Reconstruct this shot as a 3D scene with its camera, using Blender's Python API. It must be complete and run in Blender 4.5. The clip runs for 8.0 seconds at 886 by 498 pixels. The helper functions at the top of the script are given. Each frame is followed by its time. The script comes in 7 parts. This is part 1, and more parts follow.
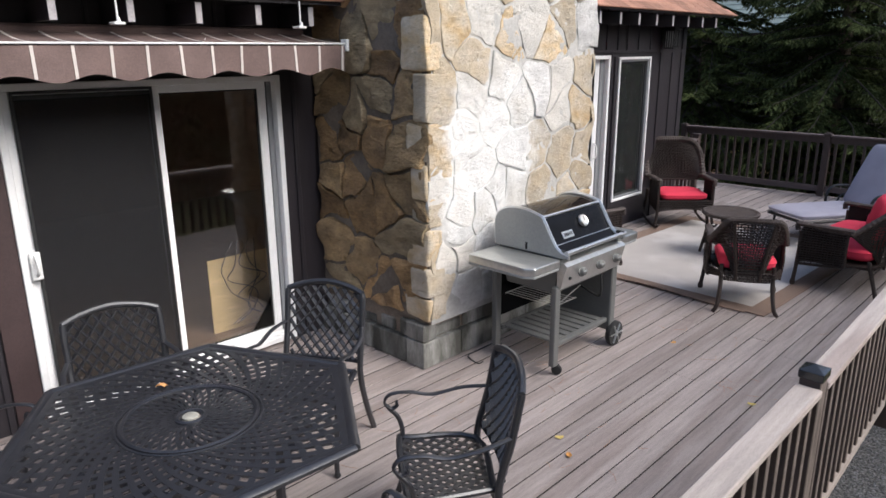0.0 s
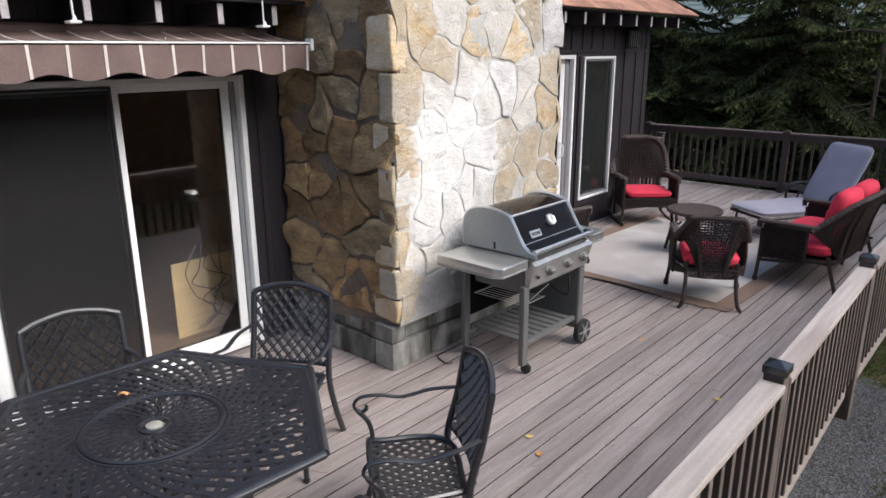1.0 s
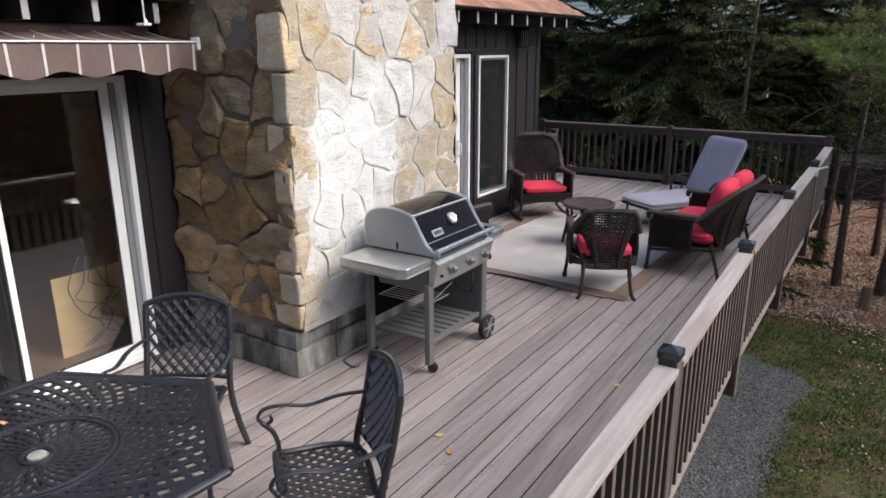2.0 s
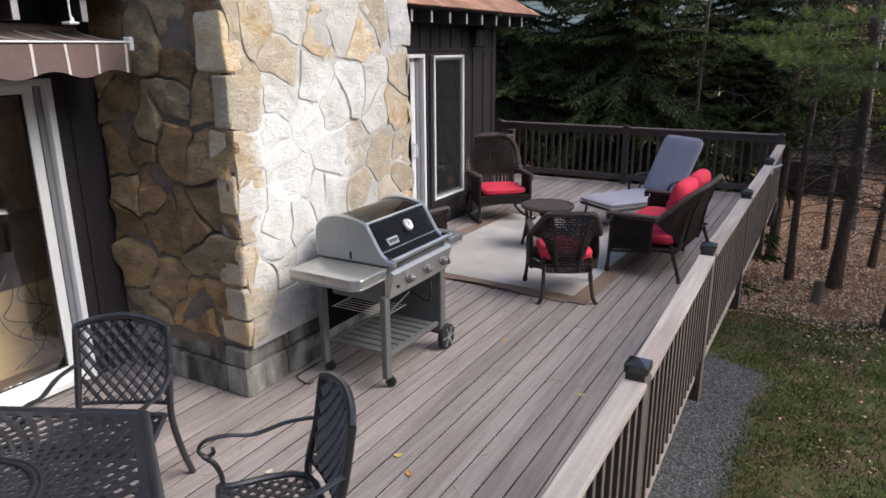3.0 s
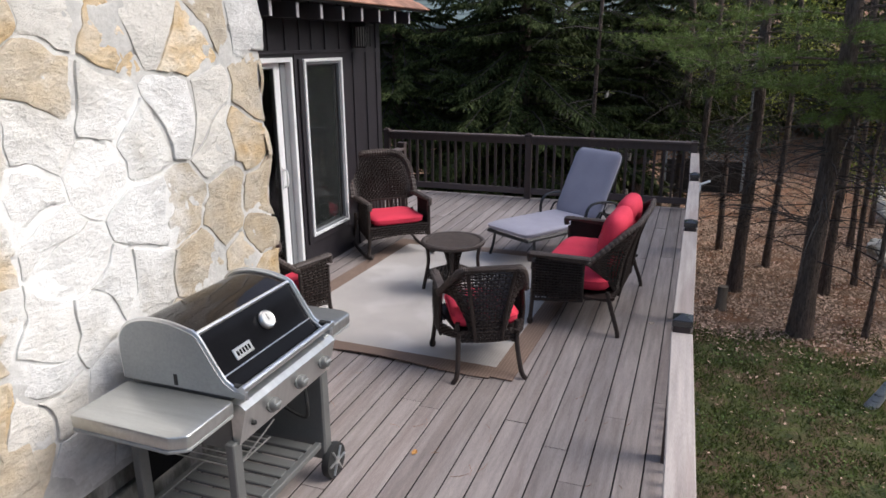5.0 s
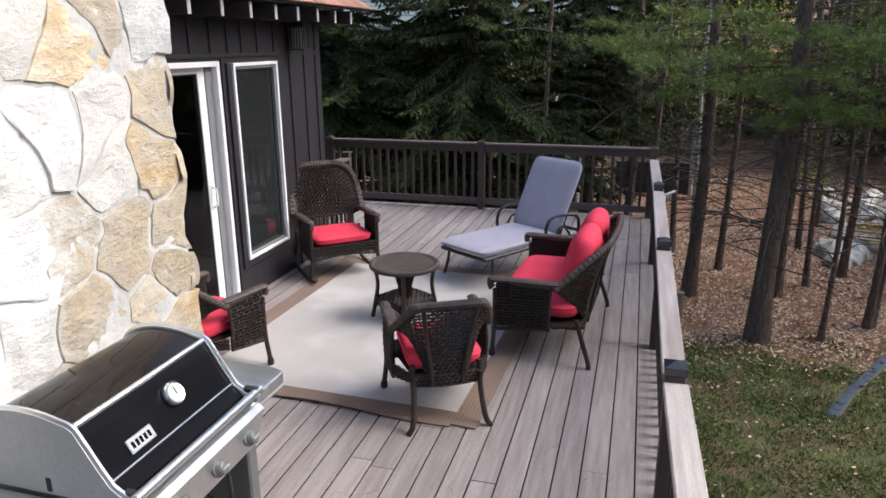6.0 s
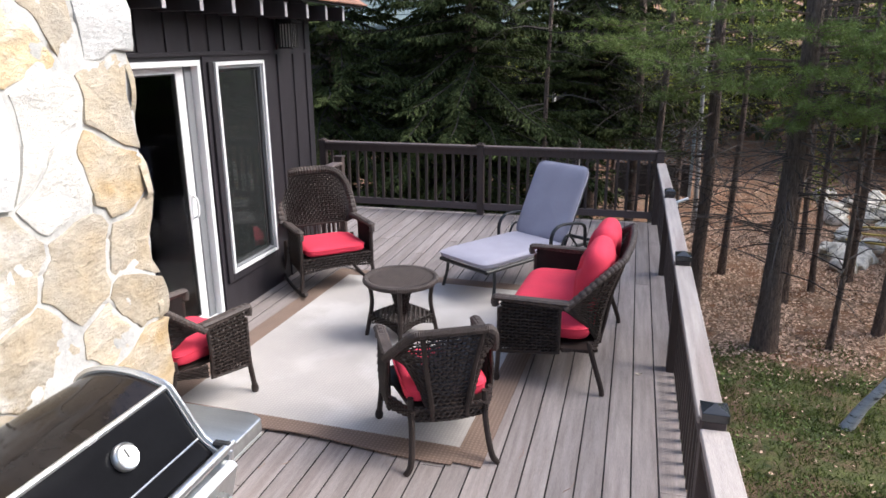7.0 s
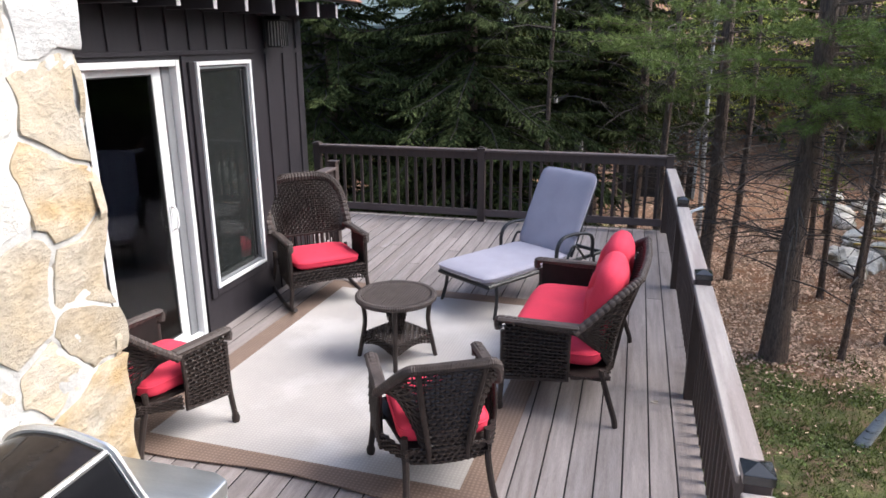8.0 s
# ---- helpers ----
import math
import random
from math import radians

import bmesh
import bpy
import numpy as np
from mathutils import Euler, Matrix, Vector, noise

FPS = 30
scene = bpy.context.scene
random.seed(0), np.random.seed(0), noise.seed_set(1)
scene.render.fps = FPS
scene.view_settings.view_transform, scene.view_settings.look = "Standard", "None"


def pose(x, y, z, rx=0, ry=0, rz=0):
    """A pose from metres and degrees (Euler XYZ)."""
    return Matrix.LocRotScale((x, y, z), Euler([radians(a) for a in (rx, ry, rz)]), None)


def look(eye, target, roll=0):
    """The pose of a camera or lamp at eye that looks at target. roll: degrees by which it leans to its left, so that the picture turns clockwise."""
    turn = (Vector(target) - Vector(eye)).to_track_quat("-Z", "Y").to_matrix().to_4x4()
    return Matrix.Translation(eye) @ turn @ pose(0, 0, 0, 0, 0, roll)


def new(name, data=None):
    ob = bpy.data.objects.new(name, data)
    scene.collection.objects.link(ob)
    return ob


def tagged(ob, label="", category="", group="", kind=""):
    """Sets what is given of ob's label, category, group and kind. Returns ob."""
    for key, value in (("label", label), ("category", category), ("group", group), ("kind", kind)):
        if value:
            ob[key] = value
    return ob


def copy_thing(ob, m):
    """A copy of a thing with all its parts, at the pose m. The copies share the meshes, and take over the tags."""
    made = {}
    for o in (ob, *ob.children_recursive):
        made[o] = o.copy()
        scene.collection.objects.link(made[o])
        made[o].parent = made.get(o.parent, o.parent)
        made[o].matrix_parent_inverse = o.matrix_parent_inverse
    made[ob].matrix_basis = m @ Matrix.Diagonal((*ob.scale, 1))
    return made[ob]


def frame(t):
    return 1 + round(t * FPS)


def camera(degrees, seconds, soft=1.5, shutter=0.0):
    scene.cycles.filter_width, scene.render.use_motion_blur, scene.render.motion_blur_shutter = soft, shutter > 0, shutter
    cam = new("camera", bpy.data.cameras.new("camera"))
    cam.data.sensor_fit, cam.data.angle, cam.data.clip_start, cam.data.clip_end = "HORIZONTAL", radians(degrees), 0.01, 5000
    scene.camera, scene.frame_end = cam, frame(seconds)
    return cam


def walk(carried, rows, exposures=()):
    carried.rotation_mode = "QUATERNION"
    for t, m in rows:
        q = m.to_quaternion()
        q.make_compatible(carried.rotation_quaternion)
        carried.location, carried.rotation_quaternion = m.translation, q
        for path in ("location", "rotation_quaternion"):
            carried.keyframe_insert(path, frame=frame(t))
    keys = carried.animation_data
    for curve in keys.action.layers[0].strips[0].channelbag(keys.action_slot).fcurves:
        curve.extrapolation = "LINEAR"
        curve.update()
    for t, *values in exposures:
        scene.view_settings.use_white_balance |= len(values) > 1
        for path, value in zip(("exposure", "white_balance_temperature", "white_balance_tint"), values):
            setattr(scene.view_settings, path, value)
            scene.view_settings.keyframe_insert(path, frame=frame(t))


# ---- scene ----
cam = camera(65.2, 8.0, soft=1.6)
PATH = [
    (0, (0.221, 0.333, 2.211), (-1.117, 1.714, 1.661), -0.4),
    (0.5, (0.212, 0.345, 2.218), (-1.115, 1.735, 1.664), -0.4),
    (1, (0.209, 0.349, 2.218), (-1.062, 1.791, 1.664), -0.3),
    (1.5, (0.201, 0.362, 2.227), (-0.953, 1.896, 1.668), -0.2),
    (2.8, (0.139, 0.48, 2.209), (-0.818, 2.146, 1.653), -0.4),
    (3, (0.104, 0.563, 2.219), (-0.845, 2.232, 1.66), -0.4),
    (3.5, (-0.061, 0.85, 2.231), (-0.959, 2.547, 1.672), -0.4),
    (4, (-0.261, 1.225, 2.238), (-1.08, 2.961, 1.677), -0.4),
    (4.5, (-0.458, 1.609, 2.255), (-1.196, 3.38, 1.691), -0.4),
    (4.7, (-0.522, 1.754, 2.267), (-1.23, 3.536, 1.699), -0.4),
    (6, (-0.826, 2.548, 2.27), (-1.347, 4.394, 1.702), -0.4),
    (6.5, (-0.904, 2.768, 2.263), (-1.413, 4.617, 1.696), -0.4),
    (7, (-0.972, 2.957, 2.252), (-1.48, 4.806, 1.684), -0.4),
    (7.5, (-1.02, 3.148, 2.249), (-1.527, 4.997, 1.68), -0.3),
    (8, (-1.073, 3.355, 2.246), (-1.58, 5.204, 1.677), -0.3),
]
EXPOSURES = [(0, 0.58, 6330, 10), (1.5, 0.56, 6350, 10), (3.5, 0.5, 6380, 10), (4.7, 0.52, 6350, 10), (6, 0.94, 6330, 10), (8, 1.3, 6300, 10)]
walk(cam, [(t, look(eye, target, roll)) for t, eye, target, roll in PATH], EXPOSURES)

# ---- sky and sun ----
SUN_AZ, SUN_EL = 74.0, 43.0  # degrees from +y towards +x, and above the horizon
world = bpy.data.worlds.new("world")
scene.world = world
world.use_nodes = True
sky = world.node_tree.nodes.new("ShaderNodeTexSky")
sky.sky_type, sky.sun_disc = "NISHITA", False
sky.sun_elevation, sky.sun_rotation = radians(SUN_EL), radians(SUN_AZ)
sky.air_density, sky.dust_density = 1.0, 3.0
background = world.node_tree.nodes["Background"]
background.inputs["Strength"].default_value = 0.15
world.node_tree.links.new(sky.outputs[0], background.inputs["Color"])
sun_data = bpy.data.lights.new("sun", "SUN")
sun_data.energy, sun_data.angle, sun_data.color = 3.0, radians(44.0), (1.0, 0.97, 0.93)
sun = new("sun", sun_data)
to_sun = Vector((math.sin(radians(SUN_AZ)) * math.cos(radians(SUN_EL)), math.cos(radians(SUN_AZ)) * math.cos(radians(SUN_EL)), math.sin(radians(SUN_EL))))
sun.matrix_world = look(to_sun * 40, (0, 0, 0))


# ---- materials ----
def material(name, colour, rough=0.7, metal=0.0, noise_scale=8.0, spread=0.25, fine=90.0, bump=0.15, bump_scale=0.01,
             stretch=(1, 1, 1), vary=0.0, second=None, second_scale=2.0, second_cover=0.5, coat=0.0, island=False, detail=4.0, soft=0.12):
    """A procedural surface: base colour with two scales of variation, an optional second colour in patches, and relief."""
    m = bpy.data.materials.new(name)
    m.use_nodes = True
    nt = m.node_tree
    bsdf = nt.nodes["Principled BSDF"]
    bsdf.inputs["Roughness"].default_value, bsdf.inputs["Metallic"].default_value = rough, metal
    bsdf.inputs["Coat Weight"].default_value = coat
    node, link = nt.nodes.new, nt.links.new
    coord = node("ShaderNodeTexCoord")
    mapping = node("ShaderNodeMapping")
    mapping.inputs["Scale"].default_value = stretch
    link(coord.outputs["Object"], mapping.inputs["Vector"])
    big, small = node("ShaderNodeTexNoise"), node("ShaderNodeTexNoise")
    for tex, sc, octaves in ((big, noise_scale, 5.0), (small, fine, detail)):
        tex.noise_dimensions = "4D"
        tex.inputs["Scale"].default_value, tex.inputs["Detail"].default_value = sc, octaves
        link(mapping.outputs[0], tex.inputs["Vector"])
    if island:
        rnd = node("ShaderNodeNewGeometry").outputs["Random Per Island"]
    else:
        rnd = node("ShaderNodeObjectInfo").outputs["Random"]
    seed = node("ShaderNodeMath")
    seed.operation = "MULTIPLY"
    seed.inputs[1].default_value = 37.0
    link(rnd, seed.inputs[0])
    for tex in (big, small):
        link(seed.outputs[0], tex.inputs["W"])
    # brightness factor 1 +- spread
    mix = node("ShaderNodeMath")
    mix.operation = "ADD"
    link(big.outputs["Fac"], mix.inputs[0])
    link(small.outputs["Fac"], mix.inputs[1])
    ramp = node("ShaderNodeMapRange")
    ramp.inputs["From Min"].default_value, ramp.inputs["From Max"].default_value = 0.65, 1.35
    ramp.inputs["To Min"].default_value, ramp.inputs["To Max"].default_value = 1 - spread, 1 + spread
    link(mix.outputs[0], ramp.inputs["Value"])
    var = node("ShaderNodeMapRange")
    var.inputs["To Min"].default_value, var.inputs["To Max"].default_value = 1 - vary, 1 + vary
    link(rnd, var.inputs["Value"])
    both = node("ShaderNodeMath")
    both.operation = "MULTIPLY"
    link(ramp.outputs[0], both.inputs[0])
    link(var.outputs[0], both.inputs[1])
    colour_in = node("ShaderNodeRGB")
    colour_in.outputs[0].default_value = (*colour, 1)
    base = colour_in.outputs[0]
    if second:
        patch = node("ShaderNodeTexNoise")
        patch.inputs["Scale"].default_value, patch.inputs["Detail"].default_value = second_scale, 6.0
        link(mapping.outputs[0], patch.inputs["Vector"])
        edge = node("ShaderNodeMapRange")
        edge.inputs["From Min"].default_value, edge.inputs["From Max"].default_value = 0.66 - soft / 2 - 0.3 * second_cover, 0.66 + soft / 2 - 0.3 * second_cover
        link(patch.outputs["Fac"], edge.inputs["Value"])
        blend = node("ShaderNodeMix")
        blend.data_type = "RGBA"
        link(edge.outputs[0], blend.inputs[0])
        link(base, blend.inputs[6])
        blend.inputs[7].default_value = (*second, 1)
        base = blend.outputs[2]
    scale = node("ShaderNodeVectorMath")
    scale.operation = "SCALE"
    link(base, scale.inputs[0])
    link(both.outputs[0], scale.inputs["Scale"])
    link(scale.outputs[0], bsdf.inputs["Base Color"])
    small.inputs["Roughness"].default_value = 0.5 + 0.02 * detail
    if bump:
        relief = node("ShaderNodeBump")
        relief.inputs["Strength"].default_value, relief.inputs["Distance"].default_value = bump, bump_scale
        link(mix.outputs[0], relief.inputs["Height"])
        link(relief.outputs[0], bsdf.inputs["Normal"])
    return m


def sunlit_lime_bloom(m, y=4.2, z=1.48, wide=0.6, high=0.66):
    """White lime stain and a painted pool of sun on the chimney front's middle, with a ragged soft edge."""
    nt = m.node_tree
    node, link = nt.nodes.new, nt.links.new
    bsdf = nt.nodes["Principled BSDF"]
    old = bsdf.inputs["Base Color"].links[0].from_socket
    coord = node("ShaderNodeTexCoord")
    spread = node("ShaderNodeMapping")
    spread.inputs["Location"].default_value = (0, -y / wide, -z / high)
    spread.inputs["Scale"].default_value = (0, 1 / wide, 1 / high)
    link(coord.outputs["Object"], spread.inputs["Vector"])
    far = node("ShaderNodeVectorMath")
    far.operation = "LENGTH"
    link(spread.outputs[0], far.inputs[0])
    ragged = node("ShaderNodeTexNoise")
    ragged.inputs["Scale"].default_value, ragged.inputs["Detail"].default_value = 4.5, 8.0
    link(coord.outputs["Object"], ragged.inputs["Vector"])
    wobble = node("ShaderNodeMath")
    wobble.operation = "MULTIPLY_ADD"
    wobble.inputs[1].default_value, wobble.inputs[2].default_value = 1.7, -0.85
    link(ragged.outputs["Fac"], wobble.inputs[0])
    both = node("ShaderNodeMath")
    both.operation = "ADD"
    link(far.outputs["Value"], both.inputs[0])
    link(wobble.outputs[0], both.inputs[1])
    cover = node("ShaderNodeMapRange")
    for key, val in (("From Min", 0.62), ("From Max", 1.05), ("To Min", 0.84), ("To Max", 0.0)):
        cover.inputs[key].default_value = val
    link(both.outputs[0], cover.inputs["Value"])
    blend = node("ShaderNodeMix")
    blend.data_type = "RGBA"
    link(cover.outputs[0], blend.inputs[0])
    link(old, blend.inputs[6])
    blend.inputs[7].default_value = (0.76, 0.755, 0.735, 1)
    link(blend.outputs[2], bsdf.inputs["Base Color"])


def glass(name, tint=(1, 1, 1), rough=0.0, ior=1.7):
    """A thin pane: clear to look through, mirror-like by its Fresnel."""
    m = bpy.data.materials.new(name)
    m.use_nodes = True
    nt = m.node_tree
    nt.nodes.remove(nt.nodes["Principled BSDF"])
    clear, gloss, mix, fres = (nt.nodes.new("ShaderNode" + n) for n in ("BsdfTransparent", "BsdfGlossy", "MixShader", "Fresnel"))
    clear.inputs["Color"].default_value = (*tint, 1)
    gloss.inputs["Roughness"].default_value = rough
    fres.inputs["IOR"].default_value = ior
    nt.links.new(fres.outputs[0], mix.inputs[0])
    nt.links.new(clear.outputs[0], mix.inputs[1])
    nt.links.new(gloss.outputs[0], mix.inputs[2])
    nt.links.new(mix.outputs[0], nt.nodes["Material Output"].inputs["Surface"])
    return m



M = {
    "deck": material("weathered_deck_wood", (0.285, 0.243, 0.229), 0.75, noise_scale=3, spread=0.34, fine=40, bump=0.45, bump_scale=0.004, stretch=(11, 0.8, 11), vary=0.13, second=(0.235, 0.195, 0.182), second_scale=0.6, second_cover=0.4),
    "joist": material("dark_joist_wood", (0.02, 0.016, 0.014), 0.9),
    "stain": material("dark_brown_stain", (0.052, 0.036, 0.032), 0.6, noise_scale=6, spread=0.3, fine=60, bump=0.3, bump_scale=0.003, stretch=(6, 6, 1), vary=0.2),
    # faded stain, lightened further for the sun on the outer faces
    "bleached": material("sunlit_faded_stain", (0.13, 0.105, 0.093), 0.75, noise_scale=5, spread=0.35, fine=60, bump=0.3, bump_scale=0.003, stretch=(6, 6, 1), vary=0.2, second=(0.075, 0.055, 0.048), second_scale=2, second_cover=0.4),
    "cap_board": material("weathered_rail_cap", (0.37, 0.325, 0.3), 0.75, noise_scale=3, spread=0.3, fine=50, bump=0.4, bump_scale=0.004, stretch=(12, 0.7, 12), vary=0.1, second=(0.29, 0.24, 0.22), second_scale=0.9, second_cover=0.4),
    "back_cap": material("stained_rail_cap", (0.11, 0.083, 0.078), 0.7, noise_scale=4, spread=0.3, fine=50, bump=0.3, bump_scale=0.003, stretch=(0.7, 10, 10)),
    "fascia": material("fascia_board", (0.33, 0.285, 0.26), 0.8, noise_scale=4, spread=0.35, fine=50, bump=0.3, bump_scale=0.003, stretch=(8, 0.7, 8)),
    "siding": material("black_brown_siding", (0.024, 0.0205, 0.0245), 0.5, noise_scale=5, spread=0.3, fine=70, bump=0.3, bump_scale=0.002, stretch=(5, 5, 0.8)),
    "vinyl": material("white_vinyl", (0.78, 0.78, 0.78), 0.4, noise_scale=3, spread=0.06, fine=40, bump=0.05, bump_scale=0.002),
    "vinyl_grey": material("grey_vinyl_liner", (0.2, 0.205, 0.215), 0.45, noise_scale=3, spread=0.1, fine=40, bump=0.05, bump_scale=0.002),
    "gasket": material("black_gasket", (0.02, 0.02, 0.02), 0.6, bump=0),
    "mortar": material("grey_mortar", (0.44, 0.43, 0.41), 0.95, noise_scale=4, spread=0.22, fine=40, bump=0.5, bump_scale=0.015, second=(0.56, 0.55, 0.53), second_scale=1.7, second_cover=0.5, detail=8),
    # mortar of the unlit chimney side, its shade put into the colour
    "mortar_dark": material("shade_darkened_mortar", (0.185, 0.15, 0.12), 0.95, noise_scale=5, spread=0.4, fine=40, bump=0.8, bump_scale=0.015, detail=8),
    "stone_cream": material("cream_stone", (0.46, 0.41, 0.335), 0.85, noise_scale=8, spread=0.24, fine=34, bump=0.6, stretch=(1, 1, 1.5), bump_scale=0.03, vary=0.12, second=(0.43, 0.335, 0.21), second_scale=4, second_cover=0.3, detail=9, soft=0.4),
    "stone_tan": material("tan_stone", (0.52, 0.37, 0.195), 0.85, noise_scale=8, spread=0.26, fine=34, bump=0.6, stretch=(1, 1, 1.5), bump_scale=0.035, vary=0.15, second=(0.61, 0.55, 0.45), second_scale=5, second_cover=0.45, detail=9, soft=0.4),
    # whitened stones, also holding part of the sun patch in their colour
    "stone_white": material("whitened_stone", (0.55, 0.53, 0.49), 0.85, noise_scale=8, spread=0.15, fine=34, bump=0.6, stretch=(1, 1, 1.5), bump_scale=0.03, vary=0.06, second=(0.65, 0.62, 0.57), second_scale=4, second_cover=0.3, detail=9, soft=0.4),
    "stone_grey": material("grey_stone", (0.48, 0.475, 0.46), 0.85, noise_scale=8, spread=0.26, fine=34, bump=0.6, stretch=(1, 1, 1.5), bump_scale=0.03, vary=0.15, second=(0.61, 0.6, 0.585), second_scale=4, second_cover=0.5, detail=9, soft=0.4),
    # ochre and brown side stones, darkened to carry that face's shade too
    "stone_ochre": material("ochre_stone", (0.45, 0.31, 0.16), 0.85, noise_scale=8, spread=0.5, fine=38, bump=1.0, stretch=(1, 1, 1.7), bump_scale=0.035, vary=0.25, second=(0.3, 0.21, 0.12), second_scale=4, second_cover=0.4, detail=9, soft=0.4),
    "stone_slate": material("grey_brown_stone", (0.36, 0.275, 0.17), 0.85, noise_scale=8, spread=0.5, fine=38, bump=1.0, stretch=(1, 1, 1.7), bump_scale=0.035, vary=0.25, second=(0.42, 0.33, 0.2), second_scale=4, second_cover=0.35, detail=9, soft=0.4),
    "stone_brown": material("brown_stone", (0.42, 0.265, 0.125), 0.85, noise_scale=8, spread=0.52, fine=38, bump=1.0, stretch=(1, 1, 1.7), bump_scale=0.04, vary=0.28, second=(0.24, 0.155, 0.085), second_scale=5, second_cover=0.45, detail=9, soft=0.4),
    "block": material("concrete_block", (0.3, 0.295, 0.275), 0.95, noise_scale=4, spread=0.4, fine=40, bump=0.5, bump_scale=0.008, second=(0.09, 0.088, 0.075), second_scale=3.0, second_cover=0.62, vary=0.3, detail=8, stretch=(2.2, 2.2, 0.7), soft=0.22),
    "shingle": material("brown_shingle", (0.3, 0.155, 0.105), 0.9, noise_scale=9, spread=0.35, fine=120, bump=0.5, bump_scale=0.005, vary=0.3),
    "rafter": material("pale_rafter", (0.34, 0.32, 0.33), 0.8, noise_scale=9, spread=0.3),
    "canvas": material("brown_awning_canvas", (0.135, 0.092, 0.084), 0.85, noise_scale=4, spread=0.4, fine=200, bump=0.2, bump_scale=0.002),
    "canvas_stripe": material("pale_awning_stripe", (0.55, 0.5, 0.47), 0.85, noise_scale=6, spread=0.15),
    "white_metal": material("white_painted_metal", (0.75, 0.75, 0.74), 0.4, bump=0),
    "black_metal": material("black_metal", (0.015, 0.015, 0.016), 0.4, noise_scale=20, spread=0.2, bump=0.1),
    "cap_metal": material("black_glazed_cap", (0.016, 0.017, 0.019), 0.22, noise_scale=20, spread=0.2, bump=0.05, coat=0.5),
    "lamp_glass": material("frosted_lamp_glass", (0.42, 0.42, 0.4), 0.3, noise_scale=15, spread=0.2, bump=0.1),
    "glass": glass("window_glass"),
    "clear_glass": glass("clear_door_glass", ior=1.5),
    "coated_glass": glass("coated_window_glass", ior=2.3),
    "panelling": material("brown_wood_panelling", (0.42, 0.25, 0.17), 0.5, noise_scale=4, spread=0.3, fine=50, bump=0.2, bump_scale=0.003, stretch=(8, 8, 0.7)),
    # translucent grey that imitates the haze of reflections on the tall window
    "reflection_veil": material("grey_reflection_veil", (0.07, 0.077, 0.075), 0.7, noise_scale=2, spread=0.15, fine=300, bump=0),
    "screen_glass": material("insect_screen", (0.022, 0.022, 0.024), 0.6, noise_scale=2, spread=0.15, fine=300, bump=0),
    "room_wall": material("wood_panelled_room_wall", (0.42, 0.29, 0.21), 0.8),
    "room_floor": material("room_floor", (0.2, 0.13, 0.085), 0.5, noise_scale=4, stretch=(1, 8, 1)),
    "plywood": material("plywood_panel", (0.68, 0.5, 0.25), 0.7, noise_scale=3, spread=0.2, stretch=(1, 1, 6)),
    "cable": material("dark_cable", (0.06, 0.055, 0.05), 0.5, bump=0),
}
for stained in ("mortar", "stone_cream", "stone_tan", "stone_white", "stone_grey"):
    sunlit_lime_bloom(M[stained])
for net, cover in (("screen_glass", 0.55), ("reflection_veil", 0.13)):
    M[net].node_tree.nodes["Principled BSDF"].inputs["Alpha"].default_value = cover
    M[net].node_tree.nodes["Principled BSDF"].inputs["Specular IOR Level"].default_value = 0.1


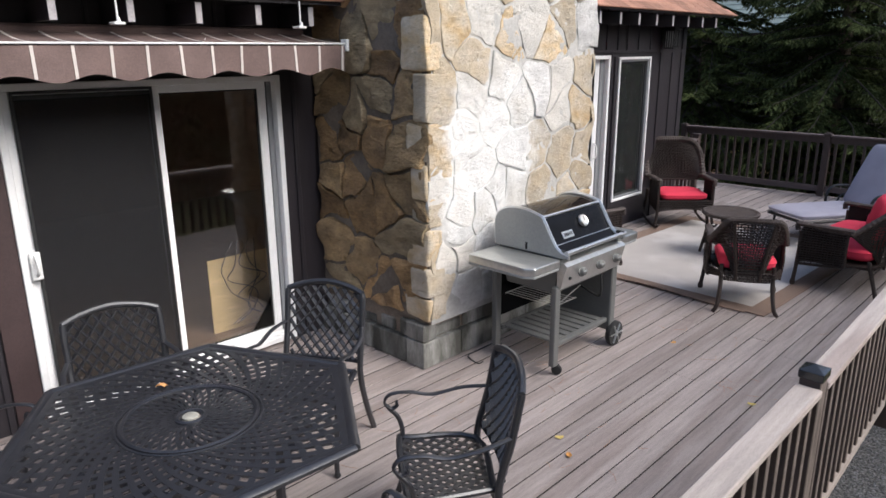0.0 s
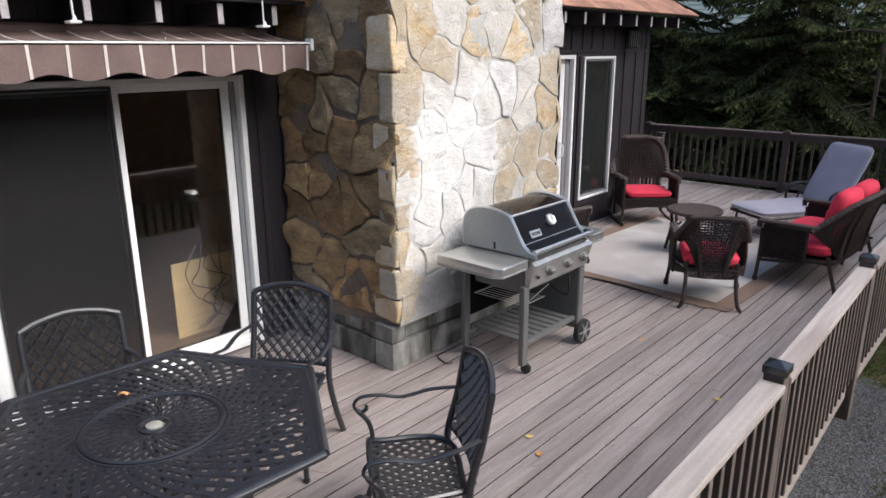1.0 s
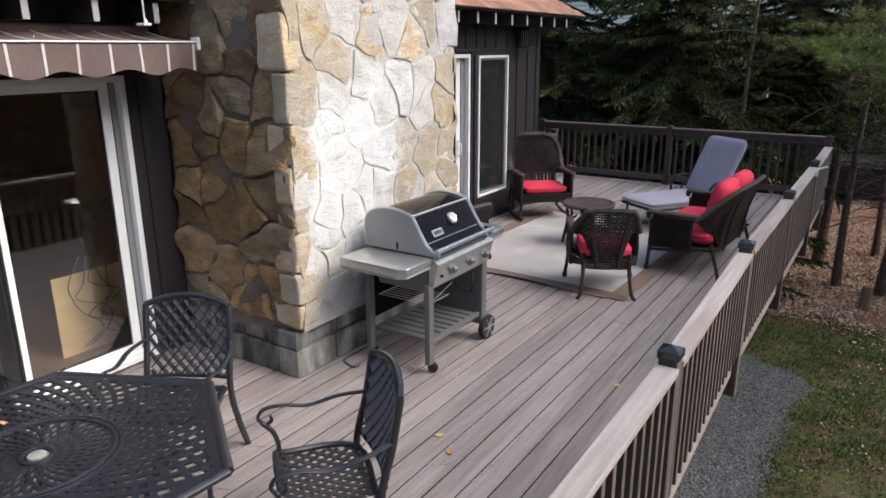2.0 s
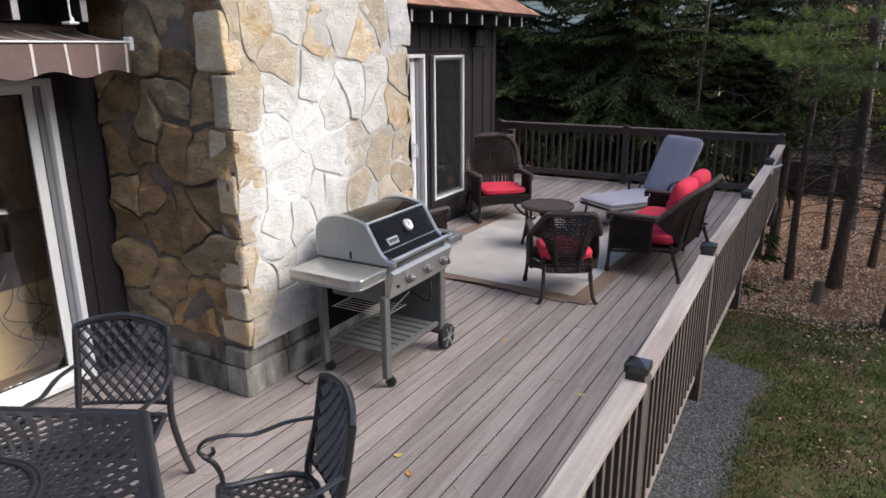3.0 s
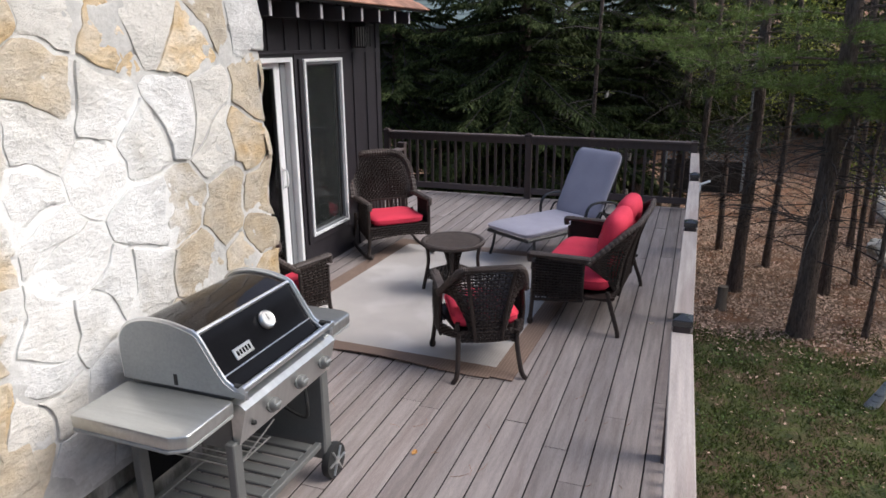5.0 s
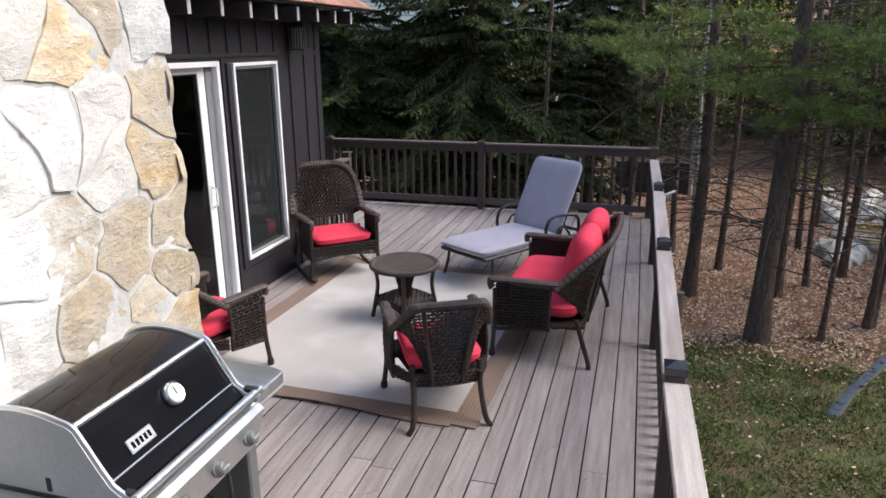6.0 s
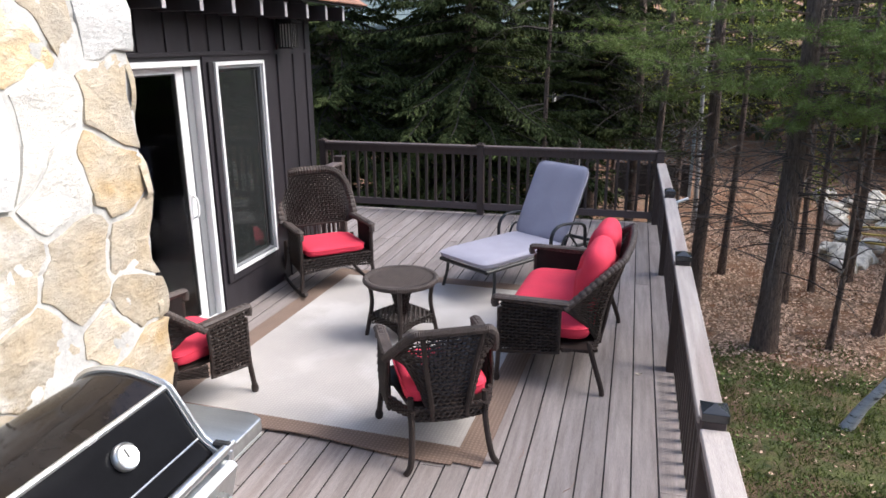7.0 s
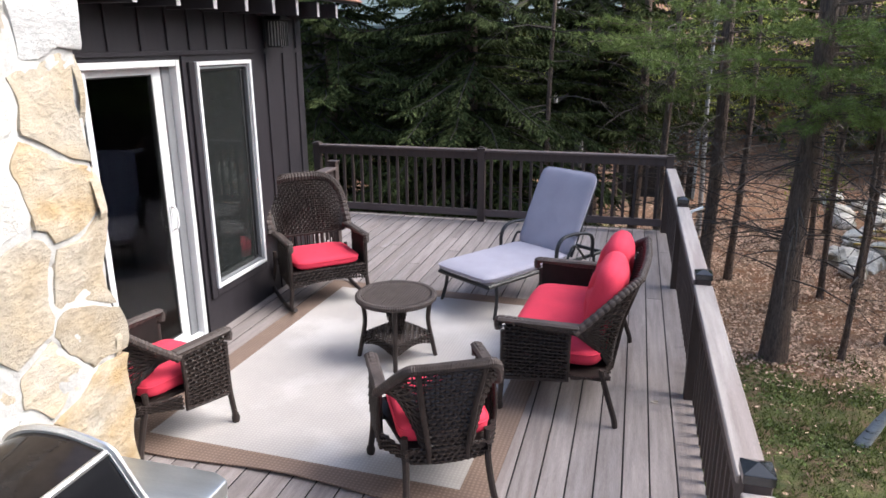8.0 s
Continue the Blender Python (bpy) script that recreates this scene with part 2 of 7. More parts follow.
# ---- geometry helpers ----
class Geo:
    """Collects vertices and faces of one mesh."""

    def __init__(self):
        self.v, self.f = [], []

    def add(self, verts, faces, m=None):
        n = len(self.v)
        self.v += [tuple(m @ Vector(p)) for p in verts] if m else [tuple(p) for p in verts]
        self.f += [tuple(i + n for i in face) for face in faces]
        return self

    def box(self, x0, x1, y0, y1, z0, z1, b=0.0, m=None):
        if b <= 0:
            vs = [(x, y, z) for x in (x0, x1) for y in (y0, y1) for z in (z0, z1)]
            return self.add(vs, [(0, 1, 3, 2), (4, 6, 7, 5), (0, 4, 5, 1), (2, 3, 7, 6), (0, 2, 6, 4), (1, 5, 7, 3)], m)
        vs, at = [], {}
        for i, (x, sx) in enumerate(((x0, 1), (x1, -1))):
            for j, (y, sy) in enumerate(((y0, 1), (y1, -1))):
                for k, (z, sz) in enumerate(((z0, 1), (z1, -1))):
                    for a in range(3):
                        at[i, j, k, a] = len(vs)
                        vs.append((x + (a != 0) * sx * b, y + (a != 1) * sy * b, z + (a != 2) * sz * b))
        fs = []
        for s in (0, 1):
            fs.append([at[s, j, k, 0] for j, k in ((0, 0), (0, 1), (1, 1), (1, 0))])
            fs.append([at[j, s, k, 1] for j, k in ((0, 0), (0, 1), (1, 1), (1, 0))])
            fs.append([at[j, k, s, 2] for j, k in ((0, 0), (0, 1), (1, 1), (1, 0))])
        for p in (0, 1):
            for q in (0, 1):
                fs.append([at[p, q, 0, 0], at[p, q, 1, 0], at[p, q, 1, 1], at[p, q, 0, 1]])
                fs.append([at[p, 0, q, 0], at[p, 1, q, 0], at[p, 1, q, 2], at[p, 0, q, 2]])
                fs.append([at[0, p, q, 1], at[1, p, q, 1], at[1, p, q, 2], at[0, p, q, 2]])
                for r in (0, 1):
                    fs.append([at[p, q, r, 0], at[p, q, r, 1], at[p, q, r, 2]])
        return self.add(vs, fs, m)

    def tube(self, pts, r, n=8, closed=False, flat=1.0, m=None):
        """A round bar along pts; r: one radius or one a point; flat: the second half-width over the first."""
        pts = [Vector(p) for p in pts]
        k = len(pts)
        rs = r if isinstance(r, (list, tuple)) else [r] * k
        up, vs, fs = None, [], []
        for i, p in enumerate(pts):
            a, b = (pts[i - 1], pts[(i + 1) % k]) if closed else (pts[max(i - 1, 0)], pts[min(i + 1, k - 1)])
            d = (b - a).normalized()
            if up is None:
                up = Vector((0, 0, 1)) if abs(d.z) < 0.9 else Vector((0, 1, 0))
            up = (up - d * up.dot(d)).normalized()
            side = d.cross(up)
            for j in range(n):
                c = 2 * math.pi * (j + 0.5) / n
                vs.append(p + side * (rs[i] * math.cos(c)) + up * (rs[i] * flat * math.sin(c)))
        for i in range(k if closed else k - 1):
            for j in range(n):
                p, q = i * n, ((i + 1) % k) * n
                fs.append((p + j, p + (j + 1) % n, q + (j + 1) % n, q + j))
        if not closed:
            fs += [tuple(range(n))[::-1], tuple(range((k - 1) * n, k * n))]
        return self.add(vs, fs, m)

    def lathe(self, profile, n=20, m=None):
        vs, fs, k = [], [], len(profile)
        for r, z in profile:
            vs += [(r * math.cos(2 * math.pi * j / n), r * math.sin(2 * math.pi * j / n), z) for j in range(n)]
        for i in range(k - 1):
            fs += [(i * n + j, i * n + (j + 1) % n, (i + 1) * n + (j + 1) % n, (i + 1) * n + j) for j in range(n)]
        fs += [tuple(range(n))[::-1], tuple(range((k - 1) * n, k * n))]
        return self.add(vs, fs, m)

    def prism(self, poly, z0, z1, m=None):
        n = len(poly)
        vs = [(x, y, z0) for x, y in poly] + [(x, y, z1) for x, y in poly]
        fs = [tuple(range(n))[::-1], tuple(range(n, 2 * n))] + [(i, (i + 1) % n, n + (i + 1) % n, n + i) for i in range(n)]
        return self.add(vs, fs, m)

    def sheet(self, fn, nu, nv, thick=0.0, closed_u=False):
        """A surface fn(u, v) over 0..1 twice, with thickness along its normal if asked."""
        us = nu if closed_u else nu + 1
        grid = [[Vector(fn(i / nu, j / nv)) for j in range(nv + 1)] for i in range(us)]
        w = nv + 1
        quads = [(i * w + j, ((i + 1) % us) * w + j, ((i + 1) % us) * w + j + 1, i * w + j + 1) for i in range(nu) for j in range(nv)]
        flat = [p for row in grid for p in row]
        if not thick:
            return self.add(flat, quads)
        back = []
        for i in range(us):
            for j in range(w):
                du = grid[(i + 1) % us if closed_u else min(i + 1, us - 1)][j] - grid[i - 1 if closed_u else max(i - 1, 0)][j]
                dv = grid[i][min(j + 1, nv)] - grid[i][max(j - 1, 0)]
                back.append(grid[i][j] - du.cross(dv).normalized() * thick)
        n = len(flat)
        faces = quads + [tuple(n + q for q in face[::-1]) for face in quads]
        for i in range(nu):
            a, b = i * w, ((i + 1) % us) * w
            faces += [(b, a, n + a, n + b), (a + nv, b + nv, n + b + nv, n + a + nv)]
        if not closed_u:
            for j in range(nv):
                faces += [(j, j + 1, n + j + 1, n + j), (nu * w + j + 1, nu * w + j, n + nu * w + j, n + nu * w + j + 1)]
        return self.add(flat + back, faces)

    def mesh(self, name, mat, smooth=False):
        me = bpy.data.meshes.new(name)
        me.from_pydata(self.v, [], self.f)
        bm = bmesh.new()
        bm.from_mesh(me)
        bmesh.ops.recalc_face_normals(bm, faces=bm.faces)
        bm.to_mesh(me)
        bm.free()
        me.materials.append(mat if not isinstance(mat, str) else M[mat])
        if smooth:
            me.polygons.foreach_set("use_smooth", [True] * len(me.polygons))
            me.set_sharp_from_angle(angle=radians(42))
        return me


def thing(name, m, label, category, group="", kind=""):
    ob = new(name)
    ob.empty_display_size = 0.1
    ob.matrix_world = m
    return tagged(ob, label, category, group, kind)


def part(name, geo, mat, parent=None, label="", smooth=False, m=None):
    ob = new(name, geo.mesh(name, mat, smooth) if isinstance(geo, Geo) else geo)
    if parent:
        ob.parent = parent
    if m:
        ob.matrix_basis = m
    return tagged(ob, label)


def solid(name, geo, mat, label, category, kind="", smooth=False, m=None, group=""):
    return tagged(part(name, geo, mat, None, "", smooth, m), label, category, group, kind)


def smooth_line(pts, steps=6):
    """A Catmull-Rom line through pts."""
    ps = [Vector(p) for p in pts]
    ps = [2 * ps[0] - ps[1]] + ps + [2 * ps[-1] - ps[-2]]
    out = []
    for i in range(1, len(ps) - 2):
        a, b, c, d = ps[i - 1 : i + 3]
        for s in range(steps):
            t = s / steps
            out.append(0.5 * (2 * b + (c - a) * t + (2 * a - 5 * b + 4 * c - d) * t * t + (3 * b - a - 3 * c + d) * t**3))
    return out + [ps[-2]]


# ---- deck ----
GROUND = -2.95
RAIL_X = -0.588
WALL_X = -4.24
floor_geo = Geo()
for i in range(20):
    y = -2.0 + i * 0.75
    floor_geo.box(-4.3 if y < 9.6 else -5.35, -0.641, y - 0.02, y + 0.02, -0.22, -0.032)
floor_geo.box(-0.64, -0.616, -2.0, 12.1, -0.22, -0.034).box(-4.3, -4.27, -2.0, 9.6, -0.22, -0.03)
# unseen dark sheet, added under the boards to keep the gaps dark
floor_geo.box(-4.26, -0.64, -2.0, 12.08, -0.06, -0.036)
floor = solid("floor", floor_geo, "joist", "weathered grey brown deck of long boards on dark joists", "deck", "structure")
back_fascia = Geo().box(-5.4, -0.56, 12.1, 12.13, -0.25, -0.02, 0.003)
solid("trim", back_fascia, "fascia", "rim board along the end of the deck", "trim", "structure")

# ---- railings ----
SIDE_POSTS = [(-0.535, 1.3), (-0.535, 3.44), (-0.588, 5.59), (-0.588, 7.74), (-0.588, 9.95), (-0.61, 12.03)]
CAP_Z = 0.80
side_rail = thing("railing", pose(0, 0, 0), "long deck railing with pale weathered cap and dark balusters", "railing")
post_mesh = Geo().box(-0.045, 0.045, -0.045, 0.045, -0.34, CAP_Z + 0.03, 0.004).mesh("post", "stain")
cap_geo = Geo().box(-0.052, 0.052, -0.052, 0.052, 0, 0.038, 0.003)
cap_geo.add([(-0.052, -0.052, 0.038), (0.052, -0.052, 0.038), (0.052, 0.052, 0.038), (-0.052, 0.052, 0.038), (0, 0, 0.062)], [(0, 1, 4), (1, 2, 4), (2, 3, 4), (3, 0, 4)])
cap_mesh = cap_geo.mesh("post_cap", "cap_metal")
baluster_geo = Geo().box(-0.017, 0.017, -0.017, 0.017, 0.012, CAP_Z - 0.04, 0.003)
baluster_mesh = baluster_geo.mesh("baluster", "stain")


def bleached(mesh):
    """Paler outer faces: sunlight put into the colour, along with some faded stain."""
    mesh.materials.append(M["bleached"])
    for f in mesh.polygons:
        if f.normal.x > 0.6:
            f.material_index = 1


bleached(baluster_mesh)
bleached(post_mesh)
for i, (x, y) in enumerate(SIDE_POSTS[:-1]):
    p = part("post", post_mesh, None, side_rail, m=pose(x, y, 0))
    part("post_cap", cap_mesh, None, p, "black pyramid metal cap", m=pose(0, 0, CAP_Z + 0.03))
for (x0, y0), (x1, y1) in zip([(-0.535, -1.5)] + SIDE_POSTS[:-1], SIDE_POSTS):
    ang = math.degrees(math.atan2(y1 - y0, x1 - x0)) - 90
    length = math.hypot(x1 - x0, y1 - y0)
    seg = pose(x0, y0, 0, 0, 0, ang)
    part("cap_rail", Geo().box(-0.055, 0.055, 0.0475, length - 0.0475, CAP_Z - 0.036, CAP_Z, 0.005), "cap_board", side_rail, "pale weathered cap board", m=seg)
    part("top_rail", Geo().box(-0.04, 0.0, 0.0475, length - 0.0475, CAP_Z - 0.13, CAP_Z - 0.038, 0.003), "stain", side_rail, m=seg)
    solid("trim", Geo().box(-0.024, 0.002, 0.0, length, -0.175, -0.0335, 0.003), "fascia", "sun-bleached rim board along the deck edge", "trim", "structure", m=seg)
    count = int(round(length / 0.118))
    for k in range(1, count):
        part("baluster", baluster_mesh, None, side_rail, m=seg @ pose(0.02, k * length / count, 0))
back_rail = thing("railing", pose(0, 12.03, 0), "dark stained railing across the end of the deck", "railing")
BACK_POSTS = [-5.22, -2.93, -0.625]
for x in BACK_POSTS:
    p = part("post", Geo().box(-0.045, 0.045, -0.045, 0.045, -0.42, 0.95, 0.004), "stain", back_rail, m=pose(x, 0, -0.03 if x > -1 else -0.012))
    part("post_cap", Geo().box(-0.055, 0.055, -0.055, 0.055, 0.951, 0.975, 0.004).box(-0.03, 0.03, -0.03, 0.03, 0.976, 0.992, 0.004), "stain", p)
back_bal = Geo().box(-0.017, 0.017, -0.017, 0.017, 0.16, 0.82, 0.003).mesh("baluster", "stain")
for x0, x1 in zip(BACK_POSTS, BACK_POSTS[1:]):
    part("cap_rail", Geo().box(x0 + 0.047, x1 - 0.047, -0.06, 0.06, 0.915, 0.945, 0.006), "back_cap", back_rail)
    part("top_rail", Geo().box(x0 + 0.047, x1 - 0.047, -0.022, 0.018, 0.82, 0.913, 0.003), "stain", back_rail)
    part("bottom_rail", Geo().box(x0 + 0.047, x1 - 0.047, -0.022, 0.018, 0.07, 0.16, 0.003), "back_cap", back_rail)
    count = int(round((x1 - x0) / 0.125))
    for k in range(1, count):
        part("baluster", back_bal, None, back_rail, m=pose(x0 + k * (x1 - x0) / count, 0.0, 0))
stair_rail = thing("railing", pose(-4.3, 9.72, 0), "short dark railing beside the house corner", "railing")
p = part("post", Geo().box(-0.045, 0.045, 0.72, 0.81, -0.2, 0.97, 0.004), "stain", stair_rail)
part("post_cap", Geo().box(-0.055, 0.055, 0.71, 0.82, 0.971, 0.995, 0.004), "stain", p)
part("cap_rail", Geo().box(-0.06, 0.06, 0.0, 0.718, 0.9, 0.93, 0.005), "back_cap", stair_rail)
part("top_rail", Geo().box(-0.02, 0.02, 0.0, 0.718, 0.805, 0.898, 0.003), "stain", stair_rail)
for k in range(5):
    part("baluster", back_bal, None, stair_rail, m=pose(0, 0.12 + 0.13 * k, -0.02))

# ---- house walls ----
S1 = (1.387, 3.214, 0.02, 2.052)  # patio door by the dining table: y0, y1, z0, z1
S2 = (5.94, 7.745, 0.02, 2.145)  # patio door by the rug
W1 = (7.955, 8.725, 0.36, 2.125)  # tall window
CORNER = 9.745
TOP = 2.72


def wall_with_openings(y0, y1, z1, openings, x_out, thick):
    g = Geo()
    edge = y0
    for a, b, c, d in sorted(openings):
        g.box(x_out - thick, x_out, edge, a, -0.05, z1)
        if c > 0.05:
            g.box(x_out - thick, x_out, a, b, -0.05, c)
        g.box(x_out - thick, x_out, a, b, d, z1)
        edge = b
    return g.box(x_out - thick, x_out, edge, y1, -0.05, z1)


wall = solid("wall_west", wall_with_openings(-4.0, CORNER, TOP, [S1, S2, W1], WALL_X, 0.16), "siding", "black-brown board and batten house wall", "wall", "structure")
solid("wall_north", Geo().box(-10, WALL_X - 0.162, CORNER - 0.16, CORNER, -0.05, 4.2), "siding", "black-brown gable end wall", "wall", "structure")
solid("wall_south", Geo().box(-10, WALL_X - 0.162, -4.0, -3.85, -0.05, 4.2), "siding", "black-brown end wall", "wall", "structure")
solid("wall_back", Geo().box(-10.1, -10, -4.0, CORNER, -0.05, 4.2), "room_wall", "dark rear wall of the room", "wall", "structure")
# added wall in a lighter brown, so the dark room looks less black
solid("wall_inner", Geo().box(-9.996, WALL_X - 0.165, CORNER - 0.19, CORNER - 0.166, 0.002, 2.448), "panelling", "brown inner wall added to brighten the room", "wall", "structure")
solid("floor_inside", Geo().box(-9.998, WALL_X - 0.163, -3.848, CORNER - 0.163, -0.06, 0.0), "room_floor", "brown floor inside the house", "floor", "structure")
solid("ceiling", Geo().box(-9.998, WALL_X - 0.163, -3.848, CORNER - 0.163, 2.45, 2.5), "room_wall", "dark ceiling inside the house", "ceiling", "structure")
batten_low = Geo().box(0, 0.016, -0.018, 0.018, 0.0, 2.17, 0.003).mesh("batten", "siding")
batten_high = Geo().box(0, 0.016, -0.012, 0.012, 2.21, TOP - 0.02, 0.003).mesh("batten", "siding")
for y in (0.9, 1.2, 3.34, 7.83, 9.03, 9.35, 9.62):
    part("batten", batten_low, None, wall, m=pose(WALL_X, y, 0))
for y in [-1.03 + 0.271 * k for k in range(17)] + [5.9, 6.2, 6.5, 6.8, 7.1, 7.41, 7.69, 7.94, 8.16, 8.43, 8.73, 9.03, 9.35, 9.62]:
    if not 3.4 < y < 5.62:
        part("batten", batten_high, None, wall, m=pose(WALL_X, y, 0))
part("band", Geo().box(WALL_X, WALL_X + 0.02, 5.6, 8.85, 2.175, 2.205, 0.003), "siding", wall)
g = Geo()
for a, b, c, d in ((W1[0] - 0.07, W1[0], W1[2] - 0.07, W1[3]), (W1[1], W1[1] + 0.07, W1[2] - 0.07, W1[3]), (W1[0], W1[1], W1[2] - 0.07, W1[2])):
    g.box(WALL_X, WALL_X + 0.022, a, b, c, d, 0.003)
part("window_trim", g, "siding", wall)
g = Geo().box(WALL_X, WALL_X + 0.025, S1[0] - 0.16, S1[0], 0.0, 2.1, 0.003)
part("door_trim", g, material("brown_trim", (0.045, 0.027, 0.027), 0.6), wall, "dark brown trim board")


def frame_bars(g, x0, x1, y0, y1, z0, z1, w, b=0.004):
    g.box(x0, x1, y0, y0 + w, z0, z1, b).box(x0, x1, y1 - w, y1, z0, z1, b)
    return g.box(x0, x1, y0 + w, y1 - w, z0, z0 + w, b).box(x0, x1, y0 + w, y1 - w, z1 - w, z1, b)


def pane(parent, x, y0, y1, z0, z1, mat="glass", name="pane"):
    ob = part(name, Geo().box(x - 0.003, x + 0.003, y0, y1, z0, z1), mat, parent)
    ob.visible_shadow = False
    return ob


def patio_door(name, dims, screen, label, pane_mat, shift=0.0, jamb=0.043, stile=0.0):
    y0, y1, z0, z1 = dims
    mid = (y0 + y1) / 2
    x = WALL_X + 0.03
    door = thing(name, pose(0, 0, 0), label, "patio door", kind="structure")
    part("door_frame", frame_bars(Geo(), x - 0.13, x + 0.012, y0, y1, z0, z1, 0.042), "vinyl", door)
    part("track", Geo().box(x - 0.12, x - 0.01, y0 + 0.043, y1 - 0.043, z0 + 0.043, z0 + 0.07, 0.003), "vinyl", door)
    mid += shift
    for k, (a, b, xo) in enumerate(((y0 + 0.043, mid + 0.024, -0.03), (mid - 0.024, y1 - jamb, -0.075))):
        leaf = part("sash", frame_bars(Geo(), x + xo - 0.018, x + xo + 0.018, a, b, z0 + 0.073, z1 - 0.043, 0.048), "vinyl", door)
        if k and stile:
            part("lock_stile", Geo().box(x + xo - 0.017, x + xo + 0.0195, b - 0.047 - stile, b - 0.046, z0 + 0.075, z1 - 0.045, 0.004), "vinyl", leaf)
            part("jamb_liner", Geo().box(x + xo - 0.03, x + xo + 0.03, b + 0.002, y1 - 0.0425, z0 + 0.043, z1 - 0.043, 0.003), "vinyl_grey", door, "grey jamb liner")
            b -= stile
        part("gasket", frame_bars(Geo(), x + xo - 0.012, x + xo + 0.012, a + 0.049, b - 0.049, z0 + 0.122, z1 - 0.092, 0.008, 0), "gasket", leaf)
        pane(leaf, x + xo, a + 0.058, b - 0.058, z0 + 0.131, z1 - 0.101, pane_mat)
        if k == screen:
            net = part("screen", frame_bars(Geo(), x + 0.0, x + 0.018, a + 0.045, b - 0.052, z0 + 0.073, z1 - 0.043, 0.016), "gasket", door)
            pane(net, x + 0.009, a + 0.062, b - 0.069, z0 + 0.094, z1 - 0.064, "screen_glass", "mesh_panel")
    return door


d1 = patio_door("door_1", S1, 0, "white vinyl sliding patio door with a grey insect screen", "glass", jamb=0.085, stile=0.02)
d2 = patio_door("door_2", S2, -1, "white vinyl sliding patio door", "clear_glass", jamb=0.13, stile=0.045)
hy = S1[0] + 0.07
hx = WALL_X + 0.048
part("handle", Geo().box(hx, hx + 0.02, hy - 0.03, hy + 0.03, 0.93, 1.1, 0.006).tube(smooth_line([(hx + 0.01, hy, 0.95), (hx + 0.05, hy, 0.99), (hx + 0.05, hy, 1.05), (hx + 0.01, hy, 1.09)]), 0.009), "white_metal", d1, "white pull handle")
hx, hy = WALL_X - 0.025, S2[1] - 0.19
part("handle", Geo().tube(smooth_line([(hx, hy, 0.95), (hx + 0.045, hy, 0.98), (hx + 0.045, hy, 1.1), (hx, hy, 1.13)]), 0.009).box(hx - 0.006, hx + 0.008, hy - 0.02, hy + 0.02, 0.93, 1.15, 0.004), "white_metal", d2, "white pull handle")
win = thing("window_1", pose(0, 0, 0), "tall narrow white vinyl window", "window", kind="structure")
part("window_frame", frame_bars(Geo(), WALL_X - 0.08, WALL_X + 0.04, W1[0], W1[1], W1[2], W1[3], 0.03), "vinyl", win)
part("inner_frame", frame_bars(Geo(), WALL_X - 0.075, WALL_X + 0.022, W1[0] + 0.0305, W1[1] - 0.0305, W1[2] + 0.0305, W1[3] - 0.0305, 0.025), "vinyl_grey", win, "grey inner frame")
# framed veil added before the glass to imitate its grey reflections
screen = part("screen", frame_bars(Geo(), WALL_X - 0.006, WALL_X + 0.004, W1[0] + 0.057, W1[1] - 0.117, W1[2] + 0.057, W1[3] - 0.057, 0.014, 0.002), "gasket", win)
pane(screen, WALL_X - 0.001, W1[0] + 0.072, W1[1] - 0.132, W1[2] + 0.072, W1[3] - 0.072, "reflection_veil", "mesh_panel")
part("gasket", frame_bars(Geo(), WALL_X - 0.03, WALL_X - 0.01, W1[0] + 0.056, W1[1] - 0.056, W1[2] + 0.056, W1[3] - 0.056, 0.022, 0), "gasket", win)
part("sash", frame_bars(Geo(), WALL_X - 0.04, WALL_X + 0.005, W1[1] - 0.115, W1[1] - 0.079, W1[2] + 0.079, W1[3] - 0.079, 0.006), "gasket", win)
pane(win, WALL_X - 0.02, W1[0] + 0.078, W1[1] - 0.118, W1[2] + 0.078, W1[3] - 0.078, "coated_glass")

# ---- eaves and roof ----
EAVE_X, EAVE_Z, SLOPE = -3.83, 2.635, 0.5


def roof(y0, y1, name, drop=0.0):
    """Shingled slope with rafters; the eave runs along y."""
    up = 3.0
    g = Geo()
    e = EAVE_Z - drop
    vs = [(EAVE_X + 0.01, y0, e), (EAVE_X - up, y0, e + up * SLOPE), (EAVE_X - up, y1, e + up * SLOPE), (EAVE_X + 0.01, y1, e)]
    g.add(vs + [(x, y, z - 0.02) for x, y, z in vs], [(0, 1, 2, 3), (7, 6, 5, 4), (0, 4, 5, 1), (1, 5, 6, 2), (2, 6, 7, 3), (3, 7, 4, 0)])
    r = solid(name, g, "siding", "brown shingled roof with exposed rafter tails", "roof", "structure")
    return r


roof_n = roof(5.5, 10.2, "roof_north")
roof_s = roof(-2.0, 5.49, "roof_south", 0.1)
tail = Geo().box(-0.55, 0.0, -0.019, 0.019, -0.15, -0.022, 0.003).mesh("rafter_tail", "siding")
# end plate paler than the sides of the tail
tail_end = Geo().box(0.001, 0.006, -0.019, 0.019, -0.15, -0.03).mesh("rafter_end", "rafter")
for k in range(29):
    y = -1.2 + k * 0.405 + 0.016
    if 3.45 < y < 5.6 or y > 10.15:
        continue
    p = part("rafter_tail", tail, None, roof_s if y < 5 else roof_n, m=pose(EAVE_X - 0.03, y, EAVE_Z - 0.006 - (0.1 if y < 5 else 0)))
    part("rafter_end", tail_end, None, p, "pale rafter end")

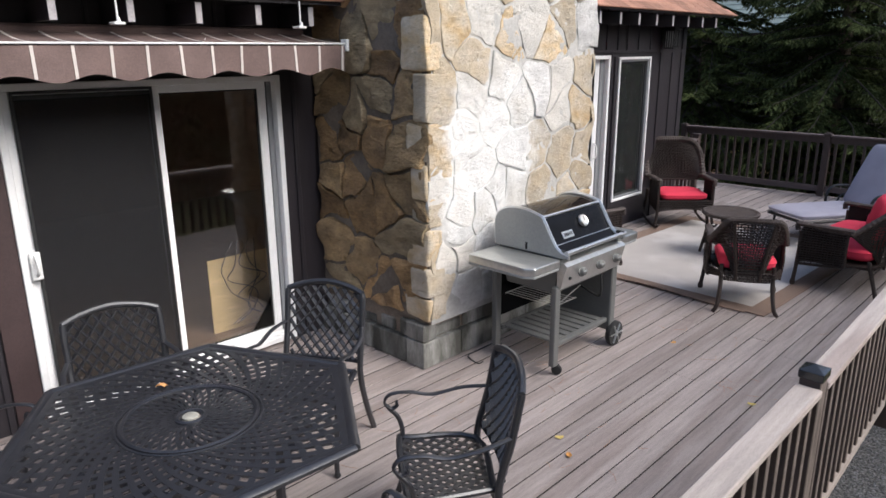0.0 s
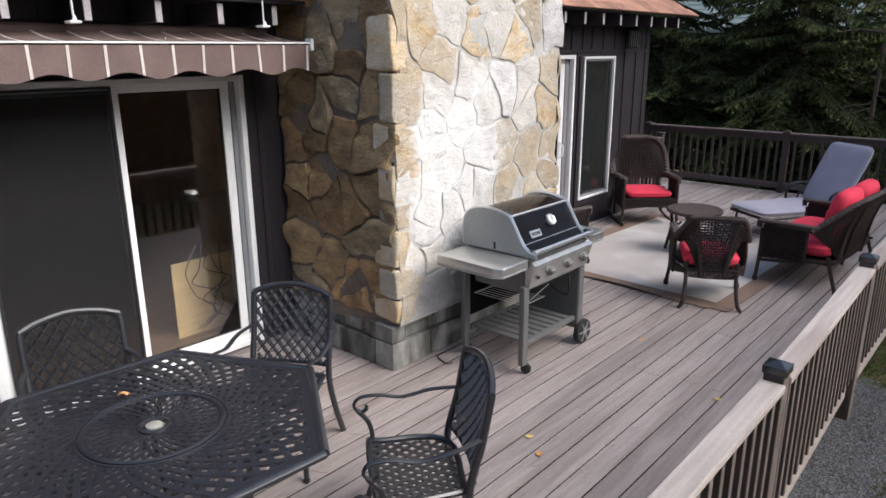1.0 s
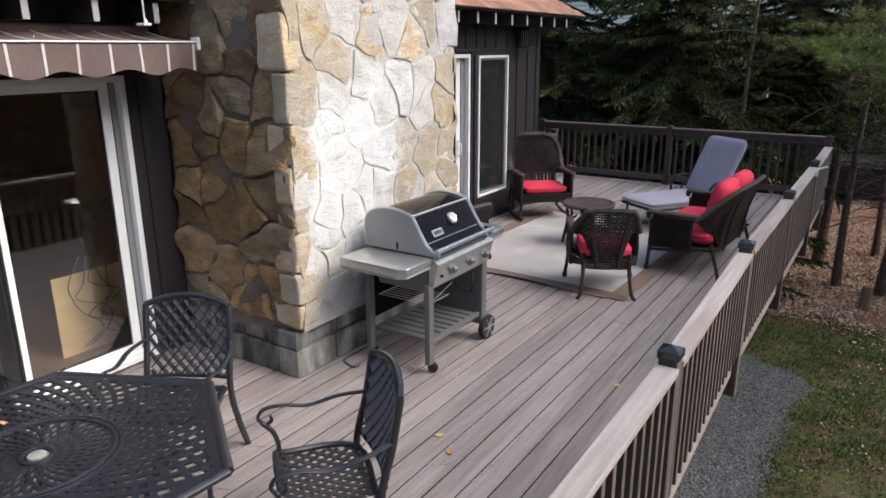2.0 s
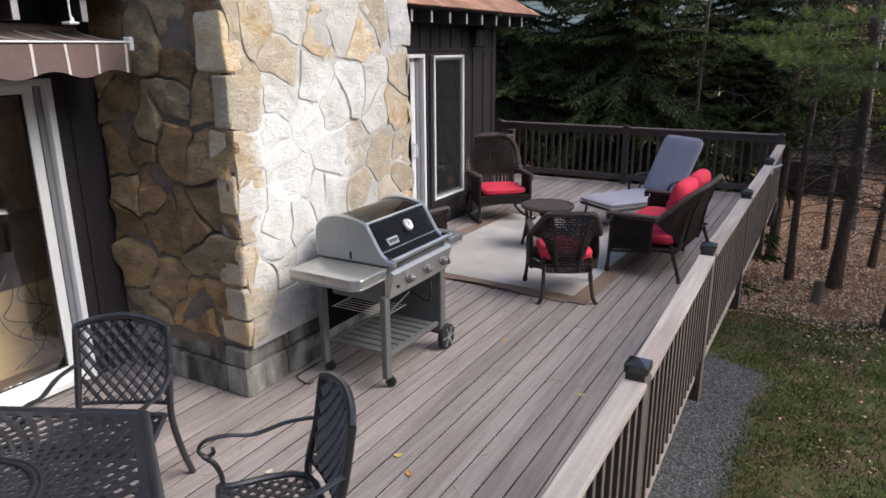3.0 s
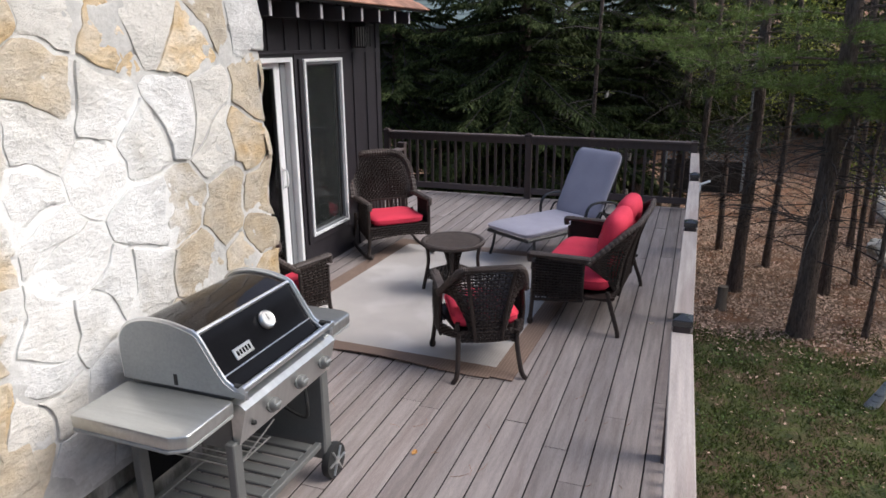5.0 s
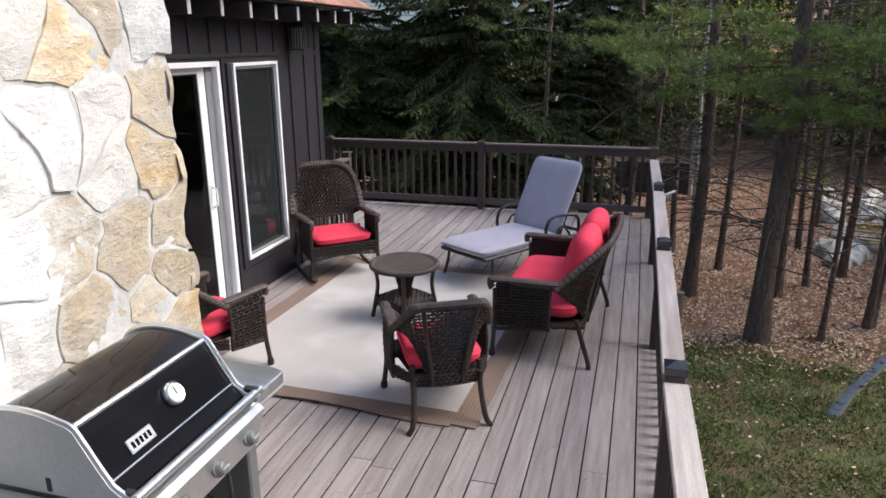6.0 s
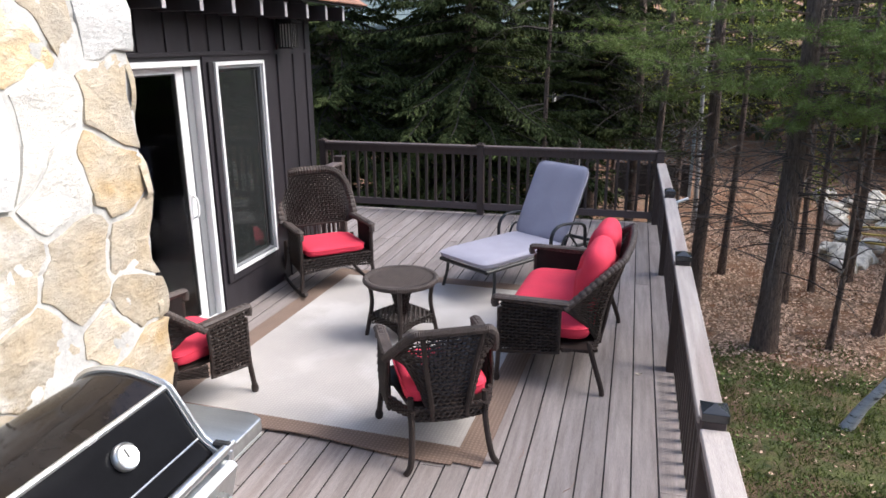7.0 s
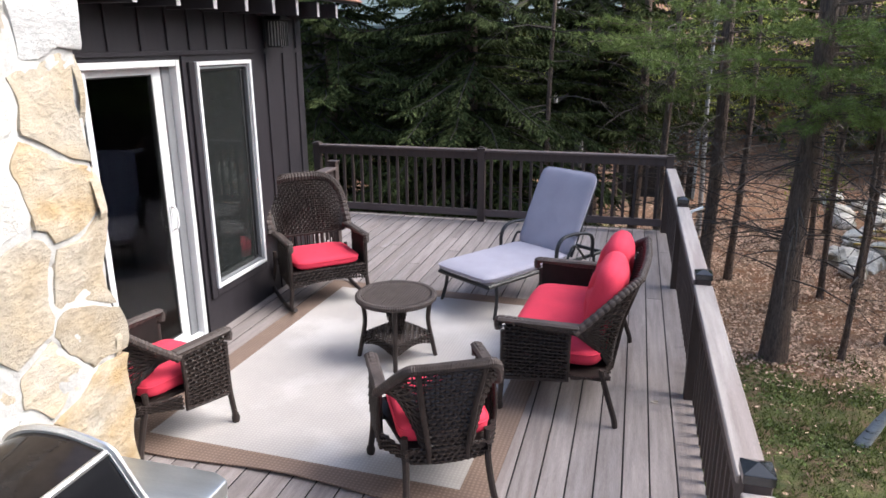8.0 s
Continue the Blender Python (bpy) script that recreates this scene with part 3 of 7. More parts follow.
# ---- chimney ----
CH_X, CH_Y0, CH_Y1, CH_TOP = -3.022, 3.562, 5.48, 4.2
core = Geo().box(WALL_X - 0.1, CH_X, CH_Y0, CH_Y1, 0.34, CH_TOP).box(WALL_X - 0.1, CH_X - 0.16, CH_Y0 + 0.12, CH_Y1, 0.0, 0.34)
chimney = solid("chimney", core, "mortar", "rough fieldstone chimney of cream, tan and whitened stones", "chimney", "structure")
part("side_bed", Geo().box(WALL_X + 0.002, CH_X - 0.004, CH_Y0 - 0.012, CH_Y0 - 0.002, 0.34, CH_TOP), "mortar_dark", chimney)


def voronoi(seeds, box):
    """The cells of seeds within box (u0, u1, v0, v1), each a list of corners."""
    cells = []
    for i, s in enumerate(seeds):
        poly = [Vector((box[0], box[2])), Vector((box[1], box[2])), Vector((box[1], box[3])), Vector((box[0], box[3]))]
        a = Vector(s[:2])
        for j, o in enumerate(seeds):
            if i == j or not poly:
                continue
            b = Vector(o[:2])
            n, mid = b - a, (a + b) / 2
            out = []
            for k in range(len(poly)):
                p, q = poly[k - 1], poly[k]
                dp, dq = (p - mid).dot(n), (q - mid).dot(n)
                if (dp <= 0) != (dq <= 0):
                    out.append(p + (q - p) * (dp / (dp - dq)))
                if dq <= 0:
                    out.append(q)
            poly = out
        cells.append(poly)
    return cells


def stone_mesh(cell, to_world, depth, rng, joint=0.005, face=1.0):
    """One rough stone from its cell: wandering outline, rounded rim, hewn face."""
    c = sum(cell, Vector((0, 0))) / len(cell)
    line = []
    for k in range(len(cell)):
        p, q = cell[k], cell[(k + 1) % len(cell)]
        n = max(1, int((q - p).length / 0.035))
        line += [p.lerp(q, (s + 0.06) / n) for s in range(n)]
    ring = []
    for p in line:
        w = noise.noise_vector(Vector((p.x * 4, p.y * 4, 3.1))) * 0.075 + noise.noise_vector(Vector((p.x * 14, p.y * 14, 3.1))) * 0.012
        d = p - c
        ring.append(c + d * max(0.5, 1 - (joint + 0.004 * noise.noise(Vector((p.x * 30, p.y * 30, 9))) + 0.02 * max(0.0, noise.noise(Vector((p.x * 3.1, p.y * 3.1, 5.5))))) / max(d.length, 0.03)) + Vector((w.x, w.y)))
    tilt = Vector((rng.uniform(-0.09, 0.09), rng.uniform(-0.09, 0.09))) * face
    rings = [(1.0, 0.0), (0.999, 0.6), (0.992, 0.93), (0.955, 1.0), (0.76, 1.0), (0.58, 1.0), (0.36, 1.0), (0.16, 1.0)]
    vs, fs, n = [], [], len(ring)

    def hewn(q):
        step = noise.noise(Vector((q.x * 6 + c.x * 9, q.y * 9, 7.7)))
        return face * 0.011 * math.copysign(abs(step) ** 0.6, step) + noise.noise(Vector((q.x * 22, q.y * 26, 1.2))) * 0.006 + noise.noise(Vector((q.x * 55, q.y * 60, 4.2))) * 0.0025

    for s, h in rings:
        for p in ring:
            q = c + (p - c) * s
            z = depth * h + ((q - c).dot(tilt) + hewn(q) if h > 0.5 else -0.01)
            vs.append(to_world(q.x, q.y, z))
    vs.append(to_world(c.x, c.y, depth + hewn(c)))
    for r in range(len(rings) - 1):
        fs += [(r * n + k, r * n + (k + 1) % n, (r + 1) * n + (k + 1) % n, (r + 1) * n + k) for k in range(n)]
    last = (len(rings) - 1) * n
    fs += [(last + k, last + (k + 1) % n, len(vs) - 1) for k in range(n)]
    return Geo().add(vs, fs)


# stones of the front: y, z and kind (0 cream, 1 tan, 2 whitened, 3 grey)
FRONT = [(3.76, 2.37, 1), (3.57, 2.36, 0), (4.06, 2.36, 2), (4.4, 2.27, 1), (4.62, 2.4, 2), (4.86, 2.27, 1), (5.07, 2.43, 0), (5.36, 2.44, 3),
         (5.36, 2.03, 0), (4.0, 2.13, 0), (3.65, 1.93, 0), (3.96, 1.94, 2), (4.3, 2.02, 2), (4.7, 1.98, 3), (4.99, 1.95, 2), (4.5, 1.83, 2), (4.2, 1.74, 2),
         (5.24, 1.76, 1), (3.92, 1.65, 2), (3.58, 1.56, 1), (4.05, 1.42, 2), (4.47, 1.5, 3), (4.72, 1.5, 0), (5.05, 1.42, 0), (5.36, 1.42, 0)]
FRONT_LOW = [(3.6, 1.2, 2), (3.86, 1.14, 2), (4.1, 1.1, 2), (4.4, 1.18, 2), (4.8, 1.15, 0), (5.2, 1.12, 0), (3.58, 0.88, 0), (3.85, 0.82, 2), (4.2, 0.8, 3),
             (4.6, 0.82, 0), (5.0, 0.78, 2), (5.33, 0.85, 1), (3.6, 0.55, 0), (3.87, 0.5, 3), (4.25, 0.5, 3), (4.65, 0.52, 0), (5.1, 0.5, 3)]
SIDE = [(-3.15, 2.38), (-3.41, 2.37), (-3.69, 2.28), (-3.44, 2.09), (-3.23, 1.93), (-3.78, 1.74), (-3.52, 1.65), (-3.22, 1.56), (-4.03, 1.56), (-3.82, 1.31),
        (-3.22, 1.28), (-3.4, 1.14), (-3.69, 1.12), (-4.1, 1.07), (-4.05, 0.78), (-3.71, 0.66), (-3.3, 0.96), (-3.22, 0.6), (-3.98, 0.45), (-4.15, 2.1), (-4.1, 2.45), (-3.48, 0.48)]
rng = random.Random(5)
STONES = ("stone_cream", "stone_tan", "stone_white", "stone_grey")
upper = [(3.6 + 0.33 * k + rng.uniform(-0.06, 0.06), 2.78 + 0.36 * r + rng.uniform(-0.08, 0.08), rng.choice((0, 0, 1, 2, 3))) for r in range(4) for k in range(6)]
chinks = [(rng.uniform(3.6, 5.45), rng.uniform(0.45, 2.6), rng.choice((0, 2, 2, 3))) for _ in range(9)]
chinks = [c for c in chinks if min(math.hypot(c[0] - f[0], c[1] - f[1]) for f in FRONT + FRONT_LOW) > 0.11]
front = FRONT + FRONT_LOW + upper + chinks
for cell, seed in zip(voronoi(front, (3.535, 5.505, 0.37, CH_TOP)), front):
    g = stone_mesh(cell, lambda u, v, d: (CH_X + d, u, v), rng.uniform(0.01, 0.02), rng, joint=rng.choice((0.005, 0.009, 0.015)), face=0.5)
    part("stone", g, STONES[seed[2]], chimney, smooth=True)
side = SIDE + [(rng.uniform(-4.1, -3.15), rng.uniform(0.5, 2.5)) for _ in range(5)] + [(-3.2 - 0.34 * k + rng.uniform(-0.06, 0.06), 2.8 + 0.36 * r + rng.uniform(-0.08, 0.08)) for r in range(4) for k in range(4)]
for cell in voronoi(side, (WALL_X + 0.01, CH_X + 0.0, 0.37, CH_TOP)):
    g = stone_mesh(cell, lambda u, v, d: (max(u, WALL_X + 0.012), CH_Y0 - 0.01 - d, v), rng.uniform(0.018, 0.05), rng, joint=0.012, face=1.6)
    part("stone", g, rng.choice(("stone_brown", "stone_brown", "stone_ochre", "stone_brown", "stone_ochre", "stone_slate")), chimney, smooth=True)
north = [(-3.2 - 0.34 * k + rng.uniform(-0.06, 0.06), 0.55 + 0.36 * r + rng.uniform(-0.08, 0.08)) for r in range(10) for k in range(4)]
for cell in voronoi(north, (WALL_X + 0.01, CH_X + 0.004, 0.37, CH_TOP)):
    part("stone", stone_mesh(cell, lambda u, v, d: (u, CH_Y1 + d - 0.01, v), rng.uniform(0.018, 0.035), rng, face=0.6), "stone_cream", chimney, smooth=True)
# mortar smeared flush over the joints, thickest where the face was whitened


def smear(u, v):
    y, z = 3.556 + 1.92 * u, 0.36 + (CH_TOP - 0.37) * v
    n = noise.noise(Vector((y * 3.2, z * 3.2, 4.4))) * 0.006 + noise.noise(Vector((y * 9, z * 9, 1.4))) * 0.003 + noise.noise(Vector((y * 30, z * 30, 2.4))) * 0.002
    crack = abs(noise.noise(Vector((y * 3.1, z * 3.1, 21.3))))
    n -= 0.012 * max(0.0, 1 - crack / 0.07)
    return (CH_X + 0.007 + n, y, z)


part("mortar_face", Geo().sheet(smear, 190, 370), "mortar", chimney, "whitish mortar smeared over stones", smooth=True)


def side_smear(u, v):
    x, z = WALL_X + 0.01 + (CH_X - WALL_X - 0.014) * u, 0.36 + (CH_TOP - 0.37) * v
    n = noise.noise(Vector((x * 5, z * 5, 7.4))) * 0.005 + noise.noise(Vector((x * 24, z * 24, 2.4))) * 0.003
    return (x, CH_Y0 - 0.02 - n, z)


part("mortar_face", Geo().sheet(side_smear, 70, 200), "mortar_dark", chimney, "mortar between stones, darkened for the shaded side", smooth=True)
# corner stones that show on both faces
def quoin(z0, z1, back, wide, rng):
    """A rough squared block at the corner, its faces hewn and its edges worn."""
    x0, x1, y0, y1 = CH_X - back, CH_X + rng.uniform(0.006, 0.014), CH_Y0 - rng.uniform(0.034, 0.05), CH_Y0 + wide
    mid, half = Vector((x0 + x1, y0 + y1, z0 + z1)) / 2, Vector((x1 - x0, y1 - y0, z1 - z0)) / 2

    def squared(c):
        return math.copysign(abs(c) ** 0.16, c)

    def hewn_block(u, v):
        a, b = 2 * math.pi * u, math.pi * (v - 0.5)
        q = mid + Vector((half.x * squared(math.cos(b)) * squared(math.cos(a)), half.y * squared(math.cos(b)) * squared(math.sin(a)), half.z * squared(math.sin(b))))
        return q + noise.noise_vector(q * 8) * 0.009 + noise.noise_vector(q * 24) * 0.004 + noise.noise_vector(q * 3.5) * 0.02

    return Geo().sheet(hewn_block, 56, 28, closed_u=True)


z = 0.37
k = 0
while z < CH_TOP - 0.3:
    h = rng.uniform(0.17, 0.36)
    part("stone", quoin(z, z + h - 0.014, rng.uniform(0.08, 0.26), rng.uniform(0.08, 0.24), rng), ("stone_tan", "stone_cream", "stone_tan", "stone_cream", "stone_tan")[k % 5], chimney, smooth=True)
    z += h
    k += 1
# block plinth: a pale course on the deck, a darker ragged course set back above it
x, y = -3.05, 3.508
part("plinth_bed", Geo().box(WALL_X + 0.01, x - 0.045, y + 0.045, CH_Y1 - 0.01, 0.002, 0.345), "mortar_dark", chimney, "dark bedding behind the blocks")
for k in range(5):
    part("block", Geo().box(x - 0.19, x, y + k * 0.398, y + k * 0.398 + 0.392, 0.002, 0.2, 0.007), "block", chimney, "pale concrete block with dark damp streaks")
for y0, y1, z1, inset in ((0.0, 0.13, 0.335, 0.0), (0.15, 0.42, 0.29, 0.03), (0.45, 0.8, 0.33, 0.02), (0.83, 1.2, 0.3, 0.028), (1.23, 1.6, 0.33, 0.022), (1.62, 1.95, 0.31, 0.03)):
    part("block", Geo().box(x - 0.19, x - inset, y + y0, y + y1, 0.207, z1, 0.01), "block", chimney)
for k in range(3):
    part("block", Geo().box(x - 0.2 - (k + 1) * 0.36, x - 0.197 - k * 0.36, y, y + 0.15, 0.002, 0.195, 0.007), "block", chimney)
for x0, x1, z1, inset in ((0.2, 0.27, 0.33, 0.012), (0.34, 0.5, 0.3, 0.03), (0.56, 0.86, 0.27, 0.035), (0.9, 1.15, 0.3, 0.03)):
    part("block", Geo().box(x - x1, x - x0, y + inset, y + 0.15, 0.202, z1, 0.01), "block", chimney)

# ---- awning ----
AW0, AW1, AWX, AWZ = -1.2, 3.41, -3.7, 2.262
awning = thing("awning", pose(0, 0, 0), "brown striped canvas awning rolled out a little", "awning")
STRIPE, SW = 0.1916, 0.016


def canopy(y0, y1, g, lift=0.0):
    n = max(1, int((y1 - y0) / 0.04))
    g.sheet(lambda u, v: (WALL_X + 0.09 + (AWX - WALL_X - 0.09) * v, y0 + (y1 - y0) * u, AWZ + 0.065 * (1 - v) - 0.012 * math.sin(math.pi * v) + lift), n, 6, thick=0.003)


def valance(y0, y1, g, lift=0.0):
    n = max(1, int((y1 - y0) / 0.02))
    g.sheet(lambda u, v: (AWX + 0.018 + lift + 0.012 * v * math.sin((y0 + (y1 - y0) * u) * 9.0), y0 + (y1 - y0) * u, AWZ - 0.012 - (0.165 + 0.02 * math.sin((y0 + (y1 - y0) * u - 3.39) * math.pi / STRIPE * 1.0)) * v), n, 5, thick=0.003)


cg, vg = Geo(), Geo()
canopy(AW0, AW1, cg)
valance(AW0, AW1, vg)
k = 0
while 3.387 - k * STRIPE > AW0:
    y = 3.387 - k * STRIPE
    stripe_top, stripe_drop = Geo(), Geo()
    canopy(y - SW / 2, y + SW / 2, stripe_top, 0.004)
    valance(y - SW / 2, y + SW / 2, stripe_drop, 0.004)
    part("canopy_stripe", stripe_top, "canvas_stripe", awning, "pale stripe")
    part("valance_stripe", stripe_drop, "canvas_stripe", awning, "pale stripe")
    k += 1
part("canopy", cg, "canvas", awning, "brown canvas canopy", smooth=True)
part("valance", vg, "canvas", awning, "scalloped brown valance", smooth=True)
part("front_bar", Geo().box(AWX - 0.02, AWX + 0.03, AW0, AW1, AWZ - 0.005, AWZ + 0.006, 0.003), "white_metal", awning, "white front bar")
part("end_cap", Geo().box(AWX - 0.03, AWX + 0.036, AW1 + 0.001, AW1 + 0.03, AWZ - 0.05, AWZ + 0.03, 0.006), "white_metal", awning)
part("cassette", Geo().box(WALL_X, WALL_X + 0.1, AW0, AW1, AWZ + 0.03, AWZ + 0.11, 0.015), "canvas", awning)
for y in (0.35, 2.68):
    part("arm", Geo().tube([(WALL_X + 0.05, y, AWZ + 0.05), (AWX, y - 0.3, AWZ - 0.03)], 0.018, 6), "white_metal", awning)
for y in (1.96, 3.15):
    clip = Geo().tube([(EAVE_X + 0.02, y, 2.53), (EAVE_X + 0.02, y, 2.375)], 0.006, 6).box(EAVE_X - 0.03, EAVE_X + 0.05, y - 0.03, y + 0.03, 2.36, 2.375, 0.004).lathe([(0.014, 2.375), (0.008, 2.4)], 8, pose(EAVE_X + 0.03, y, 0))
    solid("light_clip", clip, "white_metal", "small white clip hanging from a rafter", "clip", group="clips under the eave")

# ---- wall lantern ----
LY, LZ = 9.04, 2.35
lan = thing("wall_lantern", pose(WALL_X + 0.017, LY, LZ), "black wall lantern with smoky glass by the window", "lantern")
part("backplate", Geo().box(0, 0.02, -0.05, 0.05, -0.1, 0.16, 0.006), "black_metal", lan)
part("bracket", Geo().tube(smooth_line([(0.02, 0, 0.12), (0.07, 0, 0.17), (0.115, 0, 0.14)], 6), 0.009, 6), "black_metal", lan)
for lo, hi in ((-0.13, -0.118), (0.085, 0.1)):
    part("plate", Geo().box(0.05, 0.18, -0.075, 0.075, lo, hi, 0.002), "black_metal", lan)
bar = Geo().box(-0.005, 0.005, -0.005, 0.005, -0.1175, 0.0845).mesh("bar", "black_metal")
for bx, by in ((0.056, -0.069), (0.056, 0.069), (0.174, -0.069), (0.174, 0.069), (0.115, -0.07), (0.115, 0.07), (0.175, 0.0), (0.175, -0.035), (0.175, 0.035), (0.085, -0.07), (0.145, -0.07)):
    part("bar", bar, None, lan, m=pose(bx, by, 0))
part("shade", Geo().box(0.062, 0.168, -0.062, 0.062, -0.116, 0.084, 0.004), "lamp_glass", lan, "smoky frosted glass")
part("roof", Geo().add([(0.025, -0.1, 0.1), (0.21, -0.1, 0.1), (0.21, 0.1, 0.1), (0.025, 0.1, 0.1), (0.1, -0.02, 0.16), (0.13, -0.02, 0.16), (0.13, 0.02, 0.16), (0.1, 0.02, 0.16)], [(3, 2, 1, 0), (4, 5, 6, 7), (0, 1, 5, 4), (1, 2, 6, 5), (2, 3, 7, 6), (3, 0, 4, 7)]), "black_metal", lan)

# ---- shingles in courses ----
shingle_meshes = [Geo().box(-0.16, 0.02, -w / 2 + 0.003, w / 2 - 0.003, 0.0, 0.014, 0.002).mesh("shingle", "shingle") for w in (0.16, 0.2, 0.24)]
rng = random.Random(3)
pitch_deg = math.degrees(math.atan(SLOPE))
for roof_ob, y0, y1, rows in ((roof_n, 5.52, 10.2, 7), (roof_s, -1.2, 5.48, 1)):
    for r in range(rows):
        y = y0 - rng.uniform(0, 0.1)
        while y < y1 - 0.1:
            i = rng.randrange(3)
            w = (0.16, 0.2, 0.24)[i]
            part("shingle", shingle_meshes[i], None, roof_ob, m=pose(EAVE_X + 0.02 - 0.125 * r, y + w / 2, EAVE_Z + 0.012 - (0.1 if y1 < 6 else 0) + 0.125 * r * SLOPE, 0, pitch_deg + 3, 0))
            y += w

# ---- seen through the doors ----
M["red_pad"] = material("red_checked_pad", (0.5, 0.03, 0.05), 0.9, noise_scale=18, spread=0.5, fine=120)


def cushion_pad():
    return Geo().box(-0.21, 0.21, -0.22, 0.2, 0.421, 0.48, 0.02).box(-0.2, 0.2, 0.14, 0.19, 0.481, 0.86, 0.018)


ply = solid("plywood_panel", Geo().box(-4.78, -4.765, 2.8, 3.36, 0.0, 0.62, 0.002), "plywood", "pale plywood panel leaning inside the door", "panel")
cables = Geo()
rng = random.Random(4)
for k in range(5):
    y = 3.0 + 0.05 * k
    cables.tube(smooth_line([(-4.72, y, 0.75)] + [(-4.7 + rng.uniform(-0.03, 0.05), y + rng.uniform(-0.14, 0.14), 0.56 - 0.12 * i) for i in range(5)], 6), 0.004, 5)
solid("cables", cables, "cable", "tangle of thin dark cables hanging inside", "cable")

indoor = thing("indoor_chair", pose(-5.4, 8.68, 0, 0, 0, 15), "dark wooden rocking chair with a red checked seat pad indoors", "chair")
part("seat_cushion", cushion_pad(), "red_pad", indoor, "red checked pad")
part("seat", Geo().box(-0.22, 0.22, -0.22, 0.22, 0.38, 0.42, 0.01), "cable", indoor)
part("front_panel", Geo().box(-0.2, 0.2, -0.2, -0.17, 0.22, 0.38, 0.006), "cable", indoor)
part("backrest", Geo().box(-0.22, 0.22, 0.2, 0.24, 0.42, 0.95, 0.012), "cable", indoor)
for sx in (-1, 1):
    part("leg", Geo().tube([(sx * 0.19, -0.19, 0.03), (sx * 0.19, -0.19, 0.38)], 0.02, 8), "cable", indoor)
    part("leg", Geo().tube([(sx * 0.19, 0.19, 0.03), (sx * 0.19, 0.19, 0.38)], 0.02, 8), "cable", indoor)
    part("rocker_rail", Geo().tube(smooth_line([(sx * 0.19, -0.4, 0.09), (sx * 0.19, -0.15, 0.022), (sx * 0.19, 0.15, 0.022), (sx * 0.19, 0.45, 0.1)], 6), 0.02, 8), "cable", indoor, smooth=True)
    part("arm_rest", Geo().box(sx * 0.23 - 0.03, sx * 0.23 + 0.03, -0.24, 0.22, 0.6, 0.63, 0.008).box(sx * 0.23 - 0.015, sx * 0.23 + 0.015, -0.2, -0.17, 0.4, 0.6, 0.004), "cable", indoor)

holder = Geo().tube([(-0.53, 9.72, 0.74), (-0.53, 9.72, 0.8), (-0.43, 9.74, 0.84)], 0.013, 8).box(-0.55, -0.52, 9.69, 9.75, 0.72, 0.78, 0.004)
solid("flag_holder", holder, "white_metal", "small white bracket fixed to the railing", "bracket")
leaf_rng = random.Random(8)
for x, y in ((-1.672, 3.3), (-1.82, 3.42), (-0.82, 7.6), (-1.97, 5.18), (-2.35, 2.95), (-1.3, 2.75), (-2.6, 10.3), (-1.15, 4.6), (-2.9, 2.3), (-1.75, 10.9)):
    z = 0.0015
    lf = Geo().sheet(lambda u, v: ((u - 0.5) * 0.05, (v - 0.5) * 0.034 * math.sin(math.pi * (0.1 + 0.8 * u)), 0.012 * abs(u - 0.5) + 0.01 * abs(v - 0.5)), 6, 4, thick=0.001)
    solid("fallen_leaf", lf, material("dry_leaf", leaf_rng.choice(((0.45, 0.22, 0.06), (0.5, 0.38, 0.12), (0.5, 0.42, 0.34))), 0.8), "small dry curled leaf on the deck boards", "leaf", m=pose(x, y, z, 0, 0, leaf_rng.uniform(0, 360)), group="dry leaves on the deck")

needle_rng = random.Random(31)
needles = Geo()
for _ in range(260):
    x, y = needle_rng.uniform(-2.9, -0.7), needle_rng.uniform(2.2, 6.4)
    if noise.noise(Vector((x * 1.3, y * 1.3, 2))) < needle_rng.uniform(-0.2, 0.5):
        continue
    a, ln = needle_rng.uniform(0, math.pi), needle_rng.uniform(0.04, 0.11)
    dx, dy = ln * math.cos(a), ln * math.sin(a)
    needles.tube([(x, y, 0.003), (x + dx * 0.5 + 0.1 * dy, y + dy * 0.5 - 0.1 * dx, 0.0045), (x + dx, y + dy, 0.003)], 0.0013, 3)
M["dry_needle"] = material("dry_pine_needles", (0.3, 0.16, 0.1), 0.8)
solid("dry_needles", needles, "dry_needle", "thin brown pine needles scattered on the boards", "needles", "stuff")

# ---- cable on the boards and a dry leaf on the table ----
solid("extension_cable", Geo().tube(smooth_line([(-3.005, 4.3, 0.006), (-2.99, 4.1, 0.006), (-2.99, 3.93, 0.006), (-2.95, 3.88, 0.006), (-2.84, 3.85, 0.006), (-2.83, 3.9, 0.006)], 6), 0.005, 6), "black_metal", "thin black cable lying on the deck beside the plinth", "cable", smooth=True)
table_leaf = Geo().sheet(lambda u, v: ((u - 0.5) * 0.045, (v - 0.5) * 0.03, 0.012 * math.sin(3 * u) + 0.006 * math.sin(5 * v)), 5, 4, thick=0.001)
solid("fallen_leaf", table_leaf, material("curled_orange_leaf", (0.55, 0.27, 0.1), 0.8), "curled orange leaf on the dining table", "leaf", m=pose(-2.731, 1.51, 0.735, 0, 0, 40))


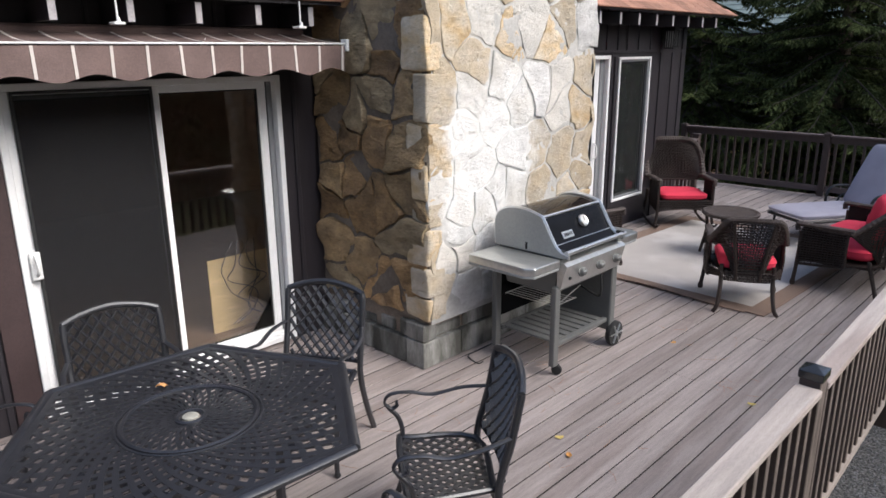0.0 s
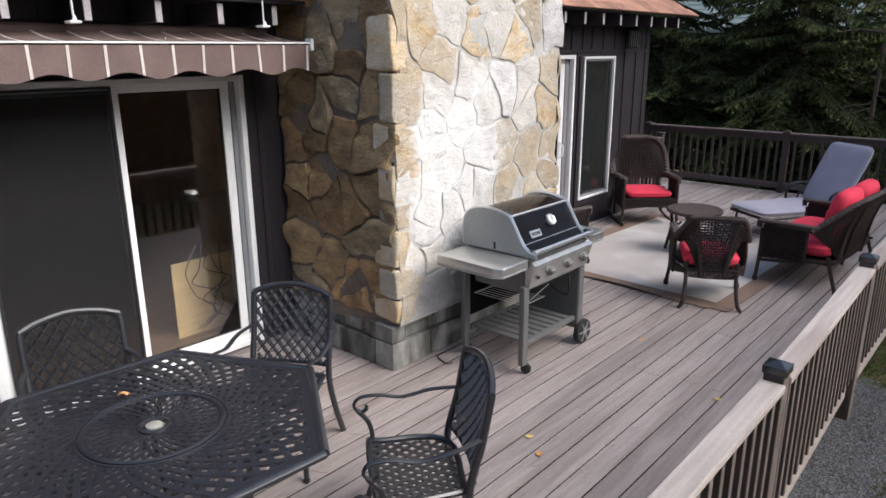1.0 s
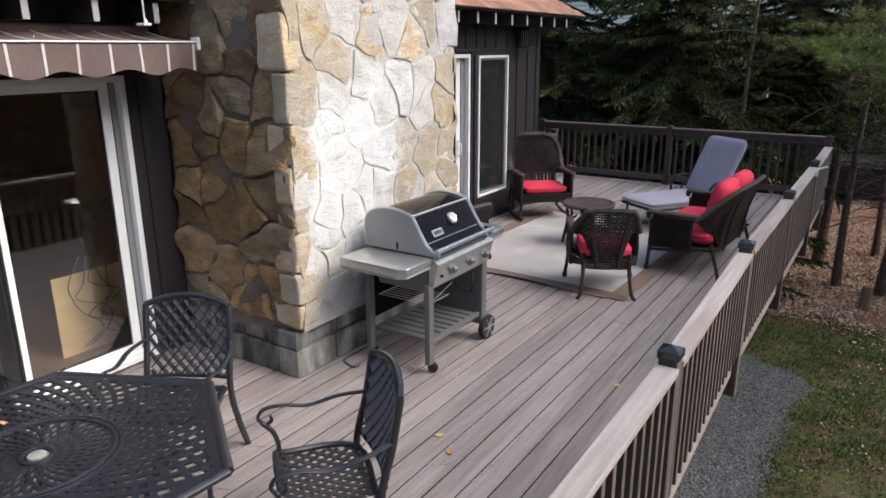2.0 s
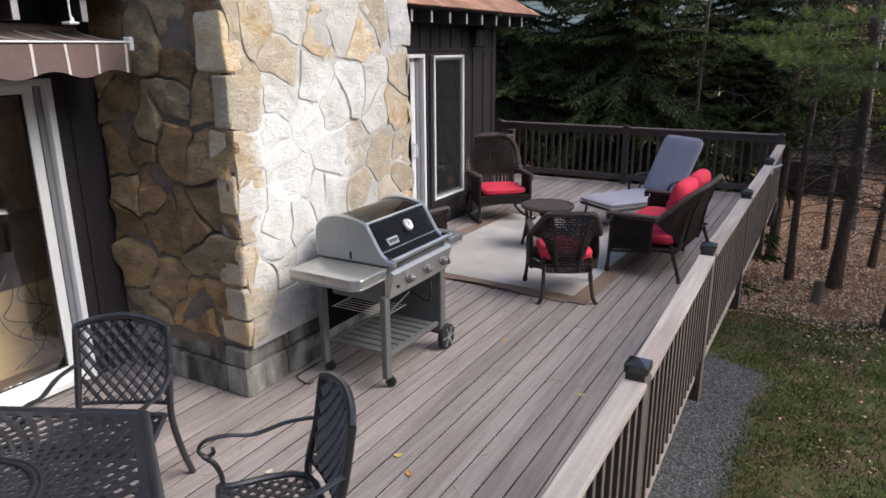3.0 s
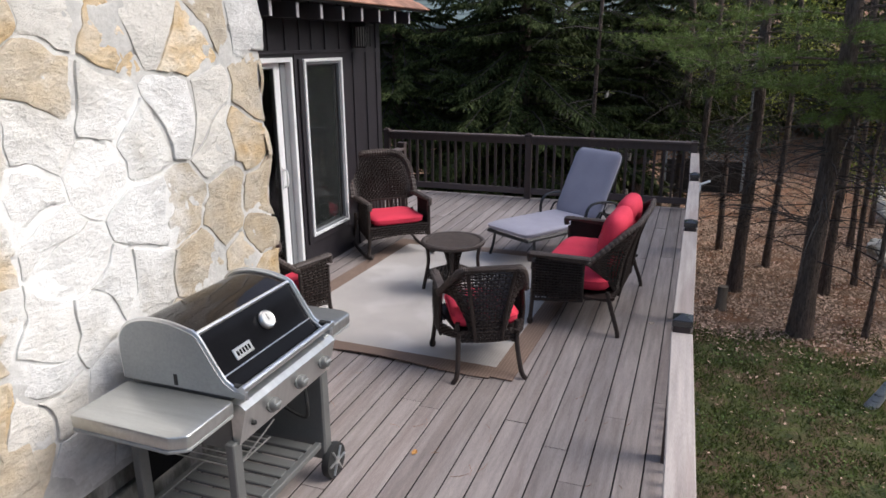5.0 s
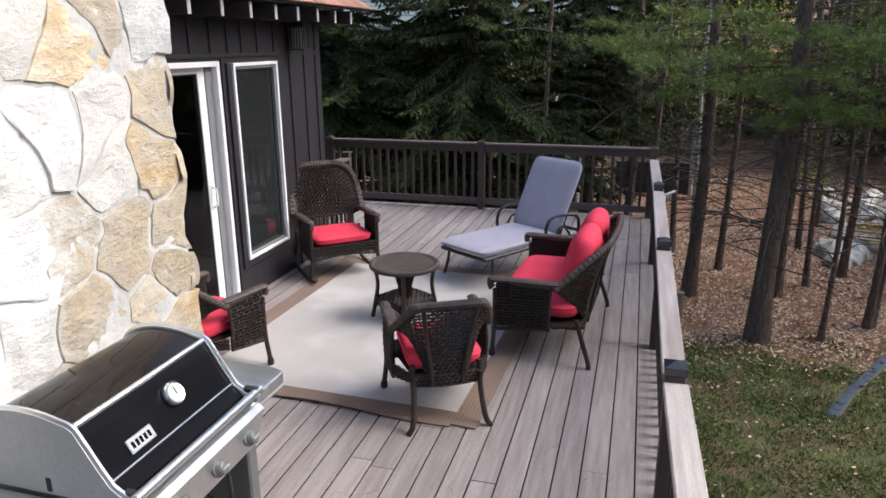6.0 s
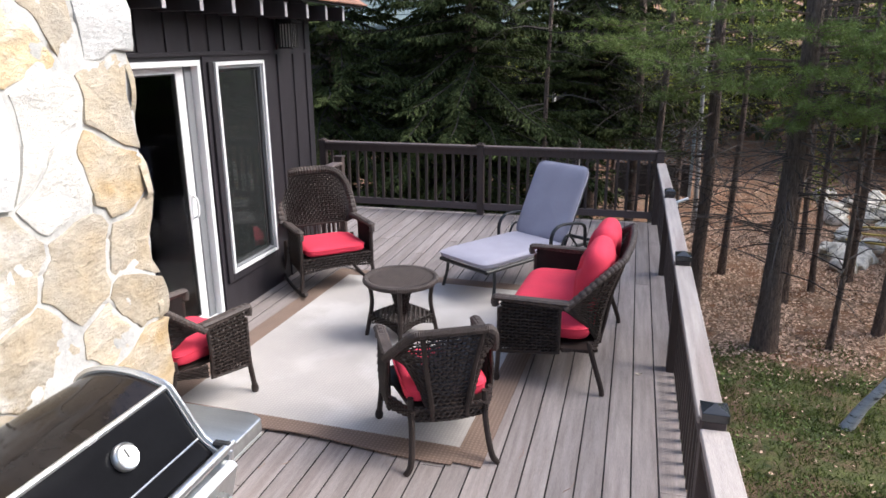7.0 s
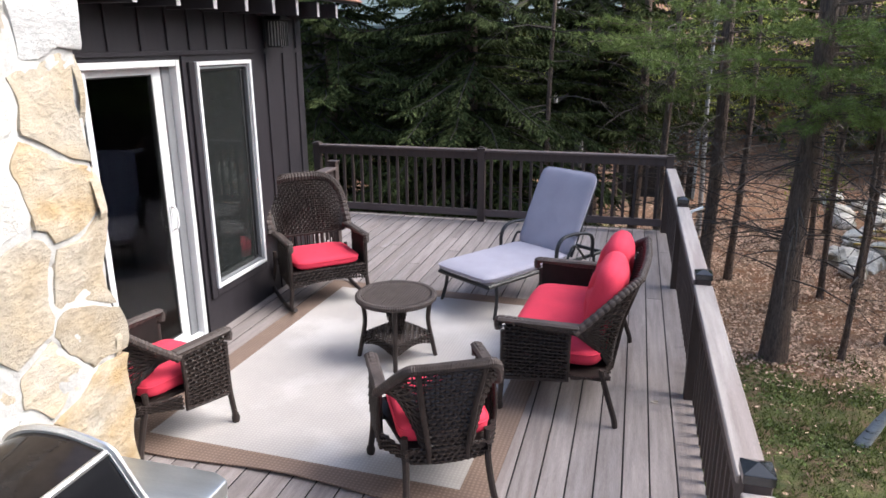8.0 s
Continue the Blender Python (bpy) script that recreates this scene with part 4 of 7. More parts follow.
# ---- furniture materials ----
M.update({
    "wicker": material("dark_wicker", (0.032, 0.023, 0.02), 0.45, noise_scale=14, spread=0.4, fine=120, bump=0.3, bump_scale=0.003),
    # darker copy of the wicker, with the shade behind the weave in its colour
    "wicker_shade": material("shaded_inner_wicker", (0.014, 0.0105, 0.0095), 0.85, noise_scale=14, spread=0.4, fine=120, bump=0.3, bump_scale=0.003),
    "wicker_worn": material("worn_wicker_rim", (0.07, 0.054, 0.048), 0.55, noise_scale=14, spread=0.45, fine=120, bump=0.4, bump_scale=0.003),
    "red": material("red_cushion_cloth", (0.68, 0.036, 0.075), 0.85, noise_scale=5, spread=0.12, fine=160, bump=0.35, bump_scale=0.004),
    "lavender": material("grey_lavender_cushion", (0.34, 0.325, 0.385), 0.9, noise_scale=5, spread=0.12, fine=200, bump=0.3, bump_scale=0.003),
    "cast": material("black_cast_aluminium", (0.015, 0.0155, 0.0195), 0.38, noise_scale=20, spread=0.35, fine=150, bump=0.25, bump_scale=0.002),
    "rug_cream": material("cream_rug_weave", (0.43, 0.395, 0.37), 0.95, noise_scale=2.5, spread=0.12, fine=140, bump=0.5, bump_scale=0.004, second=(0.5, 0.47, 0.45), second_scale=1.6, second_cover=0.4),
    "rug_brown": material("brown_rug_border", (0.22, 0.15, 0.115), 0.95, noise_scale=4, spread=0.2, fine=140, bump=0.5, bump_scale=0.004),
    "steel": material("stainless_steel", (0.55, 0.555, 0.54), 0.34, 0.85, noise_scale=3, spread=0.15, fine=60, bump=0.04, bump_scale=0.002, stretch=(1, 12, 1)),
    "bright_steel": material("polished_steel", (0.72, 0.72, 0.72), 0.32, 0.95, noise_scale=6, spread=0.1, bump=0),
    "grey_paint": material("grey_enamel", (0.13, 0.132, 0.128), 0.42, 0.2, noise_scale=5, spread=0.12, fine=90, bump=0.05, bump_scale=0.002),
    "lid_cast": material("grey_cast_lid_end", (0.34, 0.35, 0.345), 0.5, 0.4, noise_scale=5, spread=0.15, fine=90, bump=0.1, bump_scale=0.002),
    "enamel": material("black_enamel", (0.006, 0.006, 0.007), 0.16, noise_scale=4, spread=0.3, fine=50, bump=0.02, bump_scale=0.002),
    # black enamel; its brown tinge imitates the chimney mirrored in the lid
    "lid_top": material("reflection_tinted_enamel", (0.014, 0.011, 0.01), 0.08, noise_scale=3, spread=0.4, fine=30, bump=0.0, bump_scale=0.002),
    "dial": material("white_dial", (0.55, 0.55, 0.53), 0.4, bump=0),
    "rubber": material("black_rubber", (0.015, 0.015, 0.015), 0.8, bump=0),
    "plug": material("pale_plastic_plug", (0.3, 0.29, 0.25), 0.6),
})


def facing(x, y, fx, fy):
    """A pose on the floor whose +y looks along (fx, fy)."""
    return pose(x, y, 0, 0, 0, math.degrees(math.atan2(-fx, fy)))


def weave(fn, nu, nv, r=0.006, g=None, wide=0.0):
    """Over-and-under strands on the surface fn(u, v)."""
    g = g or Geo()

    def at(u, v, h):
        p = Vector(fn(u, v))
        e = 0.01
        n = (Vector(fn(min(u + e, 1), v)) - Vector(fn(max(u - e, 0), v))).cross(Vector(fn(u, min(v + e, 1))) - Vector(fn(u, max(v - e, 0))))
        return p + n.normalized() * h

    for j in range(nv):
        v = (j + 0.5) / nv
        g.tube([at(k / (2 * nu), v, r * 0.9 * (0 if k % 2 == 0 else (1 if (k // 2 + j) % 2 else -1))) for k in range(2 * nu + 1)], wide or r * 1.25, 4, flat=0.4)
    for i in range(nu):
        u = (i + 0.5) / nu
        g.tube([at(u, k / (2 * nv), r * 0.9 * (0 if k % 2 == 0 else (-1 if (k // 2 + i) % 2 else 1))) for k in range(2 * nv + 1)], r * 1.15, 4, flat=0.5)
    return g


def braid(pts, r, g=None):
    """A wrapped rim: a bar whose thickness pulses like plaited cane."""
    g = g or Geo()
    line = smooth_line(pts, 14)
    total, out, rs, step = 0.0, [], [], 0.009
    for a, b in zip(line, line[1:]):
        n = max(1, int((b - a).length / step))
        for k in range(n):
            out.append(a.lerp(b, k / n))
            rs.append(r * (1.0 if len(out) % 3 else 0.84))
    out.append(line[-1])
    rs.append(r)
    return g.tube(out, rs, 8)


def cushion_geo(w, d, h, m=None, e1=0.42, e2=0.28, puff=0.0, nu=40, nv=14, tuft=None):
    """A stuffed pad: a rounded box with soft edges; tuft: spots (x, y) pulled in by buttons."""
    g = Geo()

    def sg(c, e):
        return math.copysign(abs(c) ** e, c)

    def fn(u, v):
        a, b = 2 * math.pi * u, math.pi * (v - 0.5)
        x, y = w / 2 * sg(math.cos(b), e1) * sg(math.cos(a), e2), d / 2 * sg(math.cos(b), e1) * sg(math.sin(a), e2)
        z = h / 2 * sg(math.sin(b), e1 + 0.25)
        rr = min(1.0, math.hypot(2 * x / w, 2 * y / d))
        z *= 1 + puff * (1 - rr * rr)
        for tx, ty in tuft or ():
            z *= 1 - 0.5 * math.exp(-((x - tx) ** 2 + (y - ty) ** 2) / 0.0022)
        z += 0.006 * noise.noise(Vector((x * 7, y * 7, h)))
        return (x, y, z)

    g.sheet(fn, nu, nv, closed_u=True)
    if m:
        g.v = [tuple(m @ Vector(p)) for p in g.v]
    return g


def piping(w, d, m, r=0.006, e=0.28):
    g = Geo()
    pts = []
    for k in range(44):
        a = 2 * math.pi * k / 44
        pts.append((w / 2 * math.copysign(abs(math.cos(a)) ** e, math.cos(a)), d / 2 * math.copysign(abs(math.sin(a)) ** e, math.sin(a)), 0))
    return g.tube(pts, r, 6, closed=True, m=m)


def wicker_seat(name, m, w, d, back_h, label, category, rocker=False, sofa=False, group=""):
    """An armchair or sofa of dark cane: woven sides, back and apron, plaited rim, cane legs, loose red pads. Front is +y."""
    t = thing(name, m, label, category, group)
    hw, f, b = w / 2, d / 2, -d / 2
    arm, seat = 0.60, 0.31 if sofa else 0.36
    bow = 0.05
    lean = (0.12 if sofa else 0.07) if not rocker else 0.2
    top = back_h
    reach = 0.62 if sofa else 0.56
    wing = 0.72 if sofa else 0.62
    taper = 1.0 if sofa or rocker else 0.7
    low = 0.22 if sofa else 0.21

    def rim_pt(s, even=False):
        """The top line of back and wings, s from -1 to 1 across it."""
        if rocker:
            a = math.acos(math.copysign(abs(s) ** 1.82, s)) if even else math.pi * (1 - (s + 1) / 2)
            x, k = (hw + 0.03) * math.copysign(abs(math.cos(a)) ** 0.55, math.cos(a)), abs(math.sin(a)) ** 0.5
            return Vector((x, b + 0.04 - (lean + 0.04) * k, arm - 0.02 + (top - arm + 0.02) * k))
        k = max(0.0, (abs(s) - wing) / (1 - wing))
        return Vector((s * (hw + 0.015), b - lean * (1 - k) ** 1.5 - bow * (1 - s * s) + 0.2 * k * k, top - (top - arm) * k**1.4 - 0.02 * s * s))

    def back(u, v):
        s = 2 * u - 1
        k = 0.0 if rocker else max(0.0, (abs(s) - wing) / (1 - wing))
        low = Vector((s * (hw - 0.035) * taper, b + 0.02 - bow * 0.5 * (1 - s * s) + 0.17 * k * k, seat - 0.02 + (arm - seat) * 0.9 * k))
        q = rim_pt(s, rocker)
        if rocker:
            low.z = 0.52
            low.y = b + 0.0
        p = low.lerp(q, v)
        p.y += 0.03 * math.sin(math.pi * v)
        return p

    nb = max(10, int(w / 0.026))
    if rocker:
        weave_back = weave(back, int(w / 0.022), 25, 0.0075, wide=0.0115)
    else:
        weave_back = weave(back, nb, int((top - seat) / 0.023), 0.0065, wide=0.0165 if not sofa else 0.0145)
    tagged(part("backrest", weave_back, "wicker", t), kind="stuff")
    if rocker:
        # dark sheet added behind the weave so no light shows through
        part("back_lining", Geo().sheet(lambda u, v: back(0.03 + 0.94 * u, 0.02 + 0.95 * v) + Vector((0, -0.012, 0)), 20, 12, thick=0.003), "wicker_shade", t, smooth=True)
    for s in (-1, 1):
        x = s * hw

        def side(u, v, x=x, s=s):
            return (x + s * 0.012 * math.sin(math.pi * v), f - 0.02 - u * d * reach, low + v * (arm - 0.02 - low) + 0.04 * u * (1 - v))

        tagged(part("arm_panel", weave(side, int(d * reach / 0.026), 15, 0.0065, wide=0.0135), "wicker", t), kind="stuff")
        if not rocker:
            def band(u, v, s=s):
                k = 1 - (1 - taper) * min(1.0, u * 1.1)
                return (s * (hw - 0.004) * k, f - 0.04 - d * reach - u * (d * (1 - reach) - 0.02), low + 0.05 + 0.05 * u + v * (seat - low - 0.06 - 0.05 * u))

            tagged(part("side_apron", weave(band, 9, 6, 0.0065, wide=0.0135), "wicker", t), kind="stuff")
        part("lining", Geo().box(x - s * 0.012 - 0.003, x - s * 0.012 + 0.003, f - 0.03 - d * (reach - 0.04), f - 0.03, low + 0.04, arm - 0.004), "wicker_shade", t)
        part("panel_edge", Geo().tube([side(0, 0), side(0.5, 0), side(1, 0), side(1, 0.5), side(1, 1)], 0.012, 7), "wicker", t, smooth=True)
        part("arm_rest", braid([(x, f + 0.008, arm - 0.05), (x, f + 0.014, arm - 0.01), (x, f - 0.02, arm + 0.013), (x, 0.05, arm), (x * 1.0, b + 0.2, arm)] + ([(x * 1.0, b + 0.03, arm - 0.01)] if rocker else []), 0.027, None), "wicker_worn", t)
        part("arm_rest", Geo().box(x - 0.036, x + 0.036, b + 0.17, f + 0.02, arm + 0.004, arm + 0.03, 0.012), "wicker_worn", t)
        # cane legs
        for y, top_z, off in ((f - 0.02, arm - 0.06, 0.012), (b + 0.03, seat + 0.05, -0.1)):
            k = taper if off < 0 else 1.0
            x = s * hw * k
            foot = (x + s * (0.02 if k == 1 else 0.05), y + off, 0.0 if not rocker else 0.07)
            mid = (x, y + off * 0.35, 0.22)
            leg = part("leg", Geo().tube(smooth_line([foot, (x + s * 0.018, y + off * 0.9, 0.06), mid, (x, y, 0.34), (x, y, top_z)], 5), 0.018, 8), "wicker", t, smooth=True)
            if not rocker and off > 0:
                part("foot", Geo().lathe([(0.012, 0.0), (0.024, 0.02), (0.026, 0.045), (0.018, 0.07)], 10, pose(foot[0], foot[1], 0.0)), "wicker", leg, smooth=True)
        x = s * hw
        if rocker:
            part("rocker_rail", Geo().tube(smooth_line([(x + s * 0.02, b - 0.28, 0.19), (x + s * 0.02, b - 0.05, 0.06), (x + s * 0.02, 0.0, 0.017), (x + s * 0.02, f + 0.03, 0.03), (x + s * 0.02, f + 0.14, 0.075)], 8), 0.017, 8), "wicker", t, smooth=True)
    if not rocker:
        for u in (0.24, 0.76):
            lo, up = back(u, 0.0), back(u, 1.0)
            part("back_post", Geo().tube([lo + Vector((0, -0.006, -0.06)), lo + Vector((0, -0.014, 0)), back(u, 0.5) + Vector((0, -0.014, 0)), up], 0.015, 8), "wicker", t, smooth=True)
        part("back_edge", Geo().tube([back(k / 16, 0.0) for k in range(17)], 0.011, 7), "wicker", t, smooth=True)
    part("back_rim", braid([rim_pt(k / 10 - 1) for k in range(0, 21)], 0.026 if not rocker else 0.043), "wicker_worn", t)
    if rocker:
        spindles = Geo()
        for k in range(15):
            x = (k / 7 - 1) * (hw - 0.06)
            spindles.tube([(x, b + 0.02, seat - 0.02), (x, b + 0.0, 0.53)], 0.006, 5)
        spindles.tube([(-hw + 0.03, b + 0.0, 0.53), (hw - 0.03, b + 0.0, 0.53)], 0.012, 6)
        part("spindles", spindles, "wicker", t)

    def apron(u, v):
        x = (2 * u - 1) * (hw - 0.01)
        return (x, f - 0.005, 0.21 + v * (seat - 0.21) + 0.03 * math.cos(math.pi * (u - 0.5)) * (1 - v))

    part("apron", weave(apron, nb, 5, 0.0075, wide=0.0165), "wicker", t)
    part("lining", Geo().box(-hw + 0.03, hw - 0.03, f - 0.022, f - 0.016, 0.25, seat - 0.01), "wicker", t)
    part("seat_deck", Geo().prism([(-hw + 0.015, f - 0.015), ((-hw + 0.015) * taper, b), ((hw - 0.015) * taper, b), (hw - 0.015, f - 0.015)], seat - 0.035, seat - 0.012), "wicker", t)

    def rear(u, v):
        return ((2 * u - 1) * (hw - 0.03) * taper, b + 0.015 - bow * 0.5 * (1 - (2 * u - 1) ** 2), 0.27 + v * (seat - 0.27))

    part("apron", weave(rear, nb, 4, 0.0075, wide=0.0165), "wicker", t)
    cw, cd, ch = w - (0.1 if taper == 1 else 0.13), d - 0.03, 0.195 if sofa else (0.105 if rocker else 0.14)
    cm = pose(0, 0.015, seat - 0.012 + ch / 2)
    tuft = [((k - 1.5) * cw / 4, 0.0) for k in range(4)] if sofa else None
    pad = part("seat_cushion", cushion_geo(cw, cd, ch, cm, puff=0.12, tuft=tuft), "red", t, "red cloth seat cushion", smooth=True)
    part("piping", piping(cw * 1.0, cd * 1.0, cm @ pose(0, 0, 0.02)), "red", pad)
    if sofa:
        for s in (-1, 1):
            bw, bh, bt = cw / 2 - 0.045, 0.5, 0.2
            rise = (ch + 0.2) / (top - seat)
            bmx = pose(s * (bw / 2 + 0.004), b + 0.035 - lean * rise - bow * 0.5 + bt / 2 + 0.03, seat + ch + 0.205, 90 + math.degrees(math.atan2(lean, top - seat)), 0, 0)
            tufts = [(tx * bw, ty * bh) for tx in (-0.22, 0.22) for ty in (-0.18, 0.18)]
            pad = part("back_cushion", cushion_geo(bw, bh, bt, bmx, e1=0.6, e2=0.4, puff=0.25, tuft=tufts), "red", t, "red tufted back cushion", smooth=True)
    return t


wicker_seat("sofa", facing(-1.422, 7.907, -0.9985, 0.054), 1.28, 0.66, 0.9, "dark wicker loveseat with plump red cushions", "sofa", sofa=True)
chair_f = wicker_seat("armchair", facing(-1.975, 6.48, -0.47, 0.88), 0.6, 0.56, 0.84, "dark wicker armchair with red cushion at the rug edge", "armchair", group="wicker armchairs round the rug")
chair_l = copy_thing(chair_f, facing(-3.697, 6.505, 0.25, 0.968))
tagged(chair_l, "dark wicker armchair with red cushion beside the chimney")
wicker_seat("rocking_chair", facing(-3.765, 8.9, 0.68, -0.73), 0.69, 0.58, 1.045, "dark wicker rocking chair with red seat cushion", "rocking chair", rocker=True)

# ---- round wicker table ----
t = thing("side_table", pose(-2.66, 7.84, 0), "round dark wicker side table on the rug", "side table")
R = 0.275
top = Geo().lathe([(R - 0.01, 0.475), (R - 0.012, 0.49), (0.005, 0.49)], 40)
part("tabletop", top, "wicker_worn", t, smooth=True)
slats = Geo()
for k in range(-12, 13):
    x = k * 0.021
    half = math.sqrt(max(0, (R - 0.025) ** 2 - x * x))
    slats.tube([(x, -half, 0.494), (x, half, 0.494)], 0.0085, 5)
tagged(part("top_weave", slats, "wicker_worn", t), kind="stuff")
part("rim", braid([(R * math.cos(a * math.pi / 12), R * math.sin(a * math.pi / 12), 0.485) for a in range(25)], 0.026), "wicker_worn", t)
for k in range(4):
    a = math.radians(90 * k + 16)
    c, s = math.cos(a), math.sin(a)
    part("leg", Geo().tube(smooth_line([(0.285 * c, 0.285 * s, 0), (0.262 * c, 0.262 * s, 0.12), (0.232 * c, 0.232 * s, 0.3), (0.25 * c, 0.25 * s, 0.46)], 6), 0.017, 8), "wicker", t, smooth=True)
part("pedestal", weave(lambda u, v: ((0.045 + 0.075 * v * v) * math.cos(2 * math.pi * u), (0.045 + 0.075 * v * v) * math.sin(2 * math.pi * u), 0.2 + 0.27 * v), 18, 9, 0.007), "wicker", t)
part("pedestal_core", Geo().lathe([(0.04, 0.19), (0.046, 0.25), (0.07, 0.38), (0.11, 0.47)], 20), "wicker", t, smooth=True)
tagged(part("shelf", weave(lambda u, v: Vector((0.175 * (2 * u - 1), 0.175 * (2 * v - 1), 0.19)) @ Matrix.Rotation(math.radians(-61), 3, "Z"), 14, 14, 0.0085), "wicker_worn", t), kind="stuff")
skirt = Geo()
for k in range(4):
    a0, a1 = math.radians(90 * k + 16), math.radians(90 * k + 106)
    p0, p1 = Vector((0.26 * math.cos(a0), 0.26 * math.sin(a0), 0)), Vector((0.26 * math.cos(a1), 0.26 * math.sin(a1), 0))
    weave(lambda u, v, p0=p0, p1=p1: p0.lerp(p1, u) + Vector((0, 0, 0.1 + 0.1 * v + 0.05 * math.sin(math.pi * u) * (1 - v))), 12, 5, 0.007, skirt)
part("skirt", skirt, "wicker", t)

# ---- sun lounger ----
LM = facing(-2.115, 9.275, 0.55, 0.835)
t = thing("sun_lounger", LM, "dark metal sun lounger with grey lavender cushion, back raised", "sun lounger")
lw, hinge = 0.65, 0.53
for s in (-1, 1):
    x = s * (lw / 2 - 0.02)
    part("side_rail", Geo().tube([(x, -0.52, 0.3), (x, hinge + 0.5, 0.3)], 0.018, 8), "black_metal", t, smooth=True)
    for y in (-0.42, hinge + 0.38):
        part("leg", Geo().tube(smooth_line([(x + s * 0.03, y - 0.05, 0.0), (x + s * 0.015, y - 0.01, 0.15), (x, y, 0.3)], 5), 0.016, 8), "black_metal", t, smooth=True)
    arm = [(x + s * 0.04, hinge - 0.22, 0.28), (x + s * 0.04, hinge - 0.22, 0.48), (x + s * 0.04, hinge - 0.12, 0.57), (x + s * 0.04, hinge + 0.12, 0.56), (x + s * 0.04, hinge + 0.28, 0.5), (x + s * 0.04, hinge + 0.3, 0.3)]
    part("armrest", Geo().tube(smooth_line(arm, 6), 0.02, 8, flat=0.7), "black_metal", t, smooth=True)
    part("brace", Geo().tube(smooth_line([(x + s * 0.04, hinge - 0.1, 0.3), (x + s * 0.04, hinge + 0.02, 0.46), (x + s * 0.04, hinge + 0.2, 0.3)], 6), 0.012, 6), "black_metal", t, smooth=True)
for y in (-0.52, hinge + 0.5):
    part("crossbar", Geo().tube([(-lw / 2 + 0.02, y, 0.3), (lw / 2 - 0.02, y, 0.3)], 0.018, 8), "black_metal", t)
mat = part("mattress", cushion_geo(lw, hinge + 0.56, 0.085, pose(0, (hinge - 0.56) / 2, 0.36), e1=0.4, e2=0.2), "lavender", t, smooth=True)
part("piping", piping(lw, hinge + 0.56, pose(0, (hinge - 0.56) / 2, 0.372), e=0.2), "lavender", mat)
bl, tilt = 0.8, 63
bm_pose = pose(0, hinge + 0.0, 0.36, tilt, 0, 0) @ pose(0, bl / 2, 0.0)
mat = part("back_cushion", cushion_geo(lw, bl, 0.085, bm_pose, e1=0.4, e2=0.2), "lavender", t, smooth=True)
part("piping", piping(lw, bl, bm_pose @ pose(0, 0, 0.012), e=0.2), "lavender", mat)
part("back_frame", Geo().tube([bm_pose @ Vector(p) for p in ((-lw / 2 + 0.03, -bl / 2, -0.05), (-lw / 2 + 0.03, bl / 2 - 0.04, -0.05), (lw / 2 - 0.03, bl / 2 - 0.04, -0.05), (lw / 2 - 0.03, -bl / 2, -0.05))], 0.014, 8), "black_metal", t)
part("prop", Geo().tube([bm_pose @ Vector((0, 0.1, -0.05)), (0, hinge + 0.5, 0.3)], 0.012, 6), "black_metal", t)

# ---- rug ----
rug = thing("rug", pose(-2.74, 7.76, 0, 0, 0, -2.0), "cream outdoor rug with brown border, one edge curled", "rug")
RW, RL, BD = 1.135, 1.52, 0.165


def rug_z(x, y):
    z = 0.012 + 0.002 * noise.noise(Vector((x * 3, y * 3, 0)))
    z += 0.016 * max(0.0, (-y - 1.42) / 0.11) * (0.5 + 0.5 * math.sin(x * 4.0 + 1))
    return z


def rug_piece(x0, x1, y0, y1, nx, ny, lift):
    return Geo().sheet(lambda u, v: (x0 + u * (x1 - x0), y0 + v * (y1 - y0) + (0.02 * math.sin(2.2 * x0 + 4 * u * (x1 - x0)) if y0 < -1.5 and v == 0 else 0), rug_z(x0 + u * (x1 - x0), y0 + v * (y1 - y0)) + lift), nx, ny, thick=0.008)


part("rug_field", rug_piece(-RW + BD, RW - BD, -RL + BD, RL - BD, 24, 30, 0.0), "rug_cream", rug, "cream woven field", smooth=True)
for x0, x1, y0, y1 in ((-RW, -RW + BD, -RL, RL), (RW - BD, RW, -RL, RL), (-RW + BD, RW - BD, -RL, -RL + BD), (-RW + BD, RW - BD, RL - BD, RL)):
    part("rug_border", rug_piece(x0, x1, y0, y1, 24 if x1 - x0 > 1 else 4, 30 if y1 - y0 > 1 else 4, 0.001), "rug_brown", rug, "brown woven border", smooth=True)

M["enamel"].node_tree.nodes["Principled BSDF"].inputs["Specular IOR Level"].default_value = 0.07
for cane in ("wicker", "wicker_shade", "wicker_worn"):
    M[cane].node_tree.nodes["Principled BSDF"].inputs["Specular IOR Level"].default_value = 0.3
M["cast"].node_tree.nodes["Principled BSDF"].inputs["Specular IOR Level"].default_value = 1.0
M["lid_top"].node_tree.nodes["Principled BSDF"].inputs["Specular IOR Level"].default_value = 0.18


